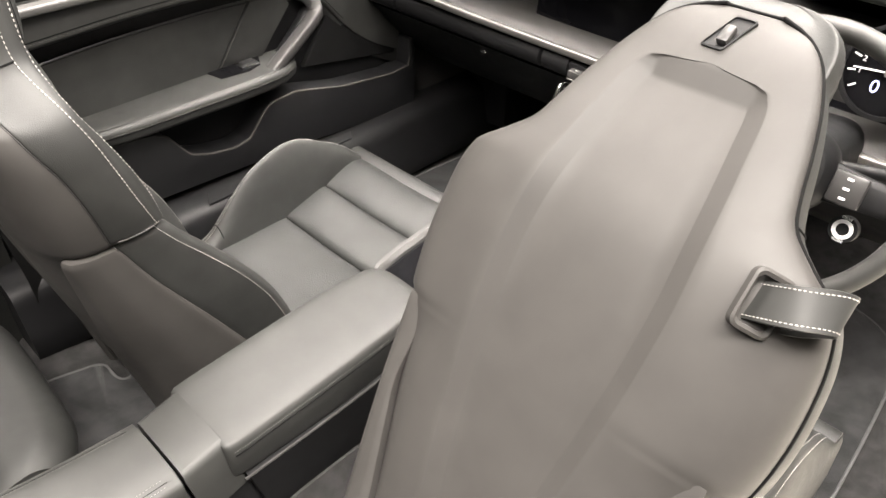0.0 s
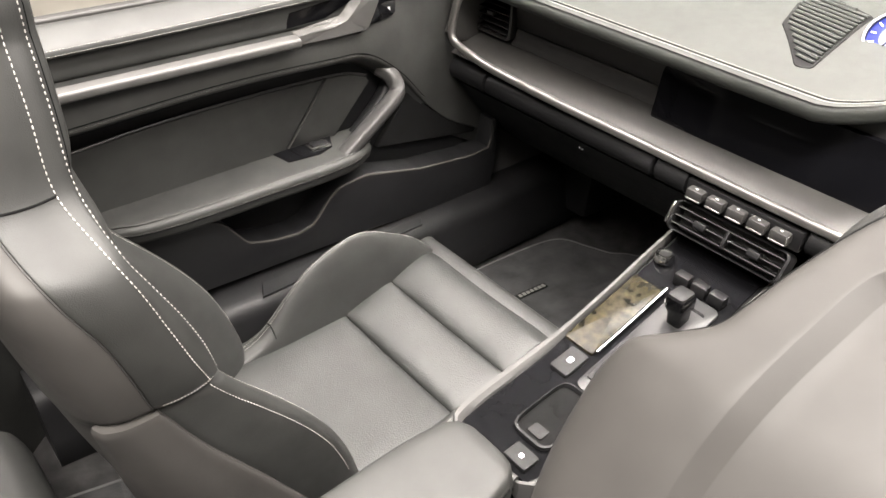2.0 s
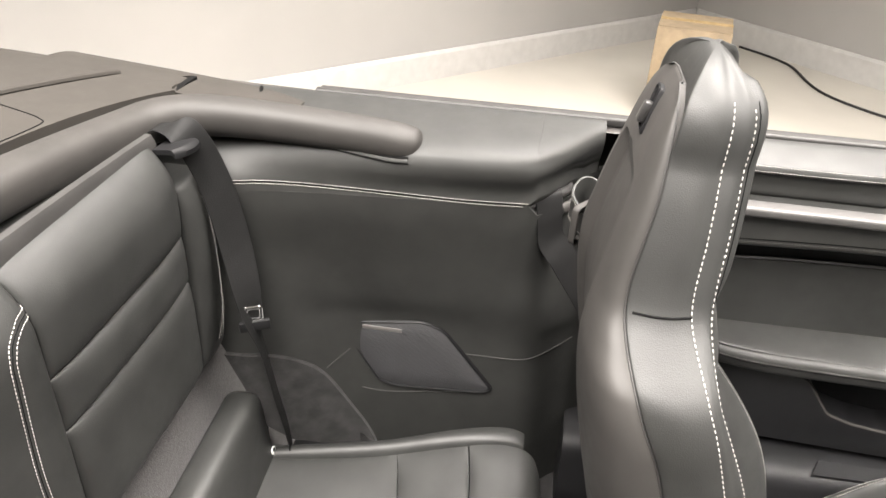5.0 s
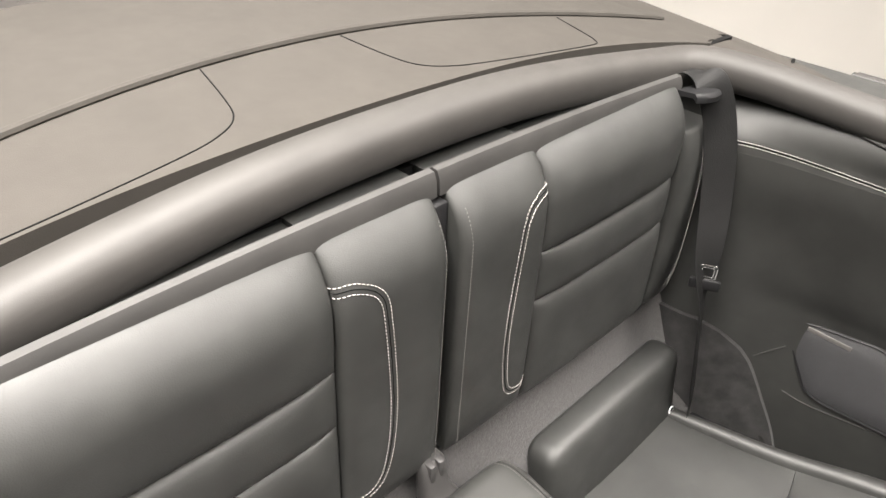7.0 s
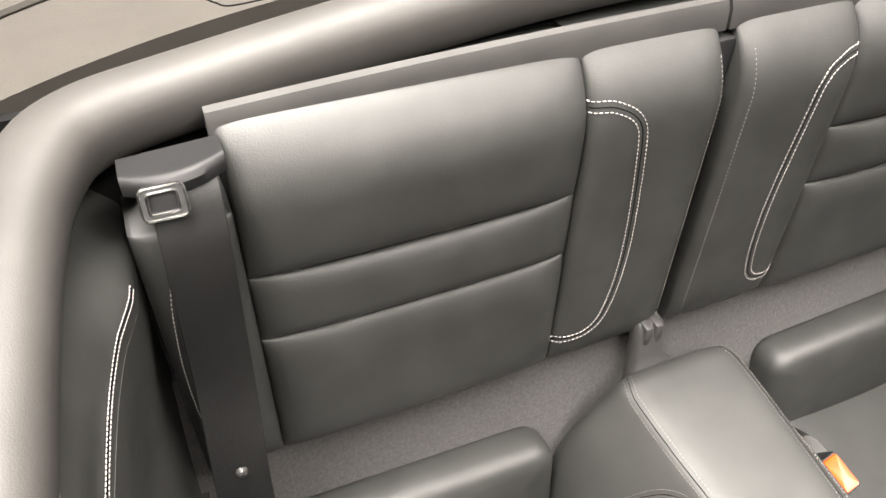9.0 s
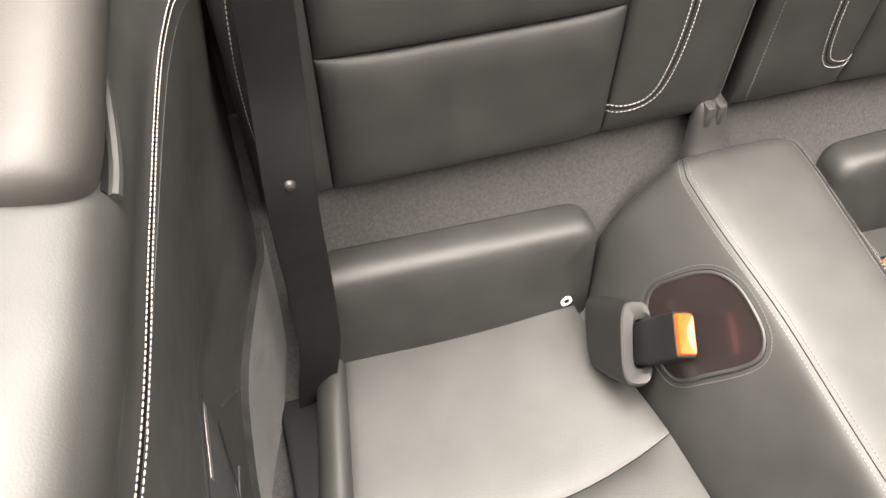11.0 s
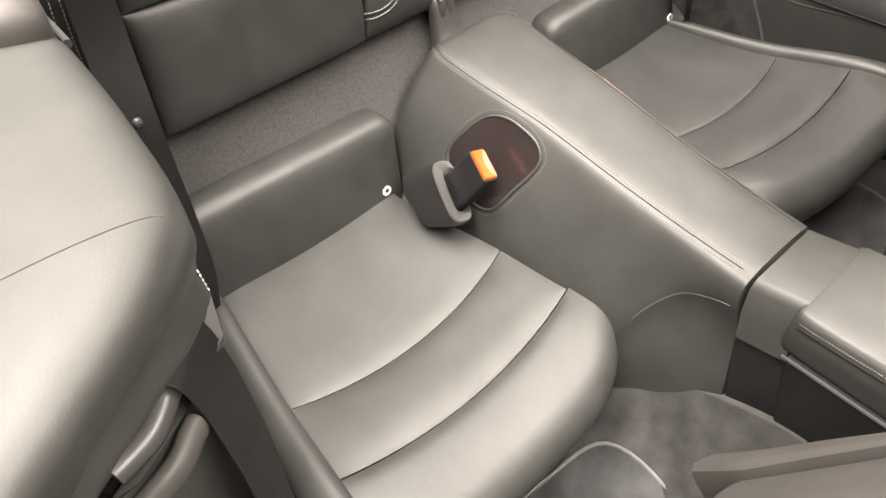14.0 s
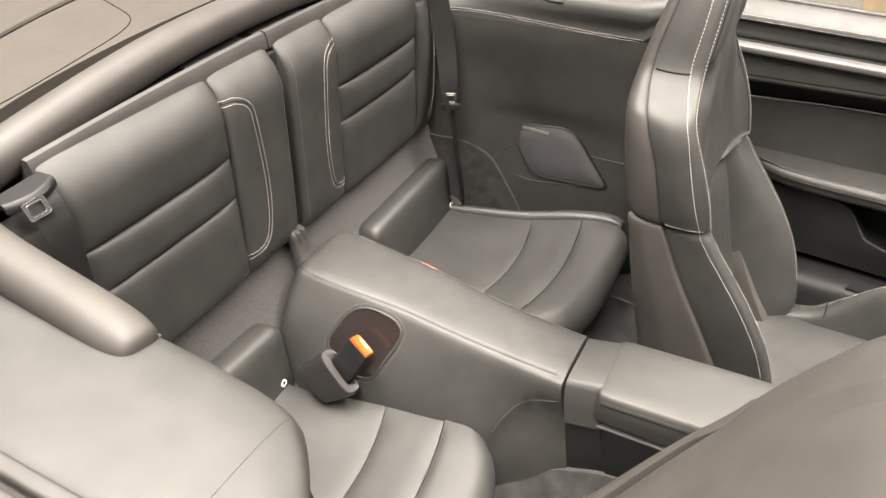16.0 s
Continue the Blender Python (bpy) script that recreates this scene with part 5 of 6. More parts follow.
    return -0.045 * sstep(1.15, 1.5, y)


def along(profile, ys=YD, n=4):
    return loftvf([spline([(x, y, z) for x, z in profile(y)], n, True) for y in ys])


part("door_board", D(boxvf(0.715, 0.75, 0.605, 1.64, 0.34, 0.88, 0.004)), PLASTIC, door)
ZT = lambda y: 0.0 + 0.012 * sstep(0.8, 1.5, y)
top_vf = along(lambda y: [(0.752, 0.880 + ZT(y)), (0.750, 0.901 + ZT(y)), (0.733, 0.907 + ZT(y)), (0.706, 0.899 + ZT(y)), (0.686, 0.890 + ZT(y)), (0.680, 0.883 + ZT(y)), (0.683, 0.875 + ZT(y)), (0.72, 0.868 + ZT(y))], np.linspace(0.605, 1.52, 40))
part("top_roll", D(top_vf), LEATHER, door)
tree = bvh(top_vf)
rows = [stitchvf(drape(tree, [V(0.2, y, 0.884 + ZT(y) + o) for y in np.linspace(0.62, 1.50, 90)], (1, 0, 0), 0.0005, 0.3), 0.004, 0.002, 0.0006) for o in (-0.004, 0.003)]
part("stitching", D(joinvf(rows)), THREAD, door, "white contrast stitching", kind="stuff")
# dark hollow band and the swollen upper panel with its ridge
part("upper_band", D(along(lambda y: [(0.715, 0.885 + ZT(y)), (0.692, 0.872 + ZT(y)), (0.690, 0.855), (0.690, 0.838), (0.715, 0.83)], np.linspace(0.605, 1.30, 26))), LEATHER, door)
zr = curve1((0.60, 0.725, 0.975, 1.20, 1.277, 1.368, 1.45, 1.52, 1.64), (0.768, 0.773, 0.783, 0.777, 0.763, 0.700, 0.615, 0.56, 0.50))
mid_vf = along(lambda y: [(0.715, 0.882 if y > 1.31 else 0.835), (0.678 - fwd(y), 0.876 if y > 1.31 else 0.832), (0.660 - fwd(y), 0.826), (0.652 - fwd(y), (0.82 + zr(y)) / 2 + 0.006), (0.650 - fwd(y), zr(y) + 0.006), (0.656 - fwd(y), zr(y) - 0.006), (0.70, zr(y) - 0.022), (0.715, zr(y) - 0.02)])
part("middle_panel", D(mid_vf), LEATHER, door)
tree = bvh(mid_vf)
ln = [V(0.2, y, zr(y) + 0.004) for y in np.linspace(0.62, 1.44, 90)]
part("stitching", D(stitchvf(drape(tree, ln, (1, 0, 0), 0.0005, 0.3), 0.003, 0.002, 0.0005)), GREYTHREAD, door, kind="stuff")
part("seam", D(tubevf(drape(tree, [q + V(0, 0, 0.004) for q in ln], (1, 0, 0), 0.0, 0.3), 0.001, 6)), SEAM_SHADE, door)
# silver strip that becomes the opening lever
strip = [V(0.648, y, 0.8345) for y in np.linspace(0.605, 1.118, 20)]
part("silver_strip", D(sweepvf(strip, lambda i, t: [(a, b) for a, b in rrect(0.030, 0.0155, 0.005, 3)])), DARKSILVER, door, "dark satin metal trim strip")
lev_o = [(1.121, 0.8425), (1.190, 0.842), (1.222, 0.850), (1.246, 0.868), (1.262, 0.887), (1.305, 0.889), (1.290, 0.858), (1.270, 0.823), (1.200, 0.824), (1.121, 0.8265)]
lev_r = roundpoly(lev_o, 0.006)
lever = part("opening_lever", D(loftvf([[V(0.672 - fwd(y) * 0.5 + h, 1.215 + (y - 1.215) * k, 0.850 + (z - 0.850) * k) for y, z in lev_r] for k, h in ((1.0, 0.0), (1.0, -0.022), (0.985, -0.025), (0.95, -0.026))])), DARKSILVER, door, "dark satin metal door opening lever")
part("lever_recess", D(prismvf([V(0.694, y, z) for y, z in ((1.12, 0.842), (1.20, 0.846), (1.26, 0.87), (1.22, 0.877), (1.13, 0.868))], (-0.006, 0, 0), 0.002)), GLOSS, door)
plate = roundpoly([(1.284, 0.822), (1.352, 0.826), (1.378, 0.884), (1.322, 0.889)], 0.006)
lock_x = lambda y, z: 0.660 - fwd(y) + 0.018 * (z - 0.826) / 0.05
lock = part("lock_plate", D(loftvf([[V(lock_x(y, z) + h, 1.332 + (y - 1.332) * k, 0.855 + (z - 0.855) * k) for y, z in plate] for k, h in ((1.0, 0.010), (1.0, -0.002), (0.95, -0.004), (0.5, -0.004))])), GLOSS, door, "glossy black lock switch plate")
for yy, zz in ((1.352, 0.871), (1.338, 0.841)):
    xx = lock_x(yy, zz)
    part("lock_key", D(boxvf(xx - 0.0075, xx, yy - 0.019, yy + 0.017, zz - 0.011, zz + 0.011, 0.002)), PLASTIC, lock)
    part("marking_bar", D(boxvf(xx - 0.0082, xx - 0.0072, yy - 0.002, yy + 0.003, zz - 0.004, zz + 0.003)), WHITE, lock)

# recessed inner panels with a slanting joint
def inpanel(outline, nm):
    o = spline([(0.708, y, z) for y, z in outline], 1, True)
    part(nm, D(prismvf(o, (-0.012, 0, 0), 0.004)), LEATHER, door)
inpanel([(0.61, 0.56), (0.80, 0.578), (0.946, 0.592), (1.098, 0.600), (1.196, 0.728), (1.10, 0.732), (0.99, 0.731), (0.86, 0.727), (0.733, 0.718), (0.61, 0.705)], "inner_panel")
inpanel([(1.103, 0.600), (1.20, 0.590), (1.30, 0.700), (1.293, 0.712), (1.25, 0.726), (1.202, 0.729)], "inner_panel")
edge = spline([(0.697, 0.61, 0.708), (0.697, 0.733, 0.720), (0.697, 0.86, 0.730), (0.697, 0.99, 0.734), (0.697, 1.10, 0.735), (0.697, 1.202, 0.733), (0.698, 1.25, 0.728), (0.698, 1.296, 0.714)], 6)
part("panel_piping", D(tubevf(edge, 0.0016, 6)), SATIN, door)

# armrest
AY = np.linspace(0.66, 1.262, 30)
axf = curve1((0.66, 0.72, 0.80, 1.0, 1.2, 1.262), (0.690, 0.655, 0.618, 0.608, 0.612, 0.640))
arm_d = along(lambda y: [(0.712, 0.600), (0.69, 0.603 + 0.004 * sstep(0.8, 1.1, y)), (0.65 * 0.4 + axf(y) * 0.6, 0.604), (axf(y) + 0.006, 0.600), (axf(y), 0.592), (axf(y) + 0.001, 0.580), (axf(y) + 0.012, 0.562), (0.69, 0.548), (0.712, 0.55)], AY)
arest = part("armrest", D(arm_d), LEATHER, door, "padded leather armrest")
tree = bvh(arm_d)
part("seam", D(tubevf(drape(tree, [V(0.2, y, 0.5845) for y in np.linspace(0.75, 1.245, 40)], (1, 0, 0), 0.0, 0.3), 0.0011, 6)), SEAM_SHADE, door)
part("stitching", D(stitchvf(drape(tree, [V(0.2, y, 0.588) for y in np.linspace(0.75, 1.245, 60)], (1, 0, 0), 0.0005, 0.3), 0.003, 0.002, 0.0005)), GREYTHREAD, door, kind="stuff")
part("switch_plate", D(prismvf([V(x, y, 0.604) for x, y in ((0.700, 1.075), (0.655, 1.085), (0.648, 1.15), (0.66, 1.185), (0.698, 1.205))], (0, 0, 0.005), 0.003)), GLOSS, arest, "glossy window switch plate")
part("window_switch_bezel", D(boxvf(0.660, 0.690, 1.140, 1.185, 0.607, 0.613, 0.003)), CHROME, arest, "bright switch bezel")
part("window_switch", D(boxvf(0.666, 0.685, 1.146, 1.178, 0.609, 0.617, 0.003)), PLASTIC, arest)

# pull handle
ph = spline([(0.634, 1.175, 0.582), (0.640, 1.225, 0.612), (0.648, 1.285, 0.645), (0.655, 1.332, 0.674), (0.664, 1.343, 0.692), (0.680, 1.338, 0.712), (0.700, 1.325, 0.722)], 7)
part("pull_handle", D(sweepvf(ph, lambda i, t: sellipse(0.0155, 0.0125 + 0.002 * t, 3.4, 20))), SATIN, door, "padded grey pull handle")
ph2 = spline([(0.690, 1.215, 0.560), (0.692, 1.27, 0.598), (0.700, 1.335, 0.650), (0.706, 1.365, 0.685)], 7)
part("handle_foot", D(sweepvf(ph2, lambda i, t: sellipse(0.016, 0.020, 2.8, 18))), PLASTIC, door)

# lower panel with the pocket
POCKET = [(0.605, 0.550), (0.81, 0.548), (0.915, 0.538), (0.940, 0.526), (0.968, 0.486), (0.985, 0.464), (1.03, 0.449), (1.09, 0.440), (1.130, 0.448), (1.170, 0.494), (1.195, 0.512), (1.26, 0.518), (1.404, 0.484), (1.554, 0.468), (1.630, 0.474)]
pocket_z = lambda y: float(np.interp(y, [q[0] for q in POCKET], [q[1] for q in POCKET]))
low_z = lambda y: float(np.interp(y, (0.605, 0.90, 1.30, 1.65), (0.39, 0.388, 0.372, 0.345)))
def low_door(u, v):
    y = 0.605 + 1.028 * u
    a, b = low_z(y), pocket_z(y)
    return V(0.653 + 0.012 * (1 - v) ** 2, y, a + (b - a) * v)
part("lower_panel", D(slabvf(low_door, 130, 8, lambda u, v, p: V(0.715, p.y, p.z))), DOORLOW, door, sharp=30)
part("pocket_end", D(boxvf(0.652, 0.715, 1.612, 1.632, 0.46, 0.545, 0.006)), DOORLOW, door)
lip = [V(0.656, y, pocket_z(y) + 0.001) for y in np.linspace(0.80, 1.61, 90)] + [V(0.656, 1.618, 0.50), V(0.656, 1.622, 0.545)]
part("pocket_lip", D(tubevf(lip, 0.0034, 8)), SHELL, door, "rounded grey edge of the door pocket")
# near-black wedge paints the shaded recess of the door speaker
part("speaker_cover", D(prismvf([V(0.712, y, z) for y, z in ((1.32, 0.545), (1.60, 0.50), (1.63, 0.545), (1.50, 0.62), (1.42, 0.68))], (-0.014, 0, 0), 0.004)), SEAM_SHADE, door, "door speaker, near black for the shade of its recess")
tip = spline([(0.690, 1.655, 0.472), (0.698, 1.668, 0.49), (0.704, 1.676, 0.512), (0.708, 1.682, 0.532)], 6)
part("speaker_trim", D(sweepvf(tip, lambda i, t: sellipse(0.005, 0.004 + 0.002 * sin(pi * t), 2.4, 10))), SATIN, door, "small satin trim edge")

# sill under the door
sill = thing("door_sill", (-0.66, 1.05, 0.18), "black plastic door sill with recessed step plate", "door sill", kind="structure")
part("sill_body", D(loftvf([spline([(x, y, z) for x, z in ((0.745, 0.19), (0.745, 0.362), (0.705, 0.366), (0.655, 0.360), (0.618, 0.345), (0.606, 0.30), (0.60, 0.19))], 3, True) for y in np.linspace(0.56, 2.0, 12)])), PLASTIC, sill)
part("step_plate", D(prismvf([V(x, y, 0.352 + 0.30 * (x - 0.622)) for x, y in ((0.622, 0.985), (0.650, 1.0), (0.650, 1.405), (0.630, 1.392))], (0, 0, 0.004), 0.002)), PLASTIC, sill, "dark recessed step plate")

# ---------------------------------------------------------------- front kick panels, mats
kick = thing("footwell_wall", (-0.5, 1.9, 0.17), "dark carpeted front footwell wall", "footwell", kind="structure")
part("bulkhead", boxvf(-0.74, 0.74, 2.20, 2.30, 0.15, 0.90, 0.01), CARPET, kick)
part("side_carpet", D(loftvf([spline([(x, y, z) for x, z in ((0.70, 0.16), (0.692, 0.30), (0.70, 0.55), (0.745, 0.56), (0.745, 0.16))], 3, True) for y in np.linspace(1.64, 2.25, 6)])), CARPET, kick)
part("service_box", D(boxvf(0.53, 0.70, 1.86, 2.2, 0.235, 0.55, 0.012)), PLASTIC, kick, "dark box in the footwell corner")
part("tunnel_carpet", loftvf([spline([(x, y, z) for x, z in ((-0.115, 0.17), (-0.10, 0.30), (-0.085, 0.38), (0.085, 0.38), (0.10, 0.30), (0.115, 0.17))], 3, True) for y in np.linspace(1.0, 2.2, 6)]), CARPET, kick)


def floor_mat(outline, z, label, h=0.012):
    t = thing("floor_mat", (sum(p[0] for p in outline) / len(outline), sum(p[1] for p in outline) / len(outline), z), label, "floor mat", "floor mats")
    o = [V(q.x, q.y, floor_z(q.x, q.y) + 0.002) for q in spline([(x, y, 0) for x, y in outline], 6, True)]
    part("mat_carpet", prismvf(o, (0, 0, h), 0.004), MATCARPET, t)
    part("edging", tubevf([q + V(0, 0, h - 0.001) for q in o] + [o[0] + V(0, 0, h - 0.001)], 0.0032, 6), material("mat_edging", (0.06, 0.06, 0.06), 0.8), t)
    return t


mat_l = floor_mat([(-0.60, 0.98), (-0.60, 1.30), (-0.59, 1.50), (-0.578, 1.70), (-0.555, 1.80), (-0.49, 1.835), (-0.43, 1.862), (-0.395, 1.895), (-0.30, 1.93), (-0.17, 1.90), (-0.135, 1.7), (-0.13, 1.2), (-0.15, 0.98), (-0.35, 0.96)], 0.172, "dark grey passenger floor mat with stitched edge and badge")
bx = Matrix.Translation((-0.445, 1.585, 0.1868)) @ Matrix.Rotation(radians(85), 4, "Z")
part("badge", movevf(boxvf(-0.045, 0.045, -0.009, 0.009, 0, 0.002, 0.0008, 1), bx), SEAM_SHADE, mat_l, "dark woven badge strip")
for k in range(7):
    x = -0.036 + 0.012 * k
    part("badge_bar", movevf(boxvf(x - 0.0042, x + 0.0042, -0.0048, 0.0048, 0.002, 0.003), bx), GREYTHREAD, mat_l, "pale woven badge block")
floor_mat([(0.62, 0.98), (0.62, 1.6), (0.55, 1.85), (0.30, 1.90), (0.15, 1.85), (0.13, 1.2), (0.16, 0.98), (0.4, 0.96)], 0.172, "dark grey driver's floor mat with stitched edge")
floor_mat([(-0.50, 0.46), (-0.505, 0.60), (-0.495, 0.642), (-0.455, 0.645), (-0.435, 0.655), (-0.42, 0.70), (-0.20, 0.70), (-0.14, 0.60), (-0.14, 0.47), (-0.3, 0.45)], 0.19, "small dark rear footwell mat with pale edging")
floor_mat([(0.50, 0.50), (0.505, 0.62), (0.47, 0.69), (0.30, 0.70), (0.22, 0.69), (0.19, 0.62), (0.20, 0.52), (0.3, 0.50)], 0.19, "small dark rear footwell mat with pale edging")

# ---------------------------------------------------------------- dashboard
dash = thing("dashboard", (0, 1.7, 0.5), "wide leather dashboard with silver shelf, vents and dark screen", "dashboard")
def fy(x):
    """Front edge of the top: set back and raised over the instruments."""
    return 1.508 + 0.05 * sstep(-0.55, -0.75, x) * 0.3 + 0.10 * sstep(0.06, 0.20, x) - 0.06 * sstep(0.22, 0.36, x)
def fz(x):
    return 0.872 + 0.03 * sstep(0.05, 0.25, x) + 0.03 * sstep(0.2, 0.36, x)
XS = list(np.linspace(-0.735, 0.735, 60))
def top_prof(x):
    y, z = fy(x), fz(x)
    return [(y + 0.085, z - 0.022), (y + 0.03, z - 0.020), (y + 0.006, z - 0.016), (y, z - 0.004), (y + 0.006, z + 0.009), (y + 0.024, z + 0.014), (1.72, 0.918 + (z - 0.872) * 0.6), (1.90, 0.925), (2.08, 0.915), (2.08, 0.86)]
top_vf = loftvf([spline([(x, a, b) for a, b in top_prof(x)], 4, True) for x in XS])
part("top_pad", top_vf, DASH, dash, "grey green leather dashboard top")
tree = bvh(top_vf)
ln = drape(tree, [V(x, fy(x) + 0.016, 1.2) for x in np.linspace(-0.70, 0.5, 150)], (0, 0, -1), 0.0006, 0.4)
part("stitching", joinvf([stitchvf(ln, 0.004, 0.0015, 0.0007), stitchvf([q + V(0, 0.010, 0.001) for q in ln], 0.004, 0.0015, 0.0007)]), THREAD, dash, "pale double stitching", kind="stuff")
part("seam", tubevf([q + V(0, 0.005, 0.0004) for q in ln], 0.0011, 6), SEAM_SHADE, dash)
# recessed fascia, shelf and rounded lower roll
part("fascia", loftvf([spline([(x, a, b) for a, b in ((1.66, 0.868), (1.592, 0.862), (1.598, 0.80), (1.606, 0.775), (1.66, 0.77))], 2, True) for x in np.linspace(-0.60, 0.70, 30)]), DASHLOW, dash, "dark leather fascia band")
part("fascia_lower", loftvf([spline([(x, a, b) for a, b in ((1.66, 0.776), (1.603, 0.776), (1.600, 0.755), (1.598, 0.735), (1.66, 0.73))], 2, True) for x in np.linspace(-0.60, 0.70, 30)]), SATIN, dash, "satin grey fascia strip")
part("shelf", loftvf([spline([(x, a, b) for a, b in ((1.62, 0.742), (1.575, 0.739), (1.545, 0.730), (1.527, 0.720), (1.524, 0.708), (1.62, 0.70))], 3, True) for x in np.linspace(-0.712, 0.70, 40)]), SHELFM, dash, "grey shelf of the dashboard")
silver = spline([(-0.664, 1.516, 0.864), (-0.677, 1.506, 0.822), (-0.684, 1.502, 0.775), (-0.678, 1.500, 0.752), (-0.655, 1.500, 0.741), (-0.62, 1.502, 0.733), (-0.56, 1.506, 0.722), (-0.40, 1.512, 0.713), (-0.26, 1.515, 0.710), (0.0, 1.518, 0.707), (0.35, 1.518, 0.708), (0.7, 1.518, 0.71)], 10)
part("silver_edge", sweepvf(silver, lambda i, t: rrect(0.016, 0.013, 0.0045, 3), up=(0.05, 1, 0.1)), SILVER, dash, "bright satin silver edge strip")
for x0, x1, nm in ((-0.735, -0.592, "lower_roll"), (-0.588, -0.166, "glove_box_roll"), (-0.162, -0.095, "lower_roll"), (0.115, 0.70, "lower_roll")):
    prof = [(1.60, 0.70), (1.535, 0.700), (1.516, 0.690), (1.512, 0.672), (1.524, 0.655), (1.56, 0.648), (1.62, 0.655)]
    rings = []
    for k, x in enumerate([x0, x0 + 0.003] + list(np.linspace(x0 + 0.01, x1 - 0.01, 8)) + [x1 - 0.003, x1]):
        f = 0.9 if k in (0, 11) else 1
        c = V(x, 1.56, 0.676)
        rings.append([c + (V(x, a, b) - c) * f for _, a, b in spline([(0, a, b) for a, b in prof], 3, True)])
    part(nm, loftvf(rings), PLASTIC, dash)
part("lower_strip", tubevf(spline([(-0.73, 1.516, 0.662), (-0.60, 1.522, 0.658)], 8), 0.0016, 6), SATIN, dash)
gb = part("glove_box", loftvf([spline([(x, a, b) for a, b in ((1.70, 0.66), (1.545, 0.652), (1.556, 0.622), (1.62, 0.55), (1.72, 0.47), (1.80, 0.60))], 3, True) for x in np.linspace(-0.70, -0.10, 16)]), PLASTIC, dash, "dark lower glove box")
part("latch_stud", boxvf(-0.352, -0.340, 1.548, 1.556, 0.622, 0.628, 0.002), CHROME, gb)
part("driver_lower", loftvf([spline([(x, a, b) for a, b in ((1.70, 0.66), (1.545, 0.652), (1.556, 0.622), (1.62, 0.55), (1.72, 0.47), (1.80, 0.60))], 3, True) for x in np.linspace(0.12, 0.70, 16)]), PLASTIC, dash)
# side vent
vent = part("side_vent_frame", loftvf([[V(-0.648 + a * k, 1.588 + h, 0.796 + b * k) for a, b in rrect(0.108, 0.090, 0.014, 4)] for k, h in ((1.0, 0.02), (1.0, -0.006), (0.93, -0.008), (0.88, 0.0), (0.86, 0.02))], caps=False), SATIN, dash, "side air vent frame")
part("vent_backing", boxvf(-0.70, -0.598, 1.606, 1.61, 0.752, 0.84), RUBBER, dash)
for k in range(6):
    part("vent_slat", movevf(boxvf(-0.046, 0.046, -0.010, 0.012, -0.0012, 0.0012, 0.001, 1), Matrix.Translation((-0.648, 1.592, 0.764 + 0.0135 * k)) @ Matrix.Rotation(radians(12), 4, "X")), PLASTIC, vent)
part("vent_tab", boxvf(-0.66, -0.640, 1.574, 1.586, 0.794, 0.802, 0.002), SATIN, vent)
part("side_cheek", loftvf([spline([(x, a, b) for a, b in ((1.70, 0.87), (1.535, 0.866), (1.514, 0.80), (1.510, 0.745), (1.70, 0.72))], 3, True) for x in (-0.738, -0.715, -0.690)]), SHELFM, dash)
# middle screen and the dark instrument housing
part("screen", loftvf([[V(0.020 + a * k, 1.572 + h + 0.12 * (b + 0.0), 0.778 + b * k) for a, b in rrect(0.490, 0.118, 0.022, 5)] for k, h in ((1, 0.02), (1, 0.002), (0.985, 0.0), (0.5, 0.0))]), SCREEN, dash, "wide switched-off glossy screen")
part("instrument_housing", loftvf([spline([(x, a, b) for a, b in ((1.74, 0.885), (1.625, 0.872), (1.635, 0.84), (1.61, 0.76), (1.585, 0.735), (1.70, 0.72))], 3, True) for x in np.linspace(0.27, 0.62, 20)]), SCREEN, dash, "dark instrument panel")
g = V(0.435, 1.548, 0.832)
gm = Matrix.Translation(g) @ Matrix.Rotation(radians(-12), 4, "X")
def disc(r, h0, h1, m, n=40, inner=0.0, seg=()):
    c = [(cos(2 * pi * k / n), sin(2 * pi * k / n)) for k in range(n)]
    if inner:
        return movevf(loftvf([[V(a * q, h, b * q) for a, b in c] for q, h in ((inner, h0), (inner, h1), (r, h1), (r, h0), (inner, h0))], caps=False), m)
    return movevf(loftvf([[V(a * r, h, b * r) for a, b in c] for h in (h0, h1)]), m)
tach = part("rev_counter", disc(0.062, 0.004, -0.004, gm), GLOSS, dash, "round dark rev counter")
part("bezel", disc(0.068, 0.0, -0.012, gm, inner=0.062), PLASTIC, tach)
for k in range(11):
    a = radians(215 - 25 * k)
    part("dial_mark", movevf(boxvf(-0.0012, 0.0012, -0.0055, -0.004, 0.046, 0.057), gm @ Matrix.Rotation(a - pi / 2, 4, "Y").inverted()), WHITE, tach)
part("needle", movevf(boxvf(-0.0012, 0.0012, -0.0065, -0.005, 0.0, 0.05, 0.0005, 1), gm @ Matrix.Rotation(radians(-95), 4, "Y")), WHITE, tach)
part("needle_hub", disc(0.007, -0.004, -0.009, gm, 20), SILVER, tach)


def lettering(txt, size, m, mat, parent, label=""):
    cu = bpy.data.curves.new("lettering", "FONT")
    cu.body, cu.size, cu.align_x, cu.align_y, cu.extrude = txt, size, "CENTER", "CENTER", 0.0003
    ob = bpy.data.objects.new("lettering", cu)
    me = bpy.data.meshes.new_from_object(ob)
    bpy.data.objects.remove(ob)
    vf = [m @ v.co for v in me.vertices], [tuple(p.vertices) for p in me.polygons]
    bpy.data.meshes.remove(me)
    return part("lettering", vf, mat, parent, label)


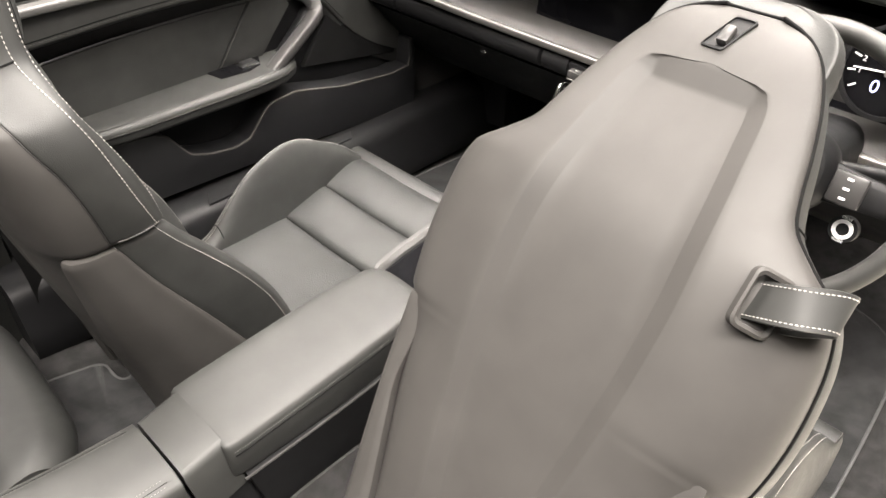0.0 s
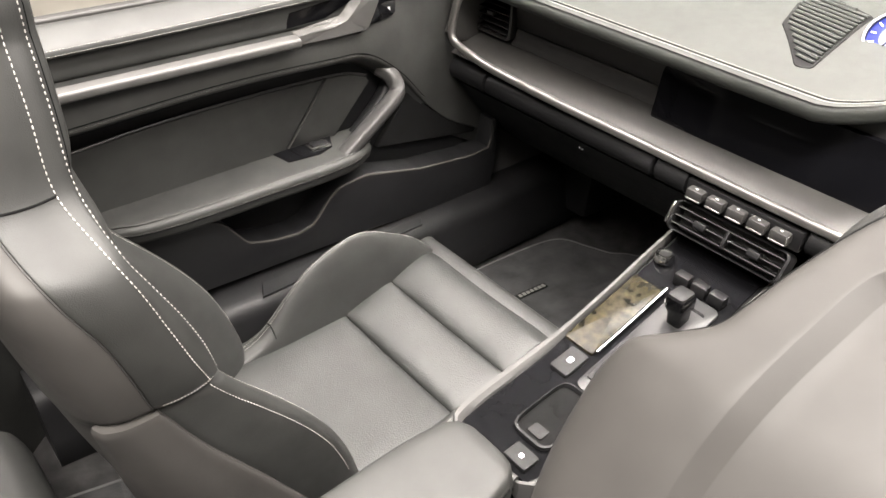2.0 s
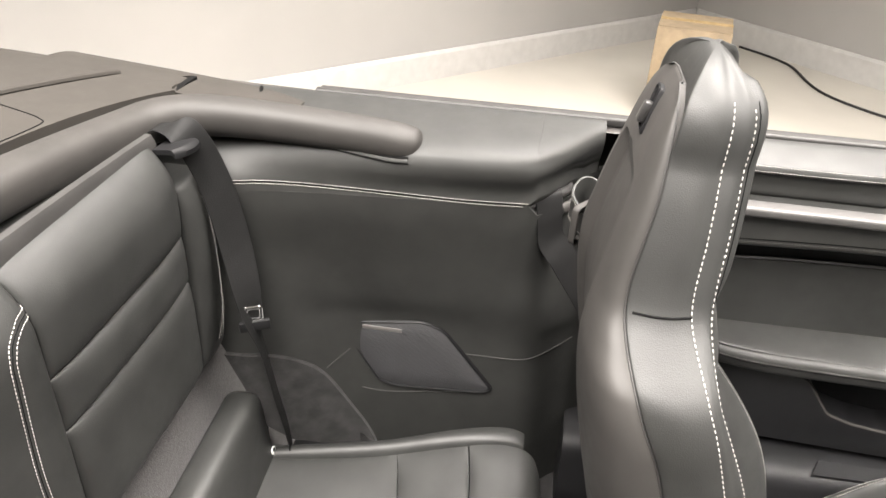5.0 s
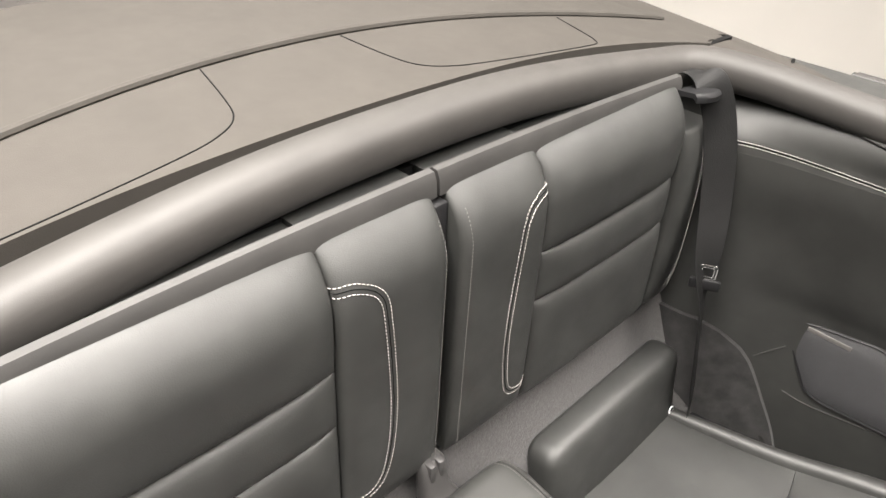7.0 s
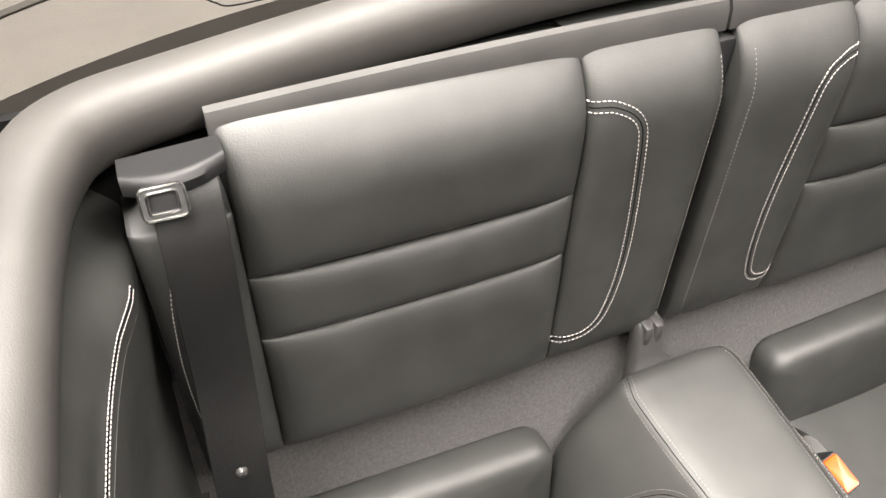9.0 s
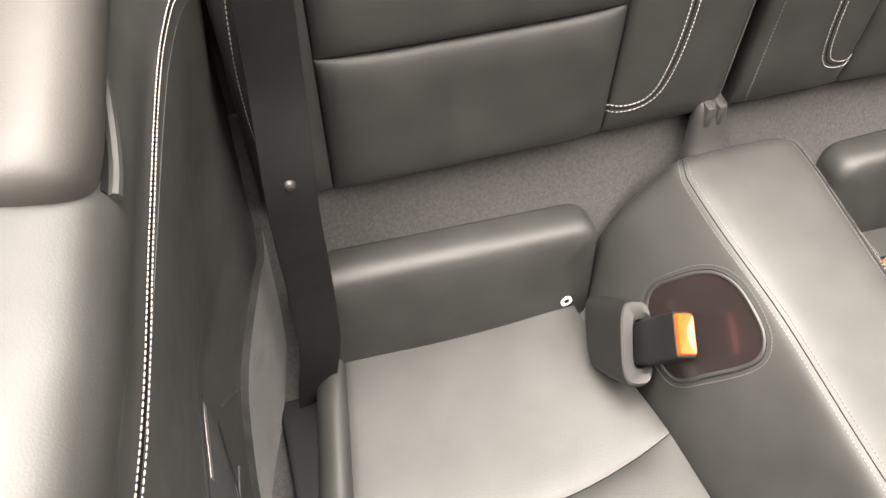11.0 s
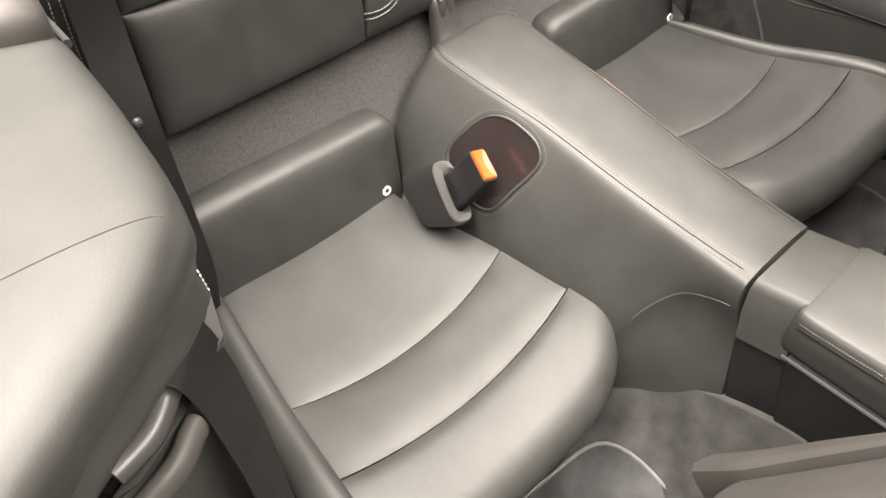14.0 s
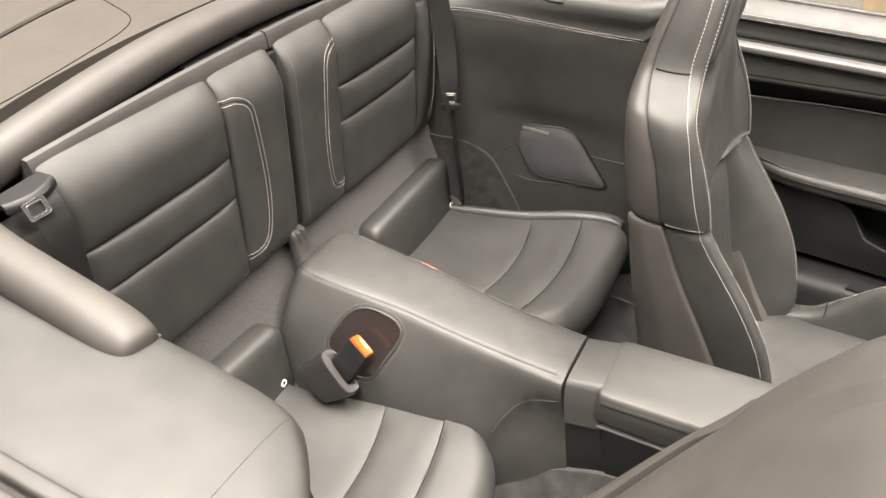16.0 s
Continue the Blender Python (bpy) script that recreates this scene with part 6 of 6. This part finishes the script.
DISPLAY = material("lit_digits", (0.6, 0.65, 1.0), 0.4)
nt = DISPLAY.node_tree
nt.nodes["Principled BSDF"].inputs["Emission Color"].default_value = (0.55, 0.62, 1.0, 1)
nt.nodes["Principled BSDF"].inputs["Emission Strength"].default_value = 1.2
face = Matrix.Rotation(radians(90), 4, "X")
lettering("0", 0.026, gm @ Matrix.Translation((-0.012, -0.006, -0.024)) @ face, DISPLAY, tach, "lit blue white figure 0")
for i, (tx, a) in enumerate((("1", 190), ("2", 165))):
    lettering(tx, 0.011, gm @ Matrix.Translation((0.040 * cos(radians(a)), -0.006, 0.040 * sin(radians(a)))) @ face, WHITE, tach)

# toggle switches under the shelf
for k in range(5):
    x = -0.069 + 0.0375 * k
    tog = part("toggle_switch", boxvf(x - 0.0155, x + 0.0155, 1.496, 1.53, 0.664, 0.684, 0.0045), SATIN, dash, "dark satin toggle switch")
    part("switch_edge", boxvf(x - 0.0135, x + 0.0135, 1.4945, 1.498, 0.6655, 0.669, 0.001, 1), SILVER, tog)
    part("marking_bar", boxvf(x - 0.002, x + 0.002, 1.503, 1.506, 0.6838, 0.6846), WHITE, tog)
part("switch_carrier", boxvf(-0.094, 0.112, 1.512, 1.60, 0.655, 0.692, 0.004), PLASTIC, dash)
# centre vent
cv = part("centre_vent_frame", movevf(loftvf([[V(a * k, h, b * k) for a, b in rrect(0.205, 0.052, 0.010, 4)] for k, h in ((1, 0.03), (1, -0.004), (0.96, -0.006), (0.93, 0.0), (0.92, 0.03))], caps=False), Matrix.Translation((0.008, 1.492, 0.632)) @ Matrix.Rotation(radians(-28), 4, "X")), PLASTIC, dash, "black centre air vent frame")
cm = Matrix.Translation((0.008, 1.492, 0.632)) @ Matrix.Rotation(radians(-28), 4, "X")
part("vent_backing", movevf(boxvf(-0.095, 0.095, 0.024, 0.028, -0.022, 0.022), cm), RUBBER, dash)
for k in range(3):
    part("vent_slat", movevf(boxvf(-0.095, 0.095, -0.002, 0.020, -0.015 + 0.014 * k, -0.0125 + 0.014 * k, 0.001, 1), cm), PLASTIC, cv)
    part("slat_edge", movevf(boxvf(-0.095, 0.095, -0.0035, -0.0015, -0.0148 + 0.014 * k, -0.0127 + 0.014 * k), cm), SATIN, cv)
for x in (-0.048, 0.0, 0.05):
    part("vent_tab", movevf(boxvf(x - (0.003 if x == 0 else 0.011), x + (0.003 if x == 0 else 0.011), -0.007, 0.01, -0.016 if x == 0 else -0.006, 0.016 if x == 0 else 0.006, 0.002), cm), PLASTIC, cv)
part("vent_wheel", movevf(boxvf(-0.108, -0.102, -0.006, 0.006, -0.02, 0.02, 0.002), cm), CHROME, cv, "bright thumb wheel")
part("console_ramp", loftvf([spline([(x, a, b) for a, b in ((1.62, 0.66), (1.530, 0.652), (1.520, 0.612), (1.505, 0.590), (1.54, 0.56), (1.62, 0.55))], 2, True) for x in (-0.094, 0.0, 0.094)]), GLOSS, dash)
# slotted vents on the top
for cx, cy, w, d, tilt in ((-0.522, 1.670, 0.21, 0.034, 97), (0.522, 1.670, 0.21, 0.034, 83), (-0.400, 1.885, 0.22, 0.024, 40), (0.400, 1.885, 0.22, 0.024, -40)):
    m = Matrix.Translation((cx, cy, 0.0)) @ Matrix.Rotation(radians(tilt), 4, "Z")
    tp = lambda a, b: m @ V(a, b, 0)
    def lay(a, b, h):
        q = m @ V(a, b, 0)
        hit = tree.ray_cast(V(q.x, q.y, 1.3), V(0, 0, -1))[0]
        return V(q.x, q.y, (hit.z if hit else 0.92) + h)
    out = [(a, b) for a, b in rrect(w, d, min(w, d) * 0.3, 4)]
    gr = part("top_vent", loftvf([[lay(a * k, b * k, h) for a, b in out] for k, h in ((1.05, 0.0), (1.04, 0.0018), (0.98, 0.0022), (0.5, 0.0022))]), SEAM_SHADE, dash, "slotted air outlet")
    n = 9
    for k in range(n):
        a0 = (-0.5 + (k + 0.5) / n) * w
        ln = [lay(a0, bb, 0.0035) for bb in np.linspace(-d * 0.45, d * 0.45, 4)]
        part("vent_slat", tubevf(ln, 0.003, 5), DASH, gr)
# fan-shaped outlets on both sides of the clock
FAN = [(-0.084, 1.585), (-0.062, 1.592), (-0.070, 1.700), (-0.082, 1.815), (-0.154, 1.850), (-0.195, 1.785), (-0.168, 1.690), (-0.130, 1.645)]
for s in (1, -1):
    fan = [(0.070 + s * x, y + (0.012 if s < 0 else 0.0)) for x, y in FAN]
    def on_top(x, y, h):
        hit = tree.ray_cast(V(x, y, 1.3), V(0, 0, -1))[0]
        return V(x, y, (hit.z if hit else 0.92) + h)
    rim = roundpoly(fan, 0.008)
    cx, cy = sum(p[0] for p in rim) / len(rim), sum(p[1] for p in rim) / len(rim)
    gr = part("top_vent", loftvf([[on_top(cx + (x - cx) * k, cy + (y - cy) * k, h) for x, y in rim] for k, h in ((1.03, -0.001), (1.02, 0.0016), (0.97, 0.0020), (0.5, 0.0020), (0.2, 0.0020))]), SEAM_SHADE, dash, "slotted air outlet")
    for y in np.arange(1.605, 1.855, 0.016):
        xs = []
        for (xa, ya), (xb, yb) in zip(fan, fan[1:] + fan[:1]):
            if (ya > y) != (yb > y):
                xs.append(xa + (xb - xa) * (y - ya) / (yb - ya))
        if len(xs) == 2 and abs(xs[0] - xs[1]) > 0.015:
            a, b = min(xs), max(xs)
            ln = [on_top(x, y - 0.22 * (x - (a + b) / 2), 0.0035) for x in np.linspace(a + 0.003, b - 0.003, 6)]
            part("vent_slat", tubevf(ln, 0.0030, 6), DASH, gr)
# clock on the dash
ck = thing("dash_clock", (0.052, 1.75, 0.905), "round dashboard clock with lit blue dial", "clock")
cmx = Matrix.Translation((0.055, 1.728, 0.930)) @ Matrix.Rotation(radians(-38), 4, "X")
part("housing", movevf(loftvf([[V(a * k, h, b * k) for a, b in sellipse(0.042, 0.042, 2.0, 36)] for k, h in ((0.75, 0.075), (0.95, 0.05), (1, 0.01), (1.0, 0.0), (0.93, -0.002), (0.88, 0.004))]), cmx), PLASTIC, ck)
BLUE = material("lit_blue_dial", (0.012, 0.016, 0.09), 0.6, spec=0.1)
BLUE.node_tree.nodes["Principled BSDF"].inputs["Emission Color"].default_value = (0.06, 0.09, 0.50, 1)
BLUE.node_tree.nodes["Principled BSDF"].inputs["Emission Strength"].default_value = 0.45
part("bezel", disc(0.041, 0.0, -0.004, cmx, inner=0.037), SILVER, ck, "silver bezel ring")
part("dial", disc(0.0365, 0.003, 0.0015, cmx), BLUE, ck, "blue lit dial")
part("inner_dial", disc(0.019, 0.0015, 0.0008, cmx), material("pale_dial", (0.10, 0.11, 0.20), 0.4), ck, "pale middle of the dial")
for k in range(12):
    part("hour_mark", movevf(boxvf(-0.0010, 0.0010, -0.0002, 0.0012, 0.025, 0.033), cmx @ Matrix.Rotation(k * pi / 6, 4, "Y")), WHITE, ck)
part("hand", movevf(boxvf(-0.0009, 0.0009, -0.0012, 0.0, -0.006, 0.026), cmx @ Matrix.Rotation(radians(25), 4, "Y")), WHITE, ck)
part("hand", movevf(boxvf(-0.0009, 0.0009, -0.0024, -0.0012, -0.004, 0.018), cmx @ Matrix.Rotation(radians(200), 4, "Y")), SEAM_SHADE, ck)
part("hub", disc(0.0035, 0.0, -0.003, cmx, 16), SEAM_SHADE, ck)

# ---------------------------------------------------------------- steering wheel
wheel = thing("steering_wheel", (0.39, 1.36, 0.55), "black leather sports steering wheel with mode dial", "steering wheel")
wm = Matrix.Translation((0.39, 1.335, 0.755)) @ Matrix.Rotation(radians(-24), 4, "X")
R = 0.182
rimp = [wm @ V(R * cos(a), 0, R * sin(a)) for a in np.linspace(0, 2 * pi, 73)[:-1]]
rings = []
for i, q in enumerate(rimp):
    a = 2 * pi * i / 72
    o = wm.to_3x3() @ V(cos(a), 0, sin(a))
    n = wm.to_3x3() @ V(0, 1, 0)
    rings.append([q + o * 0.0145 * cos(b) + n * 0.017 * sin(b) for b in np.linspace(0, 2 * pi, 15)[:-1]])
part("rim", loftvf(rings + rings[:1], caps=False), LEATHER, wheel)
hub = part("airbag_cover", movevf(loftvf([[V(a * k, h, b * k) for a, b in sellipse(0.075, 0.062, 2.4, 32)] for k, h in ((0.9, 0.05), (1, 0.02), (0.98, -0.01), (0.85, -0.022), (0.4, -0.028))]), wm), PLASTIC, wheel)
for a in (0, 180, 270):
    d = V(cos(radians(a)), 0, sin(radians(a)))
    sd = V(-d.z, 0, d.x)
    part("spoke", movevf(loftvf([[d * r + sd * p * w + V(0, q * 0.010 + 0.008, 0) for p, q in sellipse(1, 1, 3, 16)] for r, w in ((0.05, 0.030), (0.10, 0.024), (0.15, 0.020), (0.180, 0.022))]), wm), PLASTIC, wheel)
for sx in (1, -1):
    pad = part("key_pad", movevf(boxvf(sx * 0.095 - 0.022, sx * 0.095 + 0.022, -0.012, 0.0, -0.022, 0.022, 0.005), wm), SATIN, wheel)
    for k in range(3):
        part("key_mark", movevf(boxvf(sx * 0.095 - 0.004, sx * 0.095 + 0.004, -0.0135, -0.012, -0.014 + 0.013 * k, -0.011 + 0.013 * k), wm), WHITE, pad)
md = Matrix.Translation((0.495, 1.352, 0.688)) @ Matrix.Rotation(radians(-24), 4, "X")
dial = part("mode_dial", disc(0.0185, 0.012, -0.008, md, 32), PLASTIC, wheel, "round drive mode dial")
part("dial_ring", disc(0.0135, -0.008, -0.0095, md, 32, inner=0.0085), WHITE, dial, "pale printed ring")
lettering("DRIVE", 0.0052, md @ Matrix.Translation((0, -0.0086, 0.0158)) @ face, WHITE, dial)
lettering("MODE", 0.0052, md @ Matrix.Translation((0, -0.0086, -0.0158)) @ face, WHITE, dial)
part("column", loftvf([[V(0.39 + a, y, z + b) for a, b in sellipse(0.055, 0.05, 2.5, 24)] for y, z in ((1.38, 0.74), (1.47, 0.715), (1.60, 0.68))]), PLASTIC, wheel)
for sx in (1, -1):
    part("column_stalk", tubevf(spline([V(0.39 + sx * 0.05, 1.43, 0.73), V(0.39 + sx * 0.12, 1.425, 0.745), V(0.39 + sx * 0.165, 1.42, 0.75)], 5), 0.009, 10), PLASTIC, wheel)

# ---------------------------------------------------------------- windscreen frame, screen, mirror
pil = thing("windscreen_frame", (0, 1.75, 0.88), "dark windscreen frame with slanting pillars", "windscreen frame", kind="structure")
for s in (1, -1):
    rings = []
    for t in np.linspace(0, 1, 12):
        c = V(0.735 - 0.10 * t, 1.60 - 0.42 * t, 0.905 + 0.42 * t)
        w = 0.062 - 0.018 * t
        rings.append([c + V(b * 0.028 + 0.004, a * w * 1.8 * (1 - 0.35 * t) + 0.06 * (1 - t) ** 3 * (a > 0), a * 0.0) for a, b in sellipse(1, 1, 2.6, 20)])
    part("pillar", flipvf(loftvf(rings), s), DASHLOW, pil, "grey covered windscreen pillar")
rail = spline([V(-0.635, 1.18, 1.325), V(-0.4, 1.14, 1.345), V(0, 1.125, 1.35), V(0.4, 1.14, 1.345), V(0.635, 1.18, 1.325)], 8)
part("header_rail", sweepvf(rail, lambda i, t: sellipse(0.04, 0.022, 2.6, 16)), DASHLOW, pil)
GLASS = bpy.data.materials.new("clear_glass")
GLASS.use_nodes = True
gb_ = GLASS.node_tree.nodes["Principled BSDF"]
gb_.inputs["Transmission Weight"].default_value, gb_.inputs["Roughness"].default_value, gb_.inputs["IOR"].default_value = 1.0, 0.0, 1.02
pane = part("glass", slabvf(lambda u, v: (-0.70 + 1.40 * u + (0.5 - u) * 0.16 * v, 2.06 - 0.80 * v - 0.05 * (2 * u - 1) ** 2 * 0 - 0.06 * abs(2 * u - 1) ** 2, 0.92 + 0.41 * v), 16, 10, lambda u, v, p: p + V(0, 0.004, 0.004)), GLASS, pil)
pane.visible_shadow = False
part("wiper_cowl", loftvf([spline([(x, a, b) for a, b in ((2.05, 0.88), (2.07, 0.917), (2.12, 0.93), (2.30, 0.93), (2.30, 0.86))], 3, True) for x in np.linspace(-0.72, 0.72, 20)]), RUBBER, pil)
wp = spline([(-0.66, 2.10, 0.948), (-0.4, 2.105, 0.955), (0.1, 2.10, 0.96)], 8)
part("wiper", sweepvf(wp, lambda i, t: rrect(0.016, 0.010, 0.003, 2)), PLASTIC, pil)
single("bonnet", slabvf(lambda u, v: (-0.80 + 1.6 * u, 2.14 + 1.4 * v, 0.93 - 0.30 * v * v - 0.06 * (2 * u - 1) ** 2 + 0.05 * abs(2 * u - 1) ** 3 * (1 - v)), 24, 16, lambda u, v, p: p - V(0, 0, 0.02)), PAINT_LIGHT, "pale painted bonnet of the car", "bonnet", kind="structure")

mir = thing("door_mirror", (-0.98, 1.40, 0.86), "door mirror with black housing and silver glass", "mirror")
sh = [(1.243, 0.985), (1.246, 0.935), (1.275, 0.898), (1.337, 0.872), (1.42, 0.858), (1.462, 0.862), (1.482, 0.90), (1.492, 0.95), (1.47, 1.01), (1.40, 1.03), (1.30, 1.03), (1.26, 1.02)]
rim0 = spline([(0, y, z) for y, z in sh], 5, True)
c0 = sum(rim0, Vector()) / len(rim0)
def mring(k, x, sl=0.0):
    return [V(x + (q.y - c0.y) * 0.25, c0.y + (q.y - c0.y) * k + sl, c0.z + (q.z - c0.z) * k) for q in rim0]
part("housing", loftvf([mring(1.0, -0.985), mring(1.05, -0.995), mring(1.04, -1.03, 0.01), mring(0.85, -1.09, 0.03), mring(0.45, -1.12, 0.05)], caps=True), GLOSS, mir)
part("bezel", loftvf([mring(1.01, -0.987), mring(1.0, -0.977), mring(0.93, -0.975), mring(0.90, -0.984)], caps=False), CHROME, mir, "bright mirror surround")
part("mirror_glass", loftvf([mring(0.91, -0.986), mring(0.905, -0.982), mring(0.5, -0.982)]), MIRROR, mir, "silver mirror glass")
part("mirror_foot", loftvf([[V(-0.76 - 0.20 * t, 1.47 - 0.02 * t + a * (0.05 - 0.01 * t), 0.915 + 0.02 * t + b * 0.022) for a, b in sellipse(1, 1, 3, 18)] for t in np.linspace(0, 1, 5)]), GLOSS, mir)
part("mirror_triangle", loftvf([[V(x, y, z) for y, z in ((1.40, 0.905), (1.62, 0.90), (1.50, 0.985))] for x in (-0.765, -0.745)]), PLASTIC, mir)

# ---------------------------------------------------------------- belts
def rear_belt(s):
    t = thing("rear_seat_belt", (s * 0.50, 0.06, 0.30), "black rear seat belt hanging from its guide down to the cushion", "seat belt", "rear seat belts")
    if s > 0:
        path = [(0.484, -0.05, 0.905), (0.484, -0.022, 0.910), (0.484, 0.002, 0.908), (0.485, 0.017, 0.89), (0.487, 0.028, 0.85), (0.492, 0.034, 0.74), (0.499, 0.060, 0.65), (0.501, 0.068, 0.60), (0.502, 0.078, 0.50), (0.506, 0.088, 0.42), (0.518, 0.092, 0.35), (0.530, 0.095, 0.24)]
        wd = 0.047
    else:
        path = [(0.500, -0.05, 0.93), (0.500, -0.012, 0.925), (0.508, 0.016, 0.86), (0.503, 0.040, 0.76), (0.484, 0.064, 0.65), (0.486, 0.074, 0.58), (0.496, 0.084, 0.48), (0.512, 0.092, 0.38), (0.520, 0.095, 0.28)]
        wd = 0.046
    path = spline(path, 8)
    n = len(path)
    twist = lambda i: sstep(0.35, 0.62, i / n)
    sides = [V(1, 0.15, 0) if s > 0 else V(0.6, 0.75, 0) * (1 - twist(i)) + V(0.86, -0.30, 0) * twist(i) for i in range(n)]
    part("webbing", flipvf(ribbonvf(path, wd, 0.0016, sides), s), WEB, t)
    dish = lambda u, v: V(0.453 + 0.070 * u, -0.034 + 0.030 * v + 0.012 * (1 - (2 * u - 1) ** 2) * v, 0.918 - 0.004 * u + 0.003 * v - 0.006 * max(0.0, (v - 0.8) / 0.2) ** 2)
    part("guide", flipvf(slabvf(dish, 20, 14, lambda u, v, q: q - V(0, 0, 0.007)), s), PLASTIC, t, "curved plastic belt guide")
    tg = Matrix.Translation((0.499, 0.013, 0.905)) @ Matrix.Rotation(radians(28), 4, "X")
    if s < 0:
        tg = Matrix.Translation((0.482, 0.066, 0.655)) @ Matrix.Rotation(radians(62), 4, "Z")
    fr = rrect(0.029, 0.022, 0.004, 3) if s > 0 else rrect(0.026, 0.024, 0.004, 3)
    # chrome tongue: dark face and bright edge tubes paint its reflections
    part("tongue", flipvf(movevf(loftvf([[V(a * k, h, b * k) for a, b in fr] for k, h in ((1, 0.0015), (1, 0.0035), (0.66, 0.0035), (0.66, 0.0015), (1, 0.0015))], caps=False), tg), s), KEYPLATE, t, "bright-edged belt tongue, its face dark for the chrome's reflection")
    for k in (1.0, 0.68):
        part("tongue_edge", flipvf(movevf(tubevf([V(a * k, 0.003, b * k) for a, b in fr + fr[:1]], 0.0013, 6, (0.1, 1, 0.1)), tg), s), CHROME, t, "bright chrome edge for the tongue's glint")
    grip = boxvf(-0.023, 0.023, 0.0, 0.008, -0.030, -0.012, 0.003) if s < 0 else boxvf(-0.012, 0.012, -0.004, 0.001, -0.010, 0.012, 0.002)
    part("tongue_grip", flipvf(movevf(grip, tg), s), PLASTIC, t)
    stud = Matrix.Translation((0.499, 0.0625, 0.649)) @ Matrix.Rotation(radians(-105), 4, "X")
    part("stud", flipvf(movevf(loftvf([[V(0.0052 * k * cos(a), 0.0052 * k * sin(a), h) for a in np.linspace(0, 2 * pi, 17)[:-1]] for k, h in ((1, -0.003), (1, 0.001), (0.6, 0.003))]), stud), s), SATIN, t)
    return t


for s in (1, -1):
    rear_belt(s)


def front_belt(s):
    t = thing("front_seat_belt", (s * 0.62, 0.55, 0.28), "black front seat belt running out over a roller", "seat belt", "front seat belts")
    bar = spline([(0.606, 0.446, 0.816), (0.618, 0.459, 0.820), (0.631, 0.473, 0.8225), (0.645, 0.489, 0.824), (0.660, 0.502, 0.823), (0.682, 0.508, 0.822)], 6)
    part("roller", flipvf(tubevf(bar, 0.0070, 12), s), SATIN, t, "satin guide roller of the belt outlet")
    out = V(0.75, -0.65, 0)
    # near-black sheet added behind the roller to paint the slot's shade
    slot = [[q + out * a + V(0, 0, b) for a, b in ((0.030, 0.018), (0.034, -0.03), (0.0, -0.03), (0.006, -0.022), (0.022, -0.016), (0.022, 0.018))] for q in bar]
    part("outlet_shade", flipvf(loftvf(slot), s), SEAM_SHADE, t, "near-black sheet for the shade in the belt outlet")
    lip = spline([(0.640, 0.4985, 0.801), (0.646, 0.503, 0.802), (0.658, 0.512, 0.801), (0.682, 0.518, 0.797)], 6)
    part("outlet_lip", flipvf(sweepvf(lip, lambda i, t_: sellipse(0.006, 0.009, 2.4, 14)), s), SHELL, t, "grey plastic lip under the roller")
    f = 0.0 if s > 0 else 0.10
    path = spline([(0.654, 0.453, 0.80), (0.640, 0.465, 0.826), (0.631, 0.473, 0.8315), (0.6245, 0.4785, 0.826), (0.620, 0.483, 0.80), (0.618, 0.490, 0.76), (0.618, 0.498 + f * 0.2, 0.72), (0.620, 0.505 + f * 0.8, 0.60), (0.622, 0.512 + f, 0.42), (0.624, 0.516 + f, 0.29)], 8)
    n = len(path)
    part("webbing", flipvf(ribbonvf(path, 0.047, 0.0016, [V(0.65, 0.75, 0.06 + 0.5 * i / n) for i in range(n)]), s), WEB, t)
    return t


for s in (1, -1):
    front_belt(s)

# ---------------------------------------------------------------- raised panels and joints on the hood cover
def on_hood(x, y, h=0.0):
    hit = hood_tree.ray_cast(V(x, y, 1.4), V(0, 0, -1))[0]
    return V(x, y, (hit.z if hit else cover_z(x, y)) + h)
pipe = [on_hood(x, -0.322 + 0.30 * x * x, 0.002) for x in np.linspace(-0.66, 0.66, 60)]
part("piping", tubevf(pipe, 0.0055, 8), FABRIC, hood, "raised fabric piping")
for s in (1, -1):
    o = spline([(0.095, -0.312, 0), (0.108, -0.244, 0), (0.121, -0.205, 0), (0.149, -0.182, 0), (0.20, -0.167, 0), (0.312, -0.152, 0), (0.403, -0.147, 0), (0.424, -0.160, 0), (0.437, -0.192, 0), (0.452, -0.25, 0)], 6)
    part("panel_joint", tubevf([on_hood(s * q.x, q.y, 0.0002) for q in o], 0.0009, 6), SEAM_SHADE, hood)
